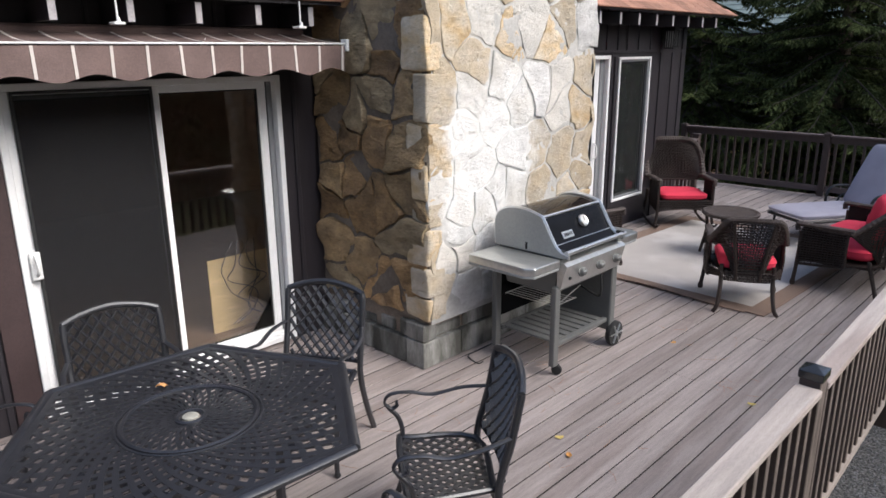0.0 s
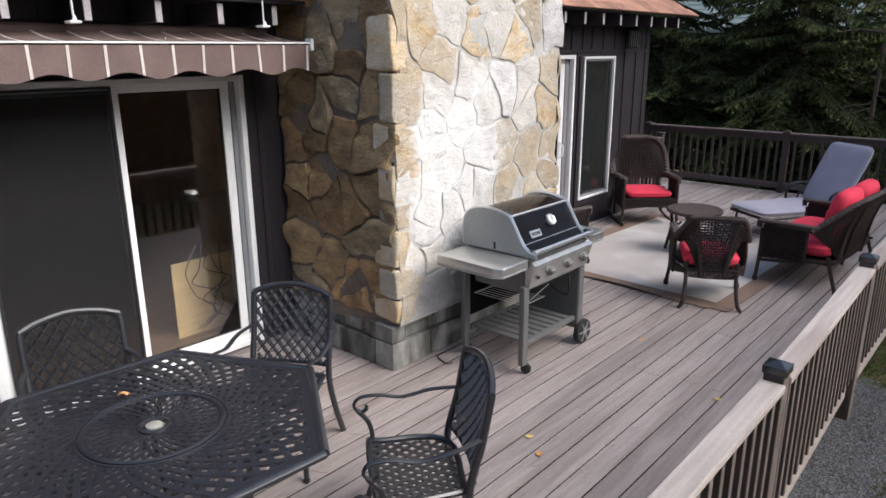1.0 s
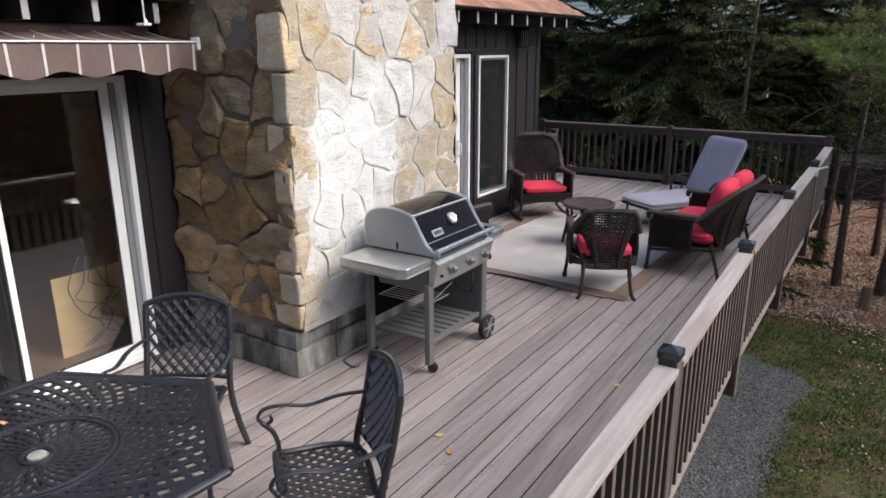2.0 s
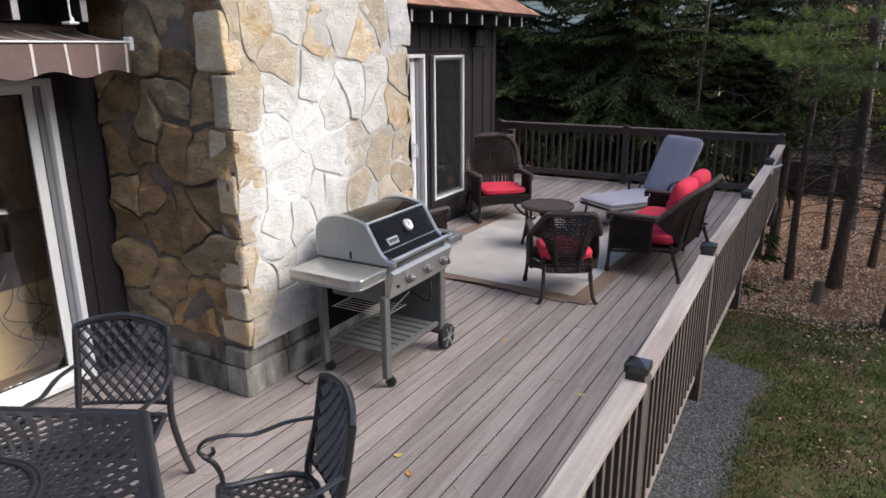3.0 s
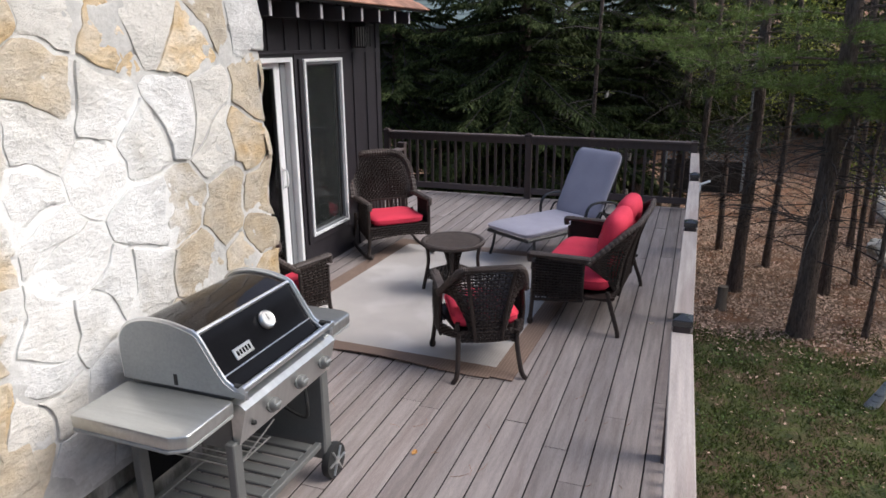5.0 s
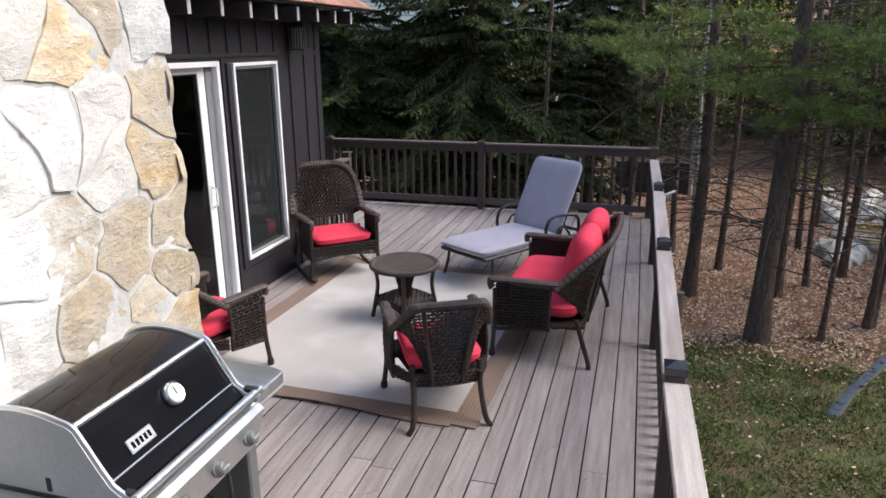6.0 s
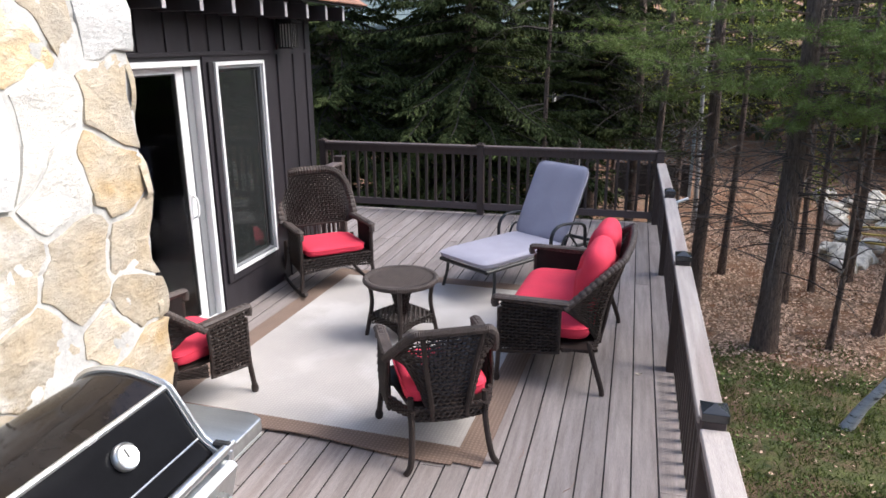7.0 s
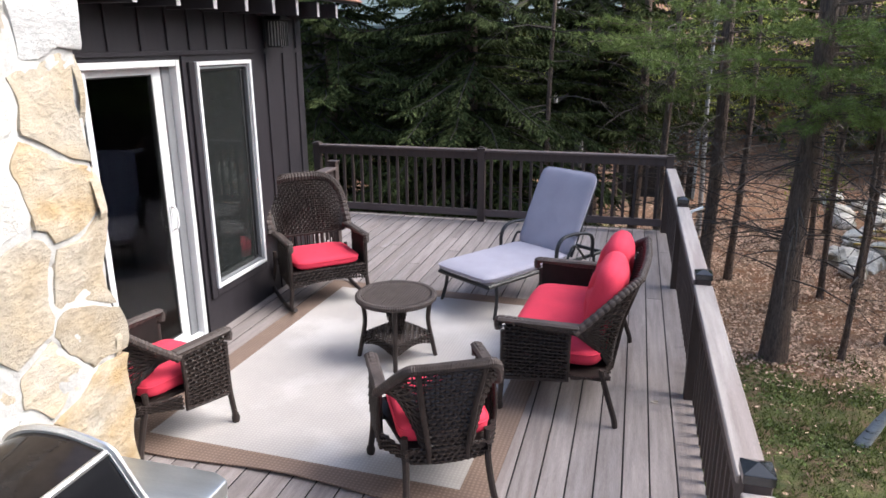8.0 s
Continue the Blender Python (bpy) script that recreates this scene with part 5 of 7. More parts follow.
def woven(name, scale, depth):
    """Crossing ribs of a flat weave in colour and relief."""
    nt = M[name].node_tree
    bsdf = nt.nodes["Principled BSDF"]
    coord = nt.nodes.new("ShaderNodeTexCoord")
    waves = []
    for axis in ("X", "Y"):
        w = nt.nodes.new("ShaderNodeTexWave")
        w.bands_direction = axis
        w.inputs["Scale"].default_value, w.inputs["Distortion"].default_value = scale, 0.6
        nt.links.new(coord.outputs["Object"], w.inputs["Vector"])
        waves.append(w)
    both = nt.nodes.new("ShaderNodeMath")
    both.operation = "MULTIPLY"
    nt.links.new(waves[0].outputs["Fac"], both.inputs[0])
    nt.links.new(waves[1].outputs["Fac"], both.inputs[1])
    span = nt.nodes.new("ShaderNodeMapRange")
    span.inputs["To Min"].default_value, span.inputs["To Max"].default_value = 1 - depth, 1 + depth
    nt.links.new(both.outputs[0], span.inputs["Value"])
    tone = nt.nodes.new("ShaderNodeVectorMath")
    tone.operation = "SCALE"
    nt.links.new(bsdf.inputs["Base Color"].links[0].from_socket, tone.inputs[0])
    nt.links.new(span.outputs[0], tone.inputs["Scale"])
    nt.links.new(tone.outputs[0], bsdf.inputs["Base Color"])


woven("rug_cream", 14, 0.1)
woven("rug_brown", 13, 0.25)

# ---- gas grill ----
G0 = pose(-2.6, 4.44, 0)
grill = thing("gas_grill", G0, "steel and black gas grill on a wheeled cart, lid closed", "grill")
HW, FX, BX = 0.37, 0.27, -0.25
for y, x in ((-HW, FX), (-HW, BX)):
    leg = part("leg", Geo().box(x - 0.022, x + 0.022, y - 0.03, y + 0.03, 0.075, 0.66, 0.005), "grey_paint", grill)
    part("caster", Geo().lathe([(0.012, -0.016), (0.034, -0.014), (0.038, -0.006), (0.038, 0.006), (0.034, 0.014), (0.012, 0.016)], 16, pose(x + 0.01, y + 0.03, 0.04, 90, 0, 25)).box(x - 0.006, x + 0.02, y + 0.012, y + 0.05, 0.055, 0.08, 0.003), "rubber", leg, "black swivel caster", smooth=True)
part("side_panel", Geo().box(BX - 0.02, FX + 0.02, HW - 0.035, HW + 0.035, 0.13, 0.66, 0.008), "grey_paint", grill)
part("back_panel", Geo().box(BX - 0.018, BX - 0.006, -HW + 0.03, HW - 0.036, 0.3, 0.66), "enamel", grill)
for x in (FX - 0.005, BX + 0.01):
    spokes = Geo()
    wheel = part("wheel", Geo().lathe([(0.078, -0.022), (0.095, -0.02), (0.098, -0.008), (0.098, 0.008), (0.095, 0.02), (0.078, 0.022)], 28, pose(x + 0.03, HW + 0.03, 0.098, 0, 90, 0)), "rubber", grill, "black tyre wheel", smooth=True)
    rim_g = Geo().lathe([(0.02, 0.0), (0.022, 0.028), (0.004, 0.03)], 14, pose(x + 0.03, HW + 0.03, 0.098, 0, 90, 0))
    for k in range(6):
        a = k * math.pi / 3
        rim_g.tube([(x + 0.052, HW + 0.03 + 0.015 * math.cos(a), 0.098 + 0.015 * math.sin(a)), (x + 0.052, HW + 0.03 + 0.08 * math.cos(a), 0.098 + 0.08 * math.sin(a))], 0.011, 6, flat=0.5)
    part("spokes", rim_g, "steel", wheel, "grey spoked hub", smooth=True)
# bottom shelf of slats
for x in (FX - 0.02, BX + 0.02):
    part("shelf_bar", Geo().box(x - 0.018, x + 0.018, -HW + 0.031, HW - 0.036, 0.2, 0.235, 0.004), "grey_paint", grill)
slat = Geo().box(BX + 0.04, FX - 0.04, -0.031, 0.031, 0.218, 0.234, 0.004).mesh("shelf_slat", "grey_paint")
for k in range(8):
    part("shelf_slat", slat, None, grill, m=pose(0, -HW + 0.08 + k * 0.081, 0))
# firebox and control panel
part("firebox", Geo().add([(x, y, z) for y in (-HW + 0.02, HW - 0.02) for x, z in ((BX, 0.87), (BX + 0.08, 0.6), (FX - 0.03, 0.6), (FX + 0.0, 0.87))], [(0, 1, 2, 3), (7, 6, 5, 4), (0, 4, 5, 1), (1, 5, 6, 2), (2, 6, 7, 3), (3, 7, 4, 0)]), "grey_paint", grill)
panel_pts = [(FX + 0.0, 0.65), (FX + 0.03, 0.645), (FX + 0.075, 0.815), (FX + 0.05, 0.835), (FX + 0.0, 0.84)]
part("control_panel", Geo().add([(x, -HW + 0.005, z) for x, z in panel_pts] + [(x, HW + 0.03, z) for x, z in panel_pts], [(0, 1, 2, 3, 4), (9, 8, 7, 6, 5)] + [(k, (k + 1) % 5, 5 + (k + 1) % 5, 5 + k) for k in range(5)]), "steel", grill)
for y in (-0.16, 0.07, 0.29):
    km = pose(FX + 0.055, y, 0.735, 0, 75, 0)
    knob = part("knob", Geo().lathe([(0.036, 0.0), (0.037, 0.01), (0.031, 0.014), (0.027, 0.036), (0.022, 0.04)], 20, km), "grey_paint", grill, "round dark steel burner knob", smooth=True)
    part("grip", Geo().box(-0.005, 0.005, -0.022, 0.022, 0.038, 0.046, 0.002, km), "lid_cast", knob)
part("igniter", Geo().lathe([(0.011, 0), (0.011, 0.012), (0.007, 0.016)], 12, pose(FX + 0.05, -0.29, 0.715, 0, 75, 0)), "rubber", grill)


def slab(poly, z0, z1, b):
    """A plate with rounded corners and softened edges."""
    pts = []
    for k in range(len(poly)):
        p, q, r = Vector(poly[k - 1]), Vector(poly[k]), Vector(poly[(k + 1) % len(poly)])
        a, c = q + (p - q).normalized() * 0.014, q + (r - q).normalized() * 0.014
        pts += [a * (1 - t) ** 2 + q * (2 * t * (1 - t)) + c * t * t for t in (0, 0.33, 0.67, 1)]
    mid = sum(pts, Vector((0, 0))) / len(pts)
    g, n = Geo(), len(pts)
    rows = [(b, z0), (0, z0 + b), (0, z1 - b), (b * 0.4, z1 - b * 0.3), (b, z1)]
    vs = [(q.x, q.y, z) for d, z in rows for q in (p + (mid - p).normalized() * d for p in pts)]
    fs = [tuple(range(n))[::-1], tuple(range((len(rows) - 1) * n, len(rows) * n))]
    for i in range(len(rows) - 1):
        fs += [(i * n + k, i * n + (k + 1) % n, (i + 1) * n + (k + 1) % n, (i + 1) * n + k) for k in range(n)]
    return g.add(vs, fs)


# side shelves
shelf_l = [(BX, -0.69), (FX - 0.03, -0.7), (FX + 0.035, -0.66), (FX + 0.035, -HW - 0.01), (BX, -HW - 0.01)]
shelf_r = [(BX, HW), (FX + 0.035, HW), (FX + 0.04, 0.64), (FX - 0.02, 0.67), (BX, 0.67)]
for outline in (shelf_l, shelf_r):
    sh = part("side_shelf", slab(outline, 0.806, 0.862, 0.006), "steel", grill, "stainless side shelf", smooth=True)
    part("shelf_edge", slab([(x * 0.99, y) for x, y in outline], 0.788, 0.8055, 0.005), "lid_cast", sh)
# lid
lid_front = [(0.108, 1.121), (0.13, 1.107), (0.165, 1.05), (0.2, 0.99), (0.24, 0.93), (0.285, 0.893), (0.287, 0.872)]
lid_line = smooth_line([(-0.265, 0.87), (-0.27, 1.0), (-0.255, 1.075), (-0.2, 1.125), (-0.11, 1.148), (0.0, 1.145), (0.108, 1.121)], 5)
lid_line = [(p[0], p[1]) for p in lid_line]


def lid_strip(line, y0, y1, thick=0.012):
    g = Geo()
    inner = [(x * 0.96, 0.87 + (z - 0.87) * 0.96) for x, z in line]
    n = len(line)
    vs = [(x, y0, z) for x, z in line] + [(x, y1, z) for x, z in line] + [(x, y0, z) for x, z in inner] + [(x, y1, z) for x, z in inner]
    fs = []
    for k in range(n - 1):
        fs += [(k, k + 1, n + k + 1, n + k), (2 * n + k, 3 * n + k, 3 * n + k + 1, 2 * n + k + 1)]
        fs += [(k, 2 * n + k, 2 * n + k + 1, k + 1), (n + k, n + k + 1, 3 * n + k + 1, 3 * n + k)]
    return g.add(vs, fs)


LY0, LY1 = -0.345, 0.345
lid = part("lid", lid_strip(lid_line, LY0, LY1), "lid_top", grill, "dark glossy lid", smooth=True)
part("lid_front", lid_strip(lid_front, LY0, LY1), "enamel", lid, "black enamel lid front", smooth=True)
part("lid_trim", Geo().tube([(0.122, LY0, 1.118), (0.122, LY1, 1.118)], 0.011, 8).box(0.275, 0.295, LY0, LY1, 0.865, 0.88, 0.003).tube([(0.236, LY0, 0.938), (0.236, LY1, 0.938)], 0.0035, 6), "bright_steel", lid)
cap_line = lid_line + lid_front[1:5] + [(0.285, 0.9), (0.34, 0.888), (0.335, 0.868)]
for y0, y1 in ((LY0 - 0.025, LY0), (LY1, LY1 + 0.025)):
    n = len(cap_line)
    grown = [(x * 1.03 + 0.002, 0.865 + (z - 0.865) * 1.03) for x, z in cap_line]
    g = Geo().add([(x, y0, z) for x, z in grown] + [(x, y1, z) for x, z in grown], [tuple(range(n)), tuple(range(2 * n - 1, n - 1, -1))] + [(k, (k + 1) % n, n + (k + 1) % n, n + k) for k in range(n)])
    part("lid_end", g, "lid_cast", lid, "grey cast lid end")
    part("lid_rim", Geo().tube([(x, (y0 + y1) / 2, z) for x, z in grown], 0.0135, 6, flat=0.7), "bright_steel", lid, smooth=True)
rivet = Geo().lathe([(0.006, 0.0), (0.006, 0.002), (0.003, 0.004)], 8).mesh("rivet", "bright_steel")
for yr in (LY0 - 0.0125, LY1 + 0.0125):
    for xr, zr in ((-0.2, 1.142), (-0.1, 1.165), (0.0, 1.162), (0.09, 1.14)):
        part("rivet", rivet, None, lid, m=pose(xr, yr, zr))
part("handle", Geo().tube([(0.335, LY0 - 0.02, 0.905), (0.335, LY1 + 0.05, 0.905)], 0.017, 12), "bright_steel", lid, "bright steel lid handle", smooth=True)
part("handle_bracket", Geo().box(0.28, 0.345, LY0 - 0.015, LY0 + 0.015, 0.893, 0.918, 0.004), "rubber", lid)
part("handle_bracket", Geo().box(0.28, 0.345, LY1 + 0.005, LY1 + 0.035, 0.88, 0.925, 0.006), "rubber", lid)
gm = pose(0.176, 0.055, 1.032, 0, 58.0, 0)
gauge = part("thermometer", Geo().lathe([(0.03, 0.0), (0.045, 0.004), (0.045, 0.02), (0.04, 0.026), (0.036, 0.024)], 24, gm), "bright_steel", lid, "round steel thermometer", smooth=True)
part("dial", Geo().lathe([(0.034, 0.023), (0.034, 0.0255)], 24, gm), "dial", gauge, "white dial face")
part("needle", Geo().box(-0.024, 0.006, -0.002, 0.002, 0.026, 0.0275, 0, gm), "rubber", gauge)
pm = pose(0.207, -0.165, 0.981, 0, 58.0, 0)
plate = part("badge", Geo().box(-0.026, 0.026, -0.062, 0.062, 0.0, 0.008, 0.003, pm), "bright_steel", lid, "small steel badge")
bars = Geo()
for k in range(5):
    bars.box(-0.012, 0.012, -0.048 + k * 0.02, -0.036 + k * 0.02, 0.008, 0.0095, 0, pm)
part("badge_bars", bars, "enamel", plate)
part("lid_slot", Geo().box(0.0, 0.018, LY0 - 0.0275, LY0 - 0.0245, 0.88, 0.93), "rubber", lid)
# hanging wire rack and hose under the left shelf
rack = Geo()
for k in range(7):
    rack.tube([(BX + 0.06, -HW + 0.04 + k * 0.04, 0.5), (FX - 0.03, -HW + 0.04 + k * 0.04, 0.5)], 0.003, 5)
rack.tube([(FX - 0.03, -HW + 0.03, 0.5), (FX - 0.03, -HW + 0.3, 0.5)], 0.004, 5).tube([(BX + 0.06, -HW + 0.03, 0.5), (BX + 0.06, -HW + 0.3, 0.5)], 0.004, 5)
rack.tube(smooth_line([(FX - 0.03, -HW + 0.05, 0.5), (FX - 0.0, -HW + 0.15, 0.56), (FX - 0.0, -HW + 0.3, 0.6)], 5), 0.004, 5)
part("wire_rack", rack, "steel", grill)
part("hose", Geo().tube(smooth_line([(FX - 0.02, 0.24, 0.6), (FX + 0.0, 0.22, 0.5), (FX - 0.05, 0.26, 0.42), (0.05, 0.28, 0.46)], 6), 0.009, 6), "rubber", grill, smooth=True)

# ---- cast dining set ----
HEXR, HEXA = 0.765, 26.0


def clip_line(p, q, poly):
    """The part of a 2D line inside a convex polygon."""
    t0, t1 = 0.0, 1.0
    d = q - p
    n = len(poly)
    area = sum(poly[k - 1].x * poly[k].y - poly[k].x * poly[k - 1].y for k in range(n))
    for k in range(n):
        a, b = poly[k - 1], poly[k]
        e = b - a
        nrm = Vector((e.y, -e.x)) * (1 if area > 0 else -1)
        den, num = nrm.dot(d), nrm.dot(a - p)
        if abs(den) < 1e-9:
            if num < 0:
                return None
        elif den > 0:
            t1 = min(t1, num / den)
        else:
            t0 = max(t0, num / den)
    return (p + d * t0, p + d * t1) if t1 - t0 > 1e-3 else None


table = thing("dining_table", pose(-2.392, 1.478, 0), "hexagonal black cast metal table with openwork spiral top", "dining table")
hexagon = [Vector((HEXR * math.cos(math.radians(HEXA + 60 * k)), HEXR * math.sin(math.radians(HEXA + 60 * k)))) for k in range(6)]


def hex_r(a):
    k = (math.degrees(a) - HEXA - 30) % 60
    k = min(k, 60 - k)
    return HEXR * math.cos(math.radians(30)) / math.cos(math.radians(k))


TZ = 0.715
lattice = Geo()
R1, R0 = 0.275, 0.045
for sgn in (-1, 1):
    for k in range(46):
        pts, a0 = [], 2 * math.pi * k / 46
        for s in range(15):
            r = R1 * (HEXR / R1) ** (s / 14)
            a = a0 + sgn * 0.85 * math.log(r / R1)
            if r > hex_r(a) - 0.02:
                lim = hex_r(a) - 0.015
                pts.append((lim * math.cos(a), lim * math.sin(a), TZ))
                break
            pts.append((r * math.cos(a), r * math.sin(a), TZ))
        lattice.tube(pts, [0.011 + 0.0105 * (s / 14) for s in range(len(pts))], 4, flat=0.4 if sgn > 0 else 0.2)
    for k in range(36):
        a0 = 2 * math.pi * k / 36
        pts = []
        for s in range(8):
            r = R0 + (R1 - R0) * s / 7
            a = a0 + sgn * 0.5 * s / 7
            pts.append((r * math.cos(a), r * math.sin(a), TZ))
        lattice.tube(pts, [0.0045 + 0.0088 * s / 7 for s in range(8)], 4, flat=0.6 if sgn > 0 else 0.3)
part("tabletop", lattice, "cast", table, "openwork spiral lattice top")
for r, w in ((R1, 0.012), (R1 + 0.022, 0.006), (R0 + 0.01, 0.012)):
    part("ring", Geo().tube([(r * math.cos(2 * math.pi * k / 64), r * math.sin(2 * math.pi * k / 64), TZ + 0.006) for k in range(64)], w, 6, closed=True, flat=0.7), "cast", table, smooth=True)
part("plug", Geo().lathe([(0.034, TZ - 0.01), (0.034, TZ + 0.011), (0.028, TZ + 0.015)], 24), "plug", table, "pale umbrella hole plug", smooth=True)
edge = Geo()
for k in range(6):
    a, b = hexagon[k - 1], hexagon[k]
    edge.tube([(a.x, a.y, TZ - 0.004), (b.x, b.y, TZ - 0.004)], 0.026, 8, flat=0.75)
    ai, bi = a * 0.955, b * 0.955
    edge.tube([(ai.x, ai.y, TZ + 0.0), (bi.x, bi.y, TZ + 0.0)], 0.024, 6, flat=0.35)
part("rim", edge, "cast", table, smooth=True)
part("apron", Geo().tube([(0.5 * math.cos(2 * math.pi * k / 6 + math.radians(HEXA)), 0.5 * math.sin(2 * math.pi * k / 6 + math.radians(HEXA)), TZ - 0.04) for k in range(6)], 0.016, 6, closed=True), "cast", table)
for k in range(4):
    a = math.radians(HEXA + 19 + 90 * k)
    c, s = math.cos(a), math.sin(a)
    leg = part("leg", Geo().tube(smooth_line([(0.5 * c, 0.5 * s, 0.0), (0.47 * c, 0.47 * s, 0.08), (0.36 * c, 0.36 * s, 0.3), (0.4 * c, 0.4 * s, 0.55), (0.5 * c, 0.5 * s, TZ - 0.03)], 6), 0.022, 8), "cast", table, smooth=True)
    part("brace", Geo().tube(smooth_line([(0.38 * c, 0.38 * s, 0.42), (0.25 * c, 0.25 * s, 0.5), (0.2 * c, 0.2 * s, 0.6), (0.28 * c, 0.28 * s, TZ - 0.03)], 6), 0.013, 6), "cast", leg, smooth=True)


def cast_chair(m, label):
    t = thing("dining_chair", m, label, "chair", "cast chairs round the table")
    sw, sf, sb, sz = 0.25, 0.2, -0.17, 0.42

    def grid2d(poly, pitch, fn, r, slope=1.0, flat=0.45):
        g = Geo()
        for sgn in (-1, 1):
            for k in range(-30, 31):
                p, q = Vector((-1.0, sgn * slope * -1.0 + k * pitch)), Vector((1.0, sgn * slope * 1.0 + k * pitch))
                c = clip_line(p, q, poly)
                if c:
                    a, b = c
                    g.tube([fn(*a.lerp(b, s / 5)) for s in range(6)], r, 4, flat=flat)
        return g

    seat_poly = [Vector(v) for v in ((-sw * 0.82, sb), (sw * 0.82, sb), (sw, sf - 0.06), (sw * 0.9, sf), (-sw * 0.9, sf), (-sw, sf - 0.06))]

    def seat_fn(x, y):
        return (x, y, sz - 0.018 * (1 - (x / sw) ** 2) + 0.01 * (y / sf) ** 2)

    seat = tagged(part("seat", grid2d(seat_poly, 0.066, seat_fn, 0.0135, 1.3, 0.3), "cast", t, "openwork lattice seat"), kind="stuff")
    part("seat_rim", Geo().tube(smooth_line([seat_fn(p.x, p.y) for p in seat_poly + seat_poly[:1]], 4), 0.016, 8), "cast", seat, smooth=True)
    top_z, bot_z, bw = 0.90, 0.47, 0.235

    def back_fn(x, z):
        k = (z - sz) / (top_z - sz)
        return (x, sb - 0.02 - 0.085 * k - 0.03 * (1 - (x / bw) ** 2) * 1.0, z)

    def bent_fn(x, z):
        k = (z - bot_z) / (top_z - bot_z)
        return back_fn(x, z + 0.16 * k * (1 - k) * (x / bw) ** 2 - 0.05 * k * (1 - k))

    back_poly = [Vector(v) for v in ((-bw * 0.9, bot_z), (bw * 0.9, bot_z), (bw * 0.97, top_z - 0.18), (bw * 0.97, top_z - 0.05), (bw * 0.5, top_z - 0.012), (-bw * 0.5, top_z - 0.012), (-bw * 0.97, top_z - 0.05), (-bw * 0.97, top_z - 0.18))]
    back = tagged(part("backrest", grid2d(back_poly, 0.078, bent_fn, 0.0175, 1.25, 0.3), "cast", t, "openwork lattice back of curved strands"), kind="stuff")
    part("back_rim", Geo().tube(smooth_line([back_fn(x, z) for x, z in ((-bw, top_z - 0.03), (-bw * 0.6, top_z), (0, top_z + 0.018), (bw * 0.6, top_z), (bw, top_z - 0.03))], 6), 0.017, 8), "cast", back, smooth=True)
    part("lower_rim", Geo().tube(smooth_line([back_fn(x, z) for x, z in ((-bw * 0.98, bot_z + 0.004), (-bw * 0.5, bot_z), (0, bot_z - 0.004), (bw * 0.5, bot_z), (bw * 0.98, bot_z + 0.004))], 6), 0.011, 8), "cast", back, smooth=True)
    for s in (-1, 1):
        bx = s * bw
        part("back_post", Geo().tube(smooth_line([(s * 0.262, sb - 0.13, 0.0), (s * 0.25, sb - 0.05, 0.2), (s * 0.236, sb - 0.01, sz), back_fn(bx, 0.65), back_fn(bx, top_z - 0.08), back_fn(bx * 0.985, top_z - 0.03)], 6), 0.0175, 8), "cast", t, smooth=True)
        ax = s * 0.275
        part("armrest", Geo().tube(smooth_line([back_fn(bx, 0.68), (ax, sb + 0.06, 0.66), (ax, 0.03, 0.635), (ax, sf - 0.06, 0.655), (ax, sf + 0.03, 0.65), (ax, sf + 0.06, 0.61), (ax, sf + 0.03, 0.575), (ax, sf + 0.0, 0.59), (ax, sf + 0.005, 0.61)], 6), 0.015, 8, flat=0.5), "cast", t, smooth=True)
        part("arm_post", Geo().tube(smooth_line([(ax, sf + 0.045, 0.585), (ax, sf - 0.0, 0.53), (ax * 0.97, sf - 0.02, 0.47), (ax * 0.93, sf - 0.02, sz)], 6), 0.012, 8), "cast", t, smooth=True)
        leg = part("leg", Geo().tube(smooth_line([(s * 0.25, sf + 0.04, 0.0), (s * 0.24, sf + 0.015, 0.12), (s * 0.235, sf - 0.03, 0.28), (s * 0.235, sf - 0.03, sz)], 6), [0.013] + [0.014 + 0.004 * (k / 18) for k in range(18)], 8), "cast", t, smooth=True)
        part("foot", Geo().lathe([(0.016, 0), (0.02, 0.012), (0.014, 0.03)], 10, pose(s * 0.25, sf + 0.04, 0)), "cast", leg, smooth=True)
    return t


chair_a = cast_chair(facing(-2.80, 2.36, 0.49, -0.87), "black cast metal armchair between table and chimney")
chair_b = copy_thing(chair_a, facing(-1.665, 2.3, -0.61, -0.79))
tagged(chair_b, "black cast metal armchair on the open side of the table")
chair_c = copy_thing(chair_a, facing(-3.17, 1.52, 0.98, -0.21))
tagged(chair_c, "black cast metal armchair beside the patio door")
chair_d = copy_thing(chair_a, facing(-1.24, 1.5, -1.0, 0.02))
tagged(chair_d, "black cast metal armchair drawn up to the table")
chair_e = copy_thing(chair_a, facing(-3.1, 0.72, 0.66, 0.75))
tagged(chair_e, "black cast metal armchair at the far table corner")


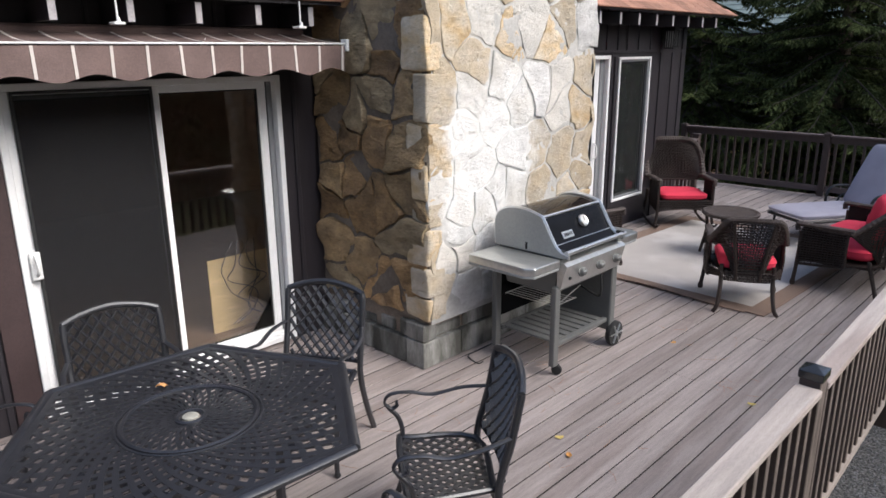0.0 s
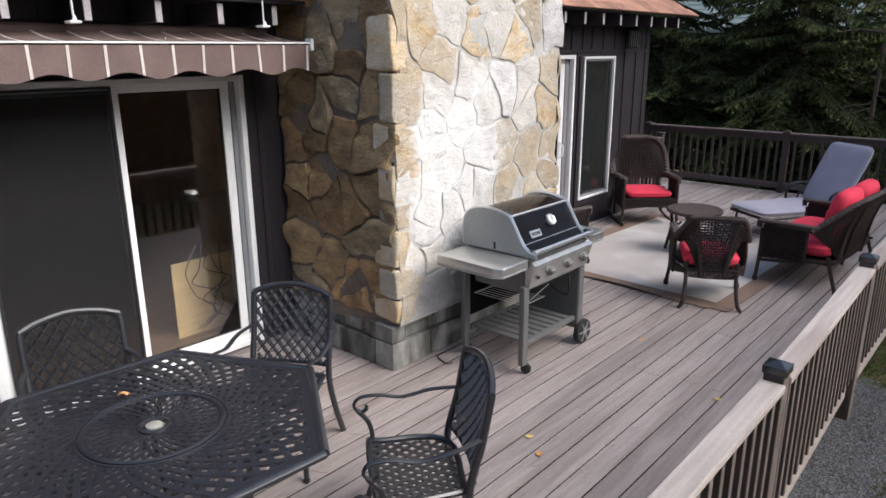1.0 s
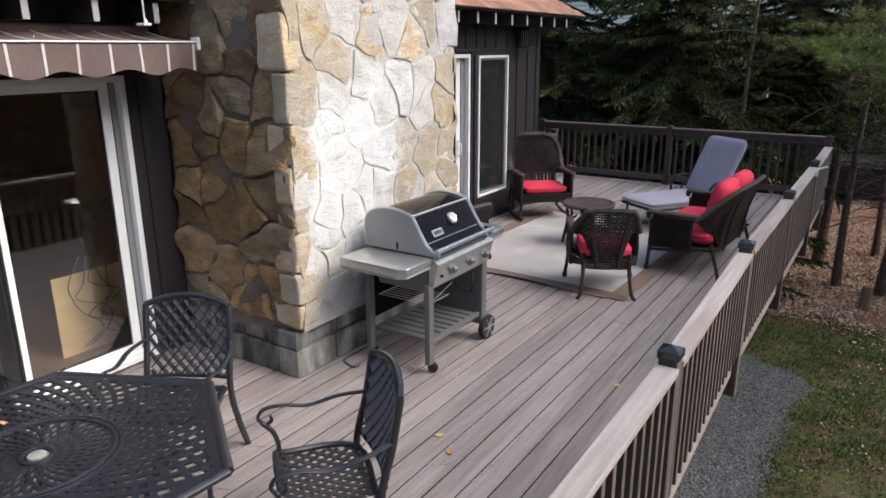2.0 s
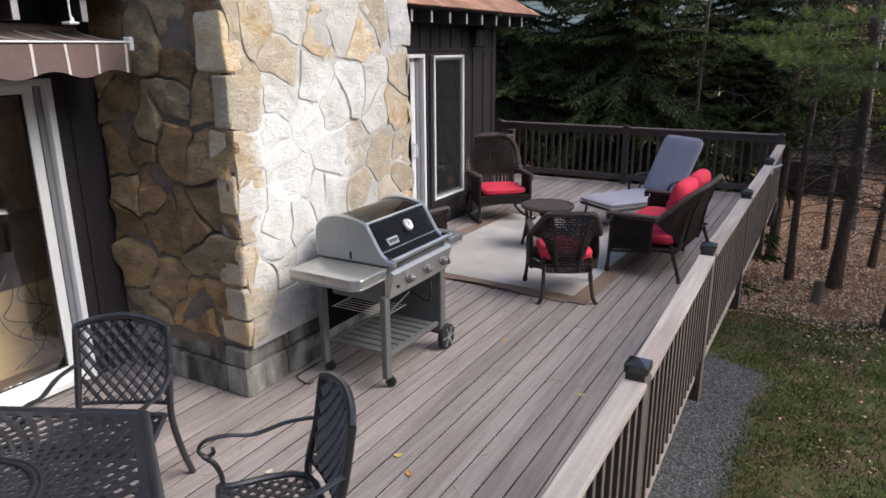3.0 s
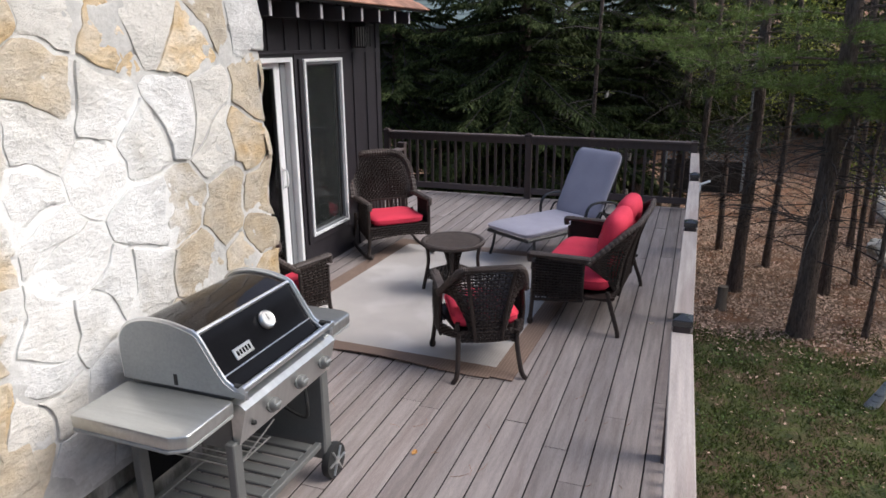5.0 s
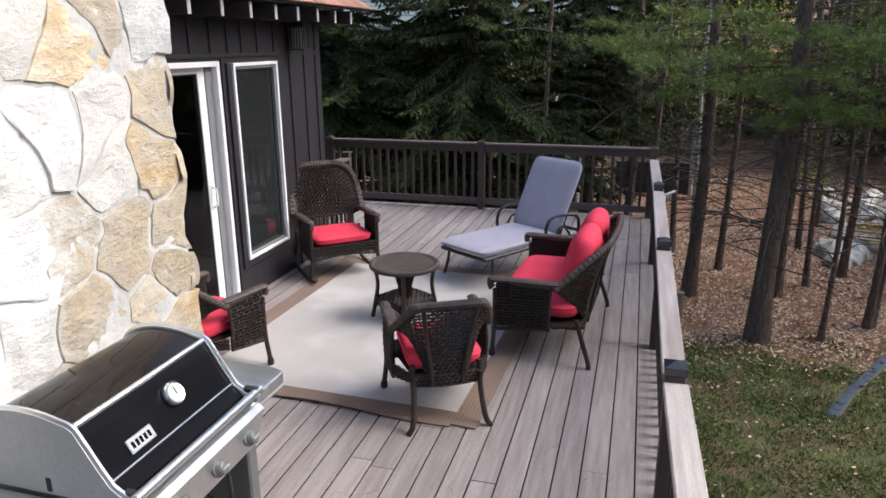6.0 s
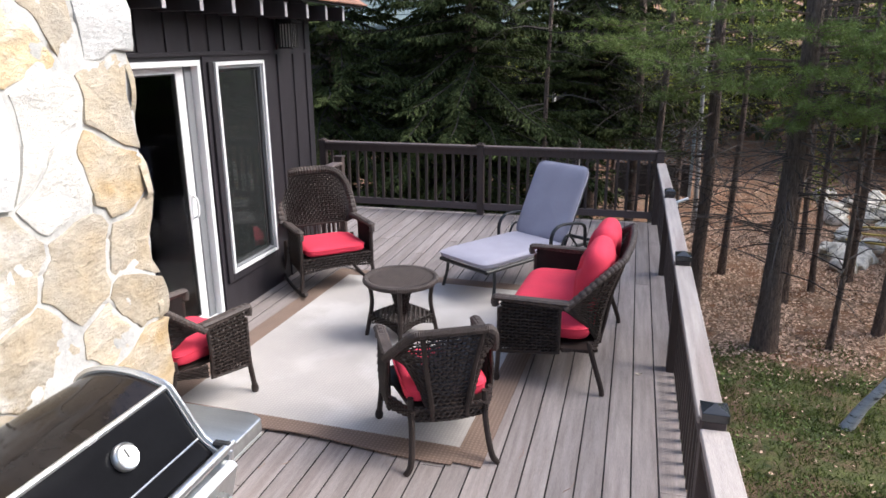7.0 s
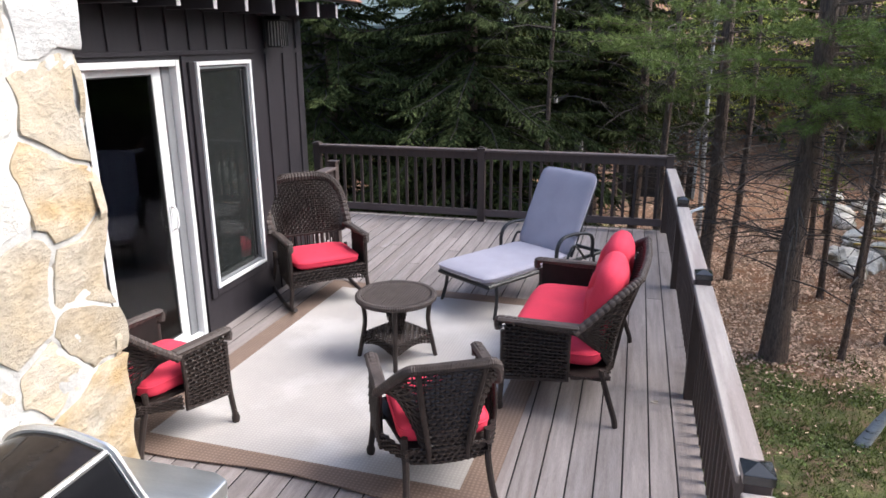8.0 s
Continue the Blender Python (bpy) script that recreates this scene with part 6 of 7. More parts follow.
# ---- ground ----
def blend_ground():
    m = bpy.data.materials.new("lawn_and_leaf_litter")
    m.use_nodes = True
    nt = m.node_tree
    node, link = nt.nodes.new, nt.links.new
    bsdf = nt.nodes["Principled BSDF"]
    bsdf.inputs["Roughness"].default_value = 0.95
    coord = node("ShaderNodeTexCoord")
    sep = node("ShaderNodeSeparateXYZ")
    link(coord.outputs["Object"], sep.inputs[0])

    def tex(scale, detail=6.0):
        t = node("ShaderNodeTexNoise")
        t.inputs["Scale"].default_value, t.inputs["Detail"].default_value = scale, detail
        link(coord.outputs["Object"], t.inputs["Vector"])
        return t.outputs["Fac"]

    def remap(v, a, b, c=0.0, d=1.0):
        r = node("ShaderNodeMapRange")
        for key, val in (("From Min", a), ("From Max", b), ("To Min", c), ("To Max", d)):
            r.inputs[key].default_value = val
        link(v, r.inputs["Value"])
        return r.outputs[0]

    def math_node(op, a, b):
        n = node("ShaderNodeMath")
        n.operation = op
        for k, v in enumerate((a, b)):
            if isinstance(v, (int, float)):
                n.inputs[k].default_value = v
            else:
                link(v, n.inputs[k])
        return n.outputs[0]

    def mix(f, a, b):
        n = node("ShaderNodeMix")
        n.data_type = "RGBA"
        link(f, n.inputs[0])
        for k, v in ((6, a), (7, b)):
            if isinstance(v, tuple):
                n.inputs[k].default_value = (*v, 1)
            else:
                link(v, n.inputs[k])
        return n.outputs[2]

    grass = mix(remap(tex(4), 0.35, 0.65), (0.06, 0.075, 0.023), (0.13, 0.135, 0.042))
    grass = mix(remap(tex(2.6), 0.46, 0.62), grass, (0.17, 0.11, 0.063))
    litter = mix(remap(tex(22), 0.35, 0.65), (0.11, 0.055, 0.03), (0.4, 0.26, 0.17))
    litter = mix(remap(tex(2.2), 0.42, 0.6), litter, (0.23, 0.11, 0.055))
    edge = math_node("ADD", sep.outputs["Y"], math_node("MULTIPLY", tex(0.9), 2.4))
    colour = mix(remap(edge, 15.4, 16.2), grass, litter)
    stones = mix(remap(tex(38, 2.0), 0.42, 0.58), (0.06, 0.058, 0.058), (0.21, 0.205, 0.2))
    strip = math_node("ADD", sep.outputs["X"], math_node("MULTIPLY", tex(2.6), 0.5))
    strip2 = math_node("ADD", sep.outputs["Y"], math_node("MULTIPLY", tex(1.5), 1.0))
    gravel = math_node("MULTIPLY", remap(strip, -0.3, -0.16, 1, 0), remap(strip2, 12.6, 12.9, 1, 0))
    colour = mix(gravel, colour, stones)
    shade = node("ShaderNodeVectorMath")
    shade.operation = "SCALE"
    link(colour, shade.inputs[0])
    link(remap(tex(60), 0.3, 0.7, 0.6, 1.4), shade.inputs["Scale"])
    link(shade.outputs[0], bsdf.inputs["Base Color"])
    bump = node("ShaderNodeBump")
    bump.inputs["Strength"].default_value, bump.inputs["Distance"].default_value = 0.8, 0.04
    link(tex(35), bump.inputs["Height"])
    link(bump.outputs[0], bsdf.inputs["Normal"])
    return m


M["ground"] = blend_ground()


def ground_z(x, y):
    far = max(0.0, math.hypot(x + 1.0, y - 4.0) - 30.0)
    return GROUND + 0.12 * noise.noise(Vector((x * 0.25, y * 0.25, 0.3))) + 0.03 * noise.noise(Vector((x * 1.1, y * 1.1, 2.3))) + min(far * 0.3, 14.0)


def axis(lo, hi, fine_lo, fine_hi, step):
    out, v = [], fine_lo
    while v <= fine_hi:
        out.append(v)
        v += step
    w = step
    while out[-1] < hi:
        w *= 1.6
        out.append(out[-1] + w)
    w = step
    while out[0] > lo:
        w *= 1.6
        out.insert(0, out[0] - w)
    return out


xs, ys = axis(-1500, 1500, -8, 12, 0.4), axis(-1500, 1500, 0, 34, 0.4)
g = Geo()
g.v = [(x, y, ground_z(x, y)) for x in xs for y in ys]
g.f = [(i * len(ys) + j, (i + 1) * len(ys) + j, (i + 1) * len(ys) + j + 1, i * len(ys) + j + 1) for i in range(len(xs) - 1) for j in range(len(ys) - 1)]
solid("ground", g, "ground", "mown grass, gravel strip and brown leaf litter", "ground", "structure", smooth=True)


# ---- trees ----
M.update({
    # limb colour darkened to hold the shade inside the crowns
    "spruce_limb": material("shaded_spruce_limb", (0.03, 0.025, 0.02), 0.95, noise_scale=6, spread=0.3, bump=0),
    "bark": material("dark_pine_bark", (0.175, 0.125, 0.1), 0.95, noise_scale=11, spread=0.75, fine=30, bump=1.0, bump_scale=0.08, stretch=(3.4, 3.4, 0.5)),
    "birch": material("grey_birch_bark", (0.42, 0.41, 0.4), 0.8, noise_scale=6, spread=0.3, fine=40, bump=0.3, second=(0.08, 0.07, 0.065), second_scale=9, second_cover=0.15, stretch=(1, 1, 3)),
    "twig": material("bare_twig", (0.065, 0.053, 0.047), 0.9, noise_scale=6, spread=0.3, bump=0),
    "spruce": material("spruce_needles", (0.054, 0.068, 0.026), 0.9, noise_scale=1.2, spread=0.4, fine=9, bump=0, vary=0.45, island=True),
    "far_spruce": material("far_conifer_needles", (0.06, 0.07, 0.03), 0.9, noise_scale=0.4, spread=0.4, fine=4, bump=0, vary=0.45, island=True),
    "pine": material("white_pine_needles", (0.2, 0.255, 0.08), 0.6, noise_scale=1.0, spread=0.35, fine=8, bump=0, vary=0.4, island=True),
    "leaf": material("yellow_green_leaves", (0.22, 0.24, 0.045), 0.6, noise_scale=0.8, spread=0.4, fine=6, bump=0, vary=0.5, island=True),
    "shrub": material("undergrowth_leaves", (0.2, 0.2, 0.08), 0.7, noise_scale=1.0, spread=0.4, fine=6, bump=0, vary=0.5, island=True),
    "grass": material("grass_blades", (0.105, 0.13, 0.035), 0.7, noise_scale=0.7, spread=0.4, fine=5, bump=0, vary=0.5, island=True),
    "dead_leaf": material("fallen_leaves", (0.5, 0.35, 0.255), 0.85, noise_scale=0.6, spread=0.3, fine=5, bump=0, vary=0.75, island=True),
    "rock": material("pale_grey_boulder", (0.66, 0.62, 0.55), 0.9, noise_scale=3, spread=0.3, fine=25, bump=0.6, bump_scale=0.03, vary=0.2, second=(0.32, 0.28, 0.2), second_scale=2, second_cover=0.3),
    "green_roof": material("pale_green_metal_roof", (0.15, 0.19, 0.18), 0.6, noise_scale=2, spread=0.2, stretch=(1, 6, 6)),
    "far_wall": material("dark_far_wall", (0.03, 0.027, 0.025), 0.8),
    "lattice": material("pale_lattice", (0.33, 0.4, 0.43), 0.7),
    "stump": material("weathered_stump", (0.2, 0.16, 0.12), 0.9, noise_scale=6, spread=0.35, stretch=(4, 4, 1)),
    "yellow_board": material("yellow_plank", (0.55, 0.4, 0.1), 0.7, noise_scale=4, spread=0.2),
})


for leafy_mat in ("spruce", "far_spruce", "pine", "leaf", "shrub", "grass", "dead_leaf"):
    M[leafy_mat].node_tree.nodes["Principled BSDF"].inputs["Specular IOR Level"].default_value = 0.06


class Leaves:
    """Many small pointed blades in one mesh."""

    def __init__(self):
        self.v, self.f = [], []

    def blade(self, p, d, side, length, width):
        n = len(self.v)
        self.v += [tuple(p - side * width), tuple(p + d * length), tuple(p + side * width)]
        self.f.append((n, n + 1, n + 2))

    def leaf(self, p, d, side, length, width):
        n = len(self.v)
        m = p + d * (length * 0.5)
        self.v += [tuple(p), tuple(m - side * width), tuple(p + d * length), tuple(m + side * width)]
        self.f.append((n, n + 1, n + 2, n + 3))

    def mesh(self, name, mat):
        me = bpy.data.meshes.new(name)
        me.from_pydata(self.v, [], self.f)
        me.materials.append(M[mat])
        return me


def unit(rng):
    a, z = rng.uniform(0, 2 * math.pi), rng.uniform(-1, 1)
    r = math.sqrt(1 - z * z)
    return Vector((r * math.cos(a), r * math.sin(a), z))


UP = Vector((0, 0, 1))


def spruce_crown(rng, height, reach, branches, step, per_twig, size, leaves, limbs, base=Vector((0, 0, 0)), low=0.3):
    """Drooping whorls of needle sprays round a stem."""
    for k in range(branches):
        h = low + (height - low) * (max(0.0, k + rng.uniform(-1.5, 1.5)) / branches) ** 1.25
        a = k * 2.4 + rng.uniform(-0.4, 0.4)
        length = reach * max(0.0, 1 - h / height) ** 0.8 * rng.uniform(0.7, 1.12) + 0.25
        out = Vector((math.cos(a), math.sin(a), 0))
        cross = Vector((-out.y, out.x, 0))
        lift, sag = rng.uniform(-0.08, 0.2), rng.uniform(0.18, 0.55)
        n = max(3, int(length / step))
        pts = []
        for i in range(n + 1):
            s = i / n
            pts.append(base + Vector((0, 0, h)) + out * (length * s) + UP * (length * (lift * s - sag * s * s + 0.12 * s**4)) + cross * (0.06 * length * math.sin(3 * s + k)))
        if limbs is not None:
            limbs.tube(pts[:: max(1, n // 4)], [0.03 * (1 - 0.8 * i / max(1, len(pts[:: max(1, n // 4)]) - 1)) for i in range(len(pts[:: max(1, n // 4)]))], 4)
        for i in range(1, n + 1):
            s = i / n
            along = (pts[i] - pts[i - 1]).normalized()
            for sg in (-1, 1):
                tl = (0.5 * length * 0.32 * (1 - 0.55 * s) + 0.1) * rng.uniform(0.6, 1.2)
                d = (along * 0.75 + cross * sg * rng.uniform(0.6, 1.0) - UP * rng.uniform(0.1, 0.55)).normalized()
                for j in range(per_twig):
                    q = pts[i] + d * (tl * (j + rng.random()) / per_twig)
                    dd = (d + unit(rng) * 0.55 - UP * 0.25).normalized()
                    sd = dd.cross(unit(rng)).normalized()
                    leaves.blade(q, dd, sd, size * rng.uniform(0.7, 1.3), size * 0.17)


def spruce(x, y, height, reach, seed, branches, label, low=0.3):
    rng = random.Random(seed)
    z = ground_z(x, y)
    t = thing("spruce_tree", pose(x, y, z), label, "tree", "dark spruces behind the deck")
    part("trunk", Geo().tube([(0, 0, -0.2), (0.03, 0.02, height * 0.4), (0, 0, height * 0.97)], [0.2, 0.13, 0.02], 10), "bark", t, smooth=True)
    lv, lm = Leaves(), Geo()
    spruce_crown(rng, height, reach, branches, 0.085, 13, 0.105, lv, lm, low=low)
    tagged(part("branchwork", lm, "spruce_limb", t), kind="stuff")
    part("crown", lv.mesh("crown", "spruce"), None, t, "dense drooping dark green needles")
    return t


spruce(-4.4, 17.6, 13.0, 3.3, 1, 300, "tall dark spruce with drooping boughs behind the railing")
spruce(-7.4, 17.4, 11.0, 3.2, 2, 250, "dark spruce with drooping boughs near the house corner")
spruce(-2.0, 20.2, 12.0, 2.9, 3, 250, "dark spruce standing back among bare trunks", 3.2)
spruce(-6.0, 21.0, 14.0, 3.4, 4, 220, "tall dark spruce at the wood edge")


# Unseen trees, added on the sun side to throw shade on the deck.
def shade_tree(x, y, height, reach, seed, low, label):
    rng = random.Random(seed)
    t = thing("spruce_tree", pose(x, y, ground_z(x, y)), label, "tree")
    part("trunk", Geo().tube([(0, 0, -0.2), (0.05, 0.02, height * 0.5), (0, 0, height * 0.97)], [0.22, 0.15, 0.02], 10), "bark", t, smooth=True)
    lv, lm = Leaves(), Geo()
    spruce_crown(rng, height, reach, 64, 0.26, 5, 0.25, lv, lm, low=low)
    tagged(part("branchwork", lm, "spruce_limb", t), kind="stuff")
    part("crown", lv.mesh("crown", "spruce"), None, t, "thin high crown of dark needles")


shade_tree(5.6, 11.2, 17.5, 4.2, 51, 8.5, "unseen tall spruce with a high thin crown, added for shade")
shade_tree(6.4, 15.6, 18.0, 4.4, 52, 8.5, "unseen tall high-crowned spruce, added for shade")

shade_tree(7.0, 9.6, 16.0, 3.2, 53, 8.5, "unseen tall slim spruce with bare lower stem, added for shade")


def pine_tuft(lv, p, d, rng, needles=30, length=0.135):
    for _ in range(needles):
        dd = (d * 0.8 + unit(rng)).normalized()
        lv.blade(p + d * rng.uniform(-0.08, 0.04), dd, dd.cross(unit(rng)).normalized(), length * rng.uniform(0.7, 1.2), 0.0048)


def pine(x, y, r, height, seed, label, boughs=(), twigs=30, lean=(0, 0), bark="bark", name="pine_tree", category="tree"):
    """A bare stem with dead twigs; boughs: (height, azimuth, length) of green sprays."""
    rng = random.Random(seed)
    z = ground_z(x, y)
    t = thing(name, pose(x, y, z), label, category)

    def stem(h):
        return Vector((lean[0] * h + 0.05 * math.sin(h * 0.7 + seed), lean[1] * h + 0.05 * math.cos(h * 0.9 + seed), h))

    n = 14
    trunk = part("trunk", Geo().tube([stem(height * k / n) - Vector((0, 0, 0.15 if k == 0 else 0)) for k in range(n + 1)], [r * (1.35 if k == 0 else (1 - 0.75 * k / n)) for k in range(n + 1)], 12), bark, t, smooth=True)
    tw = Geo()
    for _ in range(twigs):
        h = rng.uniform(0.16, 0.75) * min(height, 9)
        a = rng.uniform(0, 2 * math.pi)
        ln = rng.uniform(0.6, 2.3)
        out = Vector((math.cos(a), math.sin(a), rng.uniform(-0.25, 0.2)))
        kink = unit(rng) * 0.14
        p0 = stem(h)
        pts = [p0, p0 + out * ln * 0.4 + kink * 0.4, p0 + out * ln * 0.75 + kink - UP * 0.07 * ln, p0 + out * ln - UP * 0.2 * ln]
        tw.tube(pts, [0.015, 0.011, 0.007, 0.003], 4)
        for _ in range(2):
            s = rng.uniform(0.3, 0.9)
            q = p0 + out * ln * s
            tw.tube([q, q + (out + unit(rng)) * ln * 0.22, q + (out + unit(rng) * 0.8 - UP * 0.3) * ln * 0.36], [0.006, 0.004, 0.002], 3)
    if twigs:
        tagged(part("twig_tangle", tw, "twig", t, "bare grey lower twigs"), kind="stuff")
    if boughs:
        lv, lm = Leaves(), Geo()
        for h, az, ln in boughs:
            a = math.radians(az)
            out = Vector((math.sin(a), math.cos(a), 0))
            cross = Vector((out.y, -out.x, 0))
            p0 = stem(h)
            line = smooth_line([p0, p0 + out * ln * 0.4 + UP * 0.05, p0 + out * ln * 0.8 - UP * 0.02, p0 + out * ln + UP * 0.06], 6)
            lm.tube(line, [0.022 * (1 - 0.75 * k / (len(line) - 1)) for k in range(len(line))], 5)
            for k in range(5, len(line), 2):
                s = k / (len(line) - 1)
                for sg in (-1, 1):
                    sub = ln * 0.42 * (1 - 0.45 * s) * rng.uniform(0.6, 1.1)
                    d = (out * 0.7 + cross * sg * rng.uniform(0.5, 1.0) + UP * rng.uniform(-0.18, 0.25)).normalized()
                    lm.tube([line[k], line[k] + d * sub * 0.6, line[k] + d * sub + UP * 0.03], [0.007, 0.005, 0.003], 4)
                    m = max(2, int(sub / 0.12))
                    for j in range(1, m + 1):
                        pine_tuft(lv, line[k] + d * (sub * j / m) + unit(rng) * 0.05, (d + UP * 0.25 + unit(rng) * 0.5).normalized(), rng)
        tagged(part("branchwork", lm, "bark", t), kind="stuff")
        part("crown", lv.mesh("crown", "pine"), None, t, "soft long green needles")
    return t


pine(1.55, 15.3, 0.185, 14, 11, "stout white pine with green boughs at the lawn edge", [(4.0, 205, 1.1), (4.15, 160, 1.2), (4.55, 232, 1.7), (4.85, 140, 2.3), (5.3, 120, 2.6), (4.3, 185, 1.3), (4.9, 250, 2.6), (5.3, 190, 2.0), (4.5, 215, 1.4), (5.1, 110, 2.2), (4.2, 150, 1.2), (5.6, 230, 2.4), (5.0, 60, 2.4), (5.5, 80, 2.4), (4.05, 120, 1.5), (4.4, 95, 2.0), (3.95, 75, 1.6), (4.7, 180, 1.7), (5.2, 165, 2.2), (5.7, 130, 2.4)], 75)
pine(0.48, 17.6, 0.14, 14, 12, "dark pine trunk with bare twigs beyond the lawn", [(5.2, 240, 2.2), (4.6, 200, 1.5), (5.4, 150, 2.0), (5.6, 290, 2.4), (4.9, 100, 1.6), (5.0, 170, 1.9), (4.3, 225, 1.3), (5.3, 215, 2.3)], 80)
pine(2.57, 15.45, 0.05, 9, 13, "slender bare pine stem in the leaf litter", [], 24)
pine(3.5, 16.3, 0.075, 11, 14, "slim forked pine stem in the leaf litter", [(5.0, 220, 2.0), (5.3, 160, 1.6), (4.2, 250, 1.3), (4.6, 180, 1.5)], 26, (0.03, 0))
pine(3.62, 16.45, 0.06, 10, 15, "slim forked pine stem in the leaf litter", [], 20, (0.09, 0.01))
pine(-0.44, 17.8, 0.09, 12, 16, "dark bare pine trunk behind the deck corner", [(5.0, 180, 1.5), (5.3, 250, 1.9)], 50)
pine(2.3, 17.9, 0.1, 12, 17, "dark pine trunk behind the stout pine", [(5.3, 170, 2.1), (5.0, 100, 2.0)], 40)
pine(-0.95, 19.3, 0.12, 13, 18, "dark bare pine trunk among dead twigs", [(5.2, 200, 1.8), (5.0, 280, 2.0)], 50)
pine(4.9, 18.3, 0.12, 13, 19, "dark pine trunk at the wood edge", [(5.2, 200, 2.2), (5.0, 260, 2.2)], 40)
pine(5.8, 15.5, 0.16, 13, 20, "dark pine trunk beside the lawn", [(5.0, 230, 2.4), (5.4, 280, 2.4), (5.2, 190, 2.0)], 40)
for k, (px, py) in enumerate(((-3.3, 23.5), (-2.6, 24.5), (-1.5, 22.6), (0.8, 23.2), (3.4, 22.0), (4.4, 24.5))):
    pine(px, py, 0.07, 12, 30 + k, "thin pale trunk in the wood", [], 30, bark="birch" if k in (0, 1, 3) else "bark", name="thin_tree")
for k, (px, py, pr) in enumerate(((2.95, 18.6, 0.06), (4.3, 16.9, 0.05), (1.25, 19.4, 0.08), (3.9, 19.6, 0.09), (5.3, 17.2, 0.06), (-2.6, 16.6, 0.06), (0.2, 20.6, 0.08))):
    pine(px, py, pr, 11, 60 + k, "slim bare pine stem at the wood edge", [], 26, name="thin_tree")
pine(2.1, 12.7, 0.075, 5.0, 41, "leaning grey birch stem on the lawn", [], 0, (0.72, 0.06), bark="birch", name="birch_tree")
stump_z = ground_z(0.17, 16.3)
solid("stump", Geo().tube([(0.17, 16.3, stump_z - 0.1), (0.17, 16.3, stump_z + 0.2), (0.18, 16.3, stump_z + 0.5)], [0.14, 0.1, 0.095], 12), "stump", "short weathered stump in the leaf litter", "stump", smooth=True)

# ---- far woods, house, fence, rocks ----
rng = random.Random(77)
far = Leaves()
for k in range(95):
    a = rng.uniform(-0.62, 1.0) if k < 65 else rng.uniform(1.0, 3.6)
    d = rng.uniform(21, 42)
    x, y = -1.5 + d * math.sin(a), 3.0 + d * math.cos(a)
    if -3 < x < 9.5 and y < 34 or (-16 < x < -1 and 27 < y < 41):
        y += 12
    spruce_crown(rng, rng.uniform(9, 15), rng.uniform(2.2, 3.4), 46, 0.42, 4, 0.6, far, None, Vector((x, y, ground_z(x, y))), 0.6)
# unseen trees beyond the railing, added so the panes mirror dark woods
for k in range(34):
    x, y = rng.uniform(19, 30), rng.uniform(-12, 22)
    spruce_crown(rng, rng.uniform(13, 18), rng.uniform(2.4, 3.4), 46, 0.5, 4, 0.75, far, None, Vector((x, y, ground_z(x, y))), 0.6)
tagged(new("far_woods", far.mesh("far_woods", "far_spruce")), "dense dark conifer wood far behind, with unseen trees added for reflections", "woods", kind="stuff")
leafy = Leaves()
for cx, cy, cz, rr, n in ((-4.5, 26, 1.6, 1.6, 700), (-2.0, 27, 2.2, 1.8, 900), (-0.2, 26.5, 1.2, 1.4, 600), (3.0, 27, 1.6, 1.8, 700), (6.5, 26, 2.6, 1.9, 700), (-8.2, 22, -0.3, 1.3, 500), (1.4, 29, 0.2, 1.5, 500), (5.0, 29, 0.0, 1.8, 500), (4.6, 25, 1.8, 1.5, 700), (2.2, 24.5, 2.6, 1.3, 500), (7.5, 24, 1.0, 1.6, 600), (0.8, 27.5, 2.8, 1.4, 500), (6.0, 28, 3.6, 1.8, 700), (3.6, 23, -1.2, 0.8, 300)):
    for _ in range(n):
        p = Vector((cx, cy, cz)) + unit(rng) * (rr * rng.random() ** 0.45)
        for _ in range(3):
            leafy.leaf(p + unit(rng) * 0.16, unit(rng), unit(rng), rng.uniform(0.06, 0.11), 0.024)
tagged(new("sunlit_leaves", leafy.mesh("sunlit_leaves", "leaf")), "yellow-green autumn leaves between dark trunks", "foliage", kind="stuff")
shrub = Leaves()
for _ in range(60):
    c = Vector((rng.uniform(-9, -1.5), rng.uniform(13.5, 24), 0))
    c.z = ground_z(c.x, c.y) + 0.4
    for _ in range(90):
        p = c + unit(rng) * (0.7 * rng.random() ** 0.5)
        shrub.leaf(p, (unit(rng) + UP * 0.3).normalized(), unit(rng), rng.uniform(0.06, 0.12), 0.025)
tagged(new("undergrowth", shrub.mesh("undergrowth", "shrub")), "low dark undergrowth beneath the spruces", "undergrowth", kind="stuff")

house = thing("far_house", pose(-8.5, 33, 0), "dark house with pale green roof behind the spruces", "house")
part("wall", Geo().box(-7.5, 6.0, 0.5, 6.0, -3.2, 3.1), "far_wall", house)
part("roof", Geo().add([(-8, 0, 3.0), (6.6, 0, 3.0), (6.6, 4, 5.2), (-8, 4, 5.2), (-8, 0, 2.88), (6.6, 0, 2.88), (6.6, 4, 5.08), (-8, 4, 5.08)], [(0, 1, 2, 3), (7, 6, 5, 4), (0, 4, 5, 1), (1, 5, 6, 2), (2, 6, 7, 3), (3, 7, 4, 0)]), "green_roof", house, "pale green roof")
for k in range(9):
    part("roof_course", Geo().box(-8, 6.6, 0.02 + k * 0.44, 0.06 + k * 0.44, 3.02 + k * 0.242, 3.045 + k * 0.242), "green_roof", house)
fence = thing("lattice_fence", pose(-0.3, 28, ground_z(-0.3, 28)), "pale diagonal lattice fence panel in the wood", "fence")
lat = Geo()
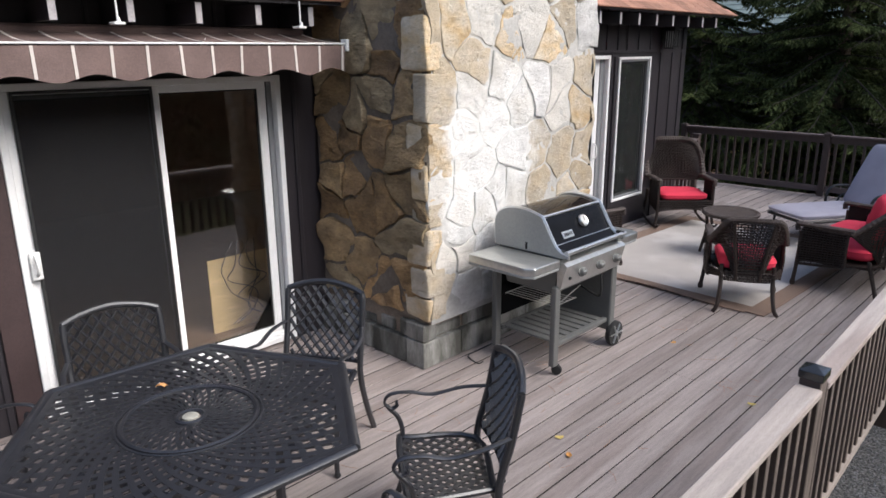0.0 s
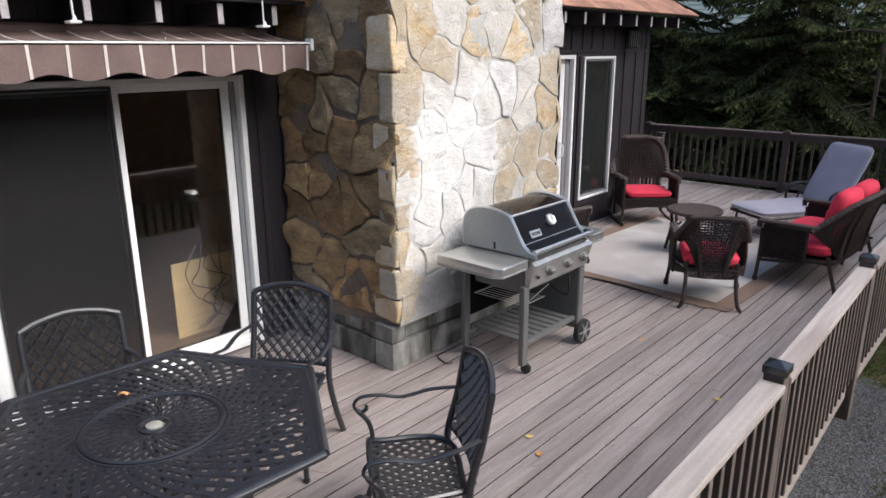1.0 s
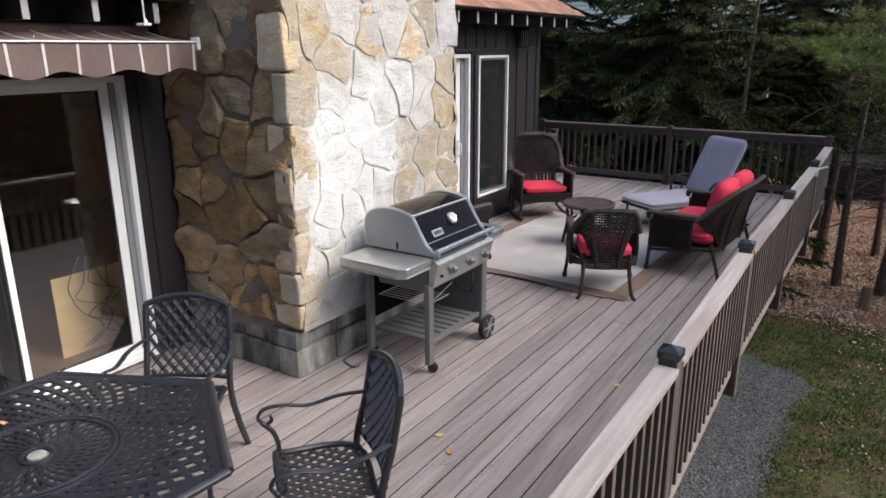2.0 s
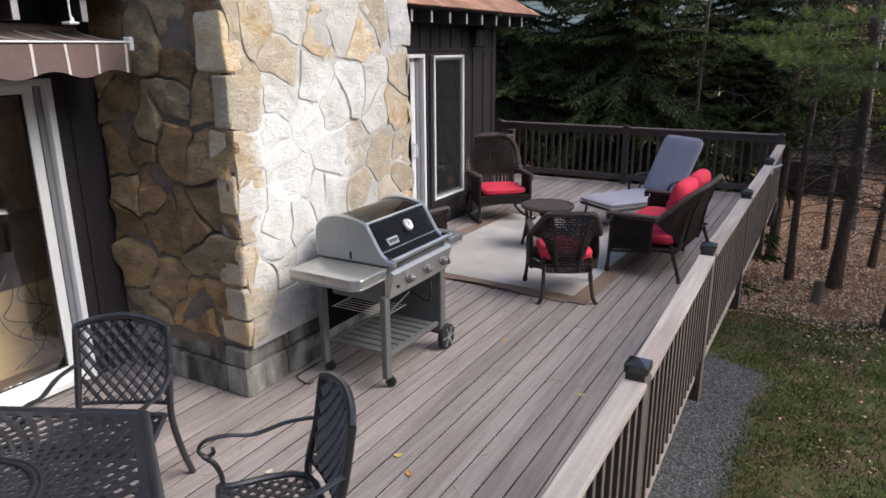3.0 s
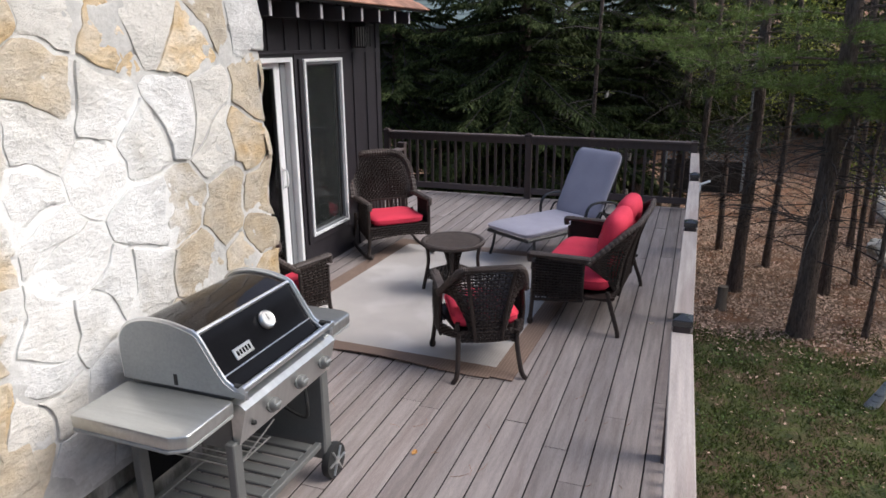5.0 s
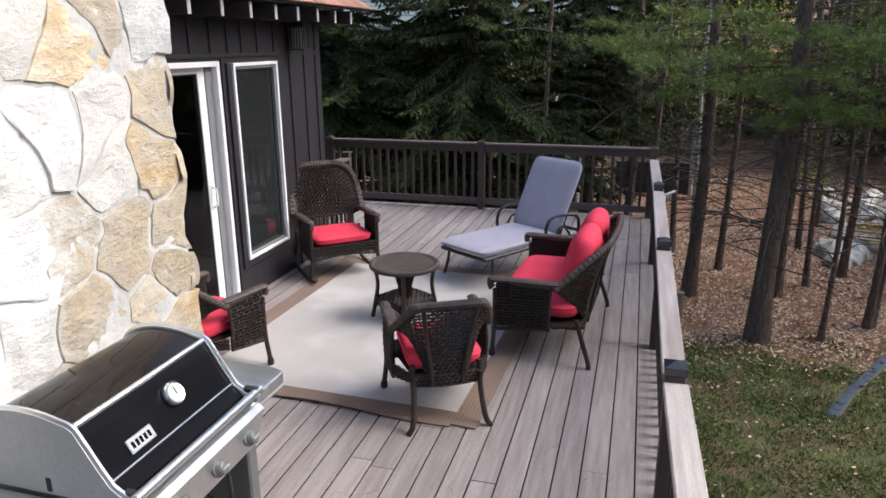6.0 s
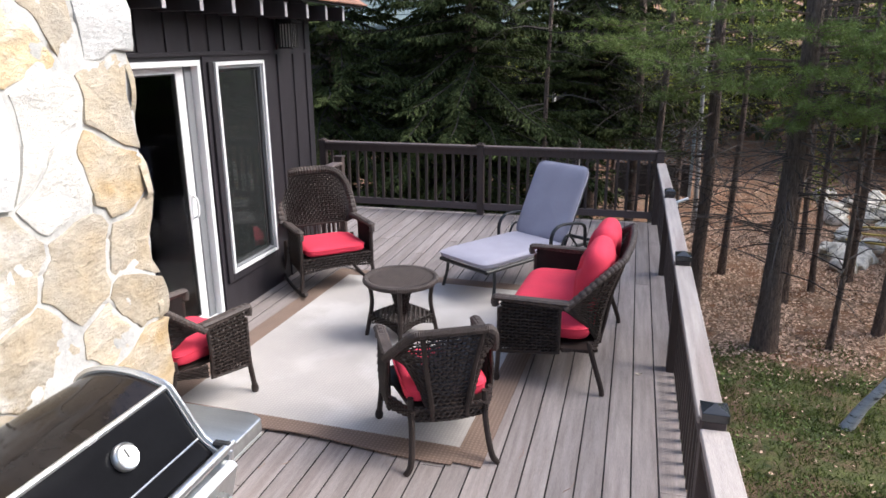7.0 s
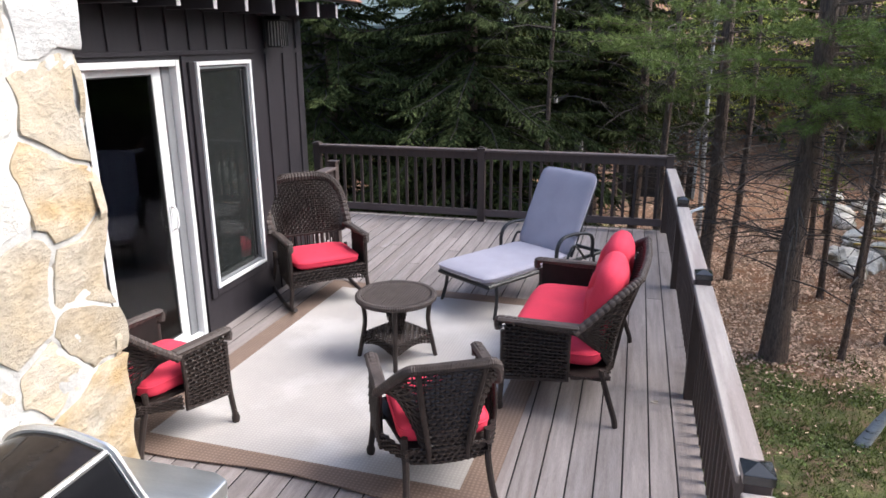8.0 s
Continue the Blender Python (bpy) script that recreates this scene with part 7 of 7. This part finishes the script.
for sg in (-1, 1):
    for k in range(-14, 15):
        c = clip_line(Vector((-3 + k * 0.17, -3 * sg)), Vector((3 + k * 0.17, 3 * sg)), [Vector(p) for p in ((-1.25, 1.1), (1.3, 1.1), (1.3, 2.3), (-1.25, 2.3))])
        if c:
            lat.tube([(c[0].x, 0.01 * sg, c[0].y), (c[1].x, 0.01 * sg, c[1].y)], 0.022, 4, flat=0.4)
part("lattice", lat, "lattice", fence)
for x in (-1.28, 1.33):
    part("post", Geo().box(x - 0.05, x + 0.05, -0.05, 0.05, -0.2, 2.4, 0.005), "lattice", fence)
part("skirt_board", Geo().box(-1.23, 1.28, -0.02, 0.02, -0.1, 1.1, 0.004), "far_wall", fence)
rng = random.Random(9)
for k in range(44):
    y = rng.uniform(20.3, 30)
    x = 3.7 + (y - 20.3) * 0.2 + rng.uniform(0, 1) ** 1.5 * 4.2
    s = rng.uniform(0.16, 0.45)
    g = Geo()
    o = rng.uniform(0, 50)

    def boulder(u, v, s=s, o=o):
        a, b = 2 * math.pi * u, math.pi * (v - 0.5)
        d = Vector((math.cos(a) * math.cos(b), math.sin(a) * math.cos(b), 0.7 * math.sin(b)))
        return d * s * (1 + 0.35 * noise.noise(d * 1.6 + Vector((o, 0, 0))))

    g.sheet(boulder, 12, 7, closed_u=True)
    solid("boulder", g, "rock", "pale grey boulder in a loose pile", "rock", m=pose(x, y, ground_z(x, y) + s * 0.35, rng.uniform(0, 40), 0, rng.uniform(0, 360)), group="boulders beyond the trees")
for k in range(3):
    solid("plank", Geo().box(-1.3, 1.3, -0.07, 0.07, 0, 0.04, 0.004), "yellow_board", "yellow plank lying by the boulders", "plank", m=pose(5.3 + 0.4 * k, 21.6 + 0.5 * k, ground_z(5.3, 21.6) + 0.35 + 0.1 * k, 0, 8, 120 + 12 * k), group="planks")

# ---- grass and fallen leaves ----
rng = random.Random(21)
grass = Leaves()


def gravel_edge(y):
    """Where the crushed stone beside the deck ends, across the lawn."""
    if y > 12.7:
        return -9.0
    return -0.57 + 0.26 * math.exp(-(((y - 11.6) / 0.7) ** 2)) - 0.9 * max(0.0, y - 11.75) ** 1.3 + 0.12 * noise.noise(Vector((y * 1.7, 3.3, 0.4)))


for _ in range(130000):
    x, y = rng.uniform(-2.2, 6.0), rng.uniform(6.0, 16.6)
    edge = 15.2 - 1.5 * noise.noise(Vector((x * 0.8, y * 0.8, 1))) + rng.uniform(-0.4, 0.4)
    if noise.noise(Vector((x * 1.6, y * 1.6, 5))) < rng.uniform(-0.9, 0.3) or x < gravel_edge(y) + rng.uniform(-0.12, 0.1) or y > edge:
        continue
    d = (UP + unit(rng) * 0.9).normalized()
    grass.blade(Vector((x, y, ground_z(x, y) - 0.005)), d, d.cross(unit(rng)).normalized(), rng.uniform(0.035, 0.11), rng.uniform(0.004, 0.011))
tagged(new("grass", grass.mesh("grass", "grass")), "short uneven lawn grass", "grass", kind="stuff")
pebble = Geo()
for _ in range(13000):
    x, y = rng.uniform(-1.6, 0.5), rng.uniform(5.5, 12.6)
    if x > gravel_edge(y) + rng.uniform(-0.1, 0.12):
        continue
    r = rng.uniform(0.008, 0.018)
    m = pose(x, y, ground_z(x, y) + r * 0.35, rng.uniform(-40, 40), rng.uniform(-40, 40), rng.uniform(0, 360))
    pebble.add([(r * 1.3, 0, 0), (-r * 1.2, 0.2 * r, 0), (0.1 * r, r, 0), (0, -r, 0.1 * r), (0.2 * r, 0.1 * r, 0.75 * r), (0, 0, -0.7 * r)], [(0, 2, 4), (2, 1, 4), (1, 3, 4), (3, 0, 4), (2, 0, 5), (1, 2, 5), (3, 1, 5), (0, 3, 5)], m)
M["pebble"] = material("grey_crushed_stone", (0.2, 0.2, 0.205), 0.9, noise_scale=3, spread=0.3, bump=0, vary=0.6, island=True)
pebble_mesh = bpy.data.meshes.new("gravel")
pebble_mesh.from_pydata(pebble.v, [], pebble.f)
pebble_mesh.materials.append(M["pebble"])
tagged(new("gravel", pebble_mesh), "loose grey crushed stone along the deck", "gravel", kind="stuff")
litter = Leaves()
for k in range(85000):
    x, y = (rng.uniform(-2, 8), rng.uniform(14.0, 24)) if k % 3 else (rng.uniform(-4, 11), rng.uniform(8.0, 34))
    if y < 14.8 and (rng.random() > 0.22 or x < -0.3):
        continue
    if noise.noise(Vector((x * 0.9, y * 0.9, 6.1))) < rng.uniform(-0.5, 0.25) and rng.random() < 0.7:
        continue
    d = (unit(rng) + UP * 0.15)
    d.z *= 0.35
    d.normalize()
    litter.leaf(Vector((x, y, ground_z(x, y) + 0.02)), d, (UP.cross(d) + unit(rng) * 0.4).normalized(), rng.uniform(0.045, 0.095), rng.uniform(0.014, 0.03))
for _ in range(700):
    x, y = rng.uniform(-0.5, 6.0), rng.uniform(6.5, 15.2)
    if noise.noise(Vector((x * 0.8, y * 0.8, 2.1))) < rng.uniform(-0.6, 0.6):
        continue
    d = unit(rng)
    d.z *= 0.3
    d.normalize()
    litter.leaf(Vector((x, y, ground_z(x, y) + rng.uniform(0.02, 0.07))), d, (UP.cross(d) + unit(rng) * 0.3).normalized(), rng.uniform(0.025, 0.055), rng.uniform(0.008, 0.016))
tagged(new("leaf_litter", litter.mesh("leaf_litter", "dead_leaf")), "brown fallen leaves under the trees", "leaves", kind="stuff")
clover = Leaves()
for _ in range(15000):
    x, y = rng.uniform(-0.2, 6.0), rng.uniform(6.5, 15.2)
    if noise.noise(Vector((x * 1.1, y * 1.1, 8))) < rng.uniform(-0.2, 0.5):
        continue
    d = unit(rng)
    d.z = abs(d.z) * 0.4
    if x > gravel_edge(y):
        clover.leaf(Vector((x, y, ground_z(x, y) + rng.uniform(0.01, 0.06))), d.normalized(), (UP.cross(d) + unit(rng) * 0.5).normalized(), rng.uniform(0.025, 0.06), rng.uniform(0.01, 0.022))
M["weed"] = material("green_weed_leaves", (0.12, 0.17, 0.04), 0.7, noise_scale=0.7, spread=0.4, fine=5, bump=0, vary=0.5, island=True)
tagged(new("weeds", clover.mesh("weeds", "weed")), "small green weed leaves in the lawn", "weeds", kind="stuff")

# ---- deck boards, cut to lengths ----


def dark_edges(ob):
    """Puts the shade of the gaps into the colour of the board flanks."""
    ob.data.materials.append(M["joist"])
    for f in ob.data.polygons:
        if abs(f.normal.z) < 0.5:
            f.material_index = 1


rng = random.Random(11)
PITCH = 0.1433
for k in range(26):
    x1 = -0.577 - PITCH * k
    x0 = x1 - PITCH + 0.008
    if x1 < -4.24:
        continue
    x0 = max(x0, -4.238)
    y = -2.0 - rng.uniform(0.0, 2.0)
    while y < 12.1:
        n = rng.choice((3.66, 4.27, 4.88))
        a, b = max(y, -2.0), min(y + n, 12.1)
        if b - a > 0.05:
            board = part("board", Geo().box(x0, x1, a + 0.0015, b - 0.0015, -0.03, rng.uniform(-0.0015, 0.001), 0.002), "deck", floor)
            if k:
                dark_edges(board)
        y += n
for k in range(8):
    x1 = -4.24 - PITCH * k
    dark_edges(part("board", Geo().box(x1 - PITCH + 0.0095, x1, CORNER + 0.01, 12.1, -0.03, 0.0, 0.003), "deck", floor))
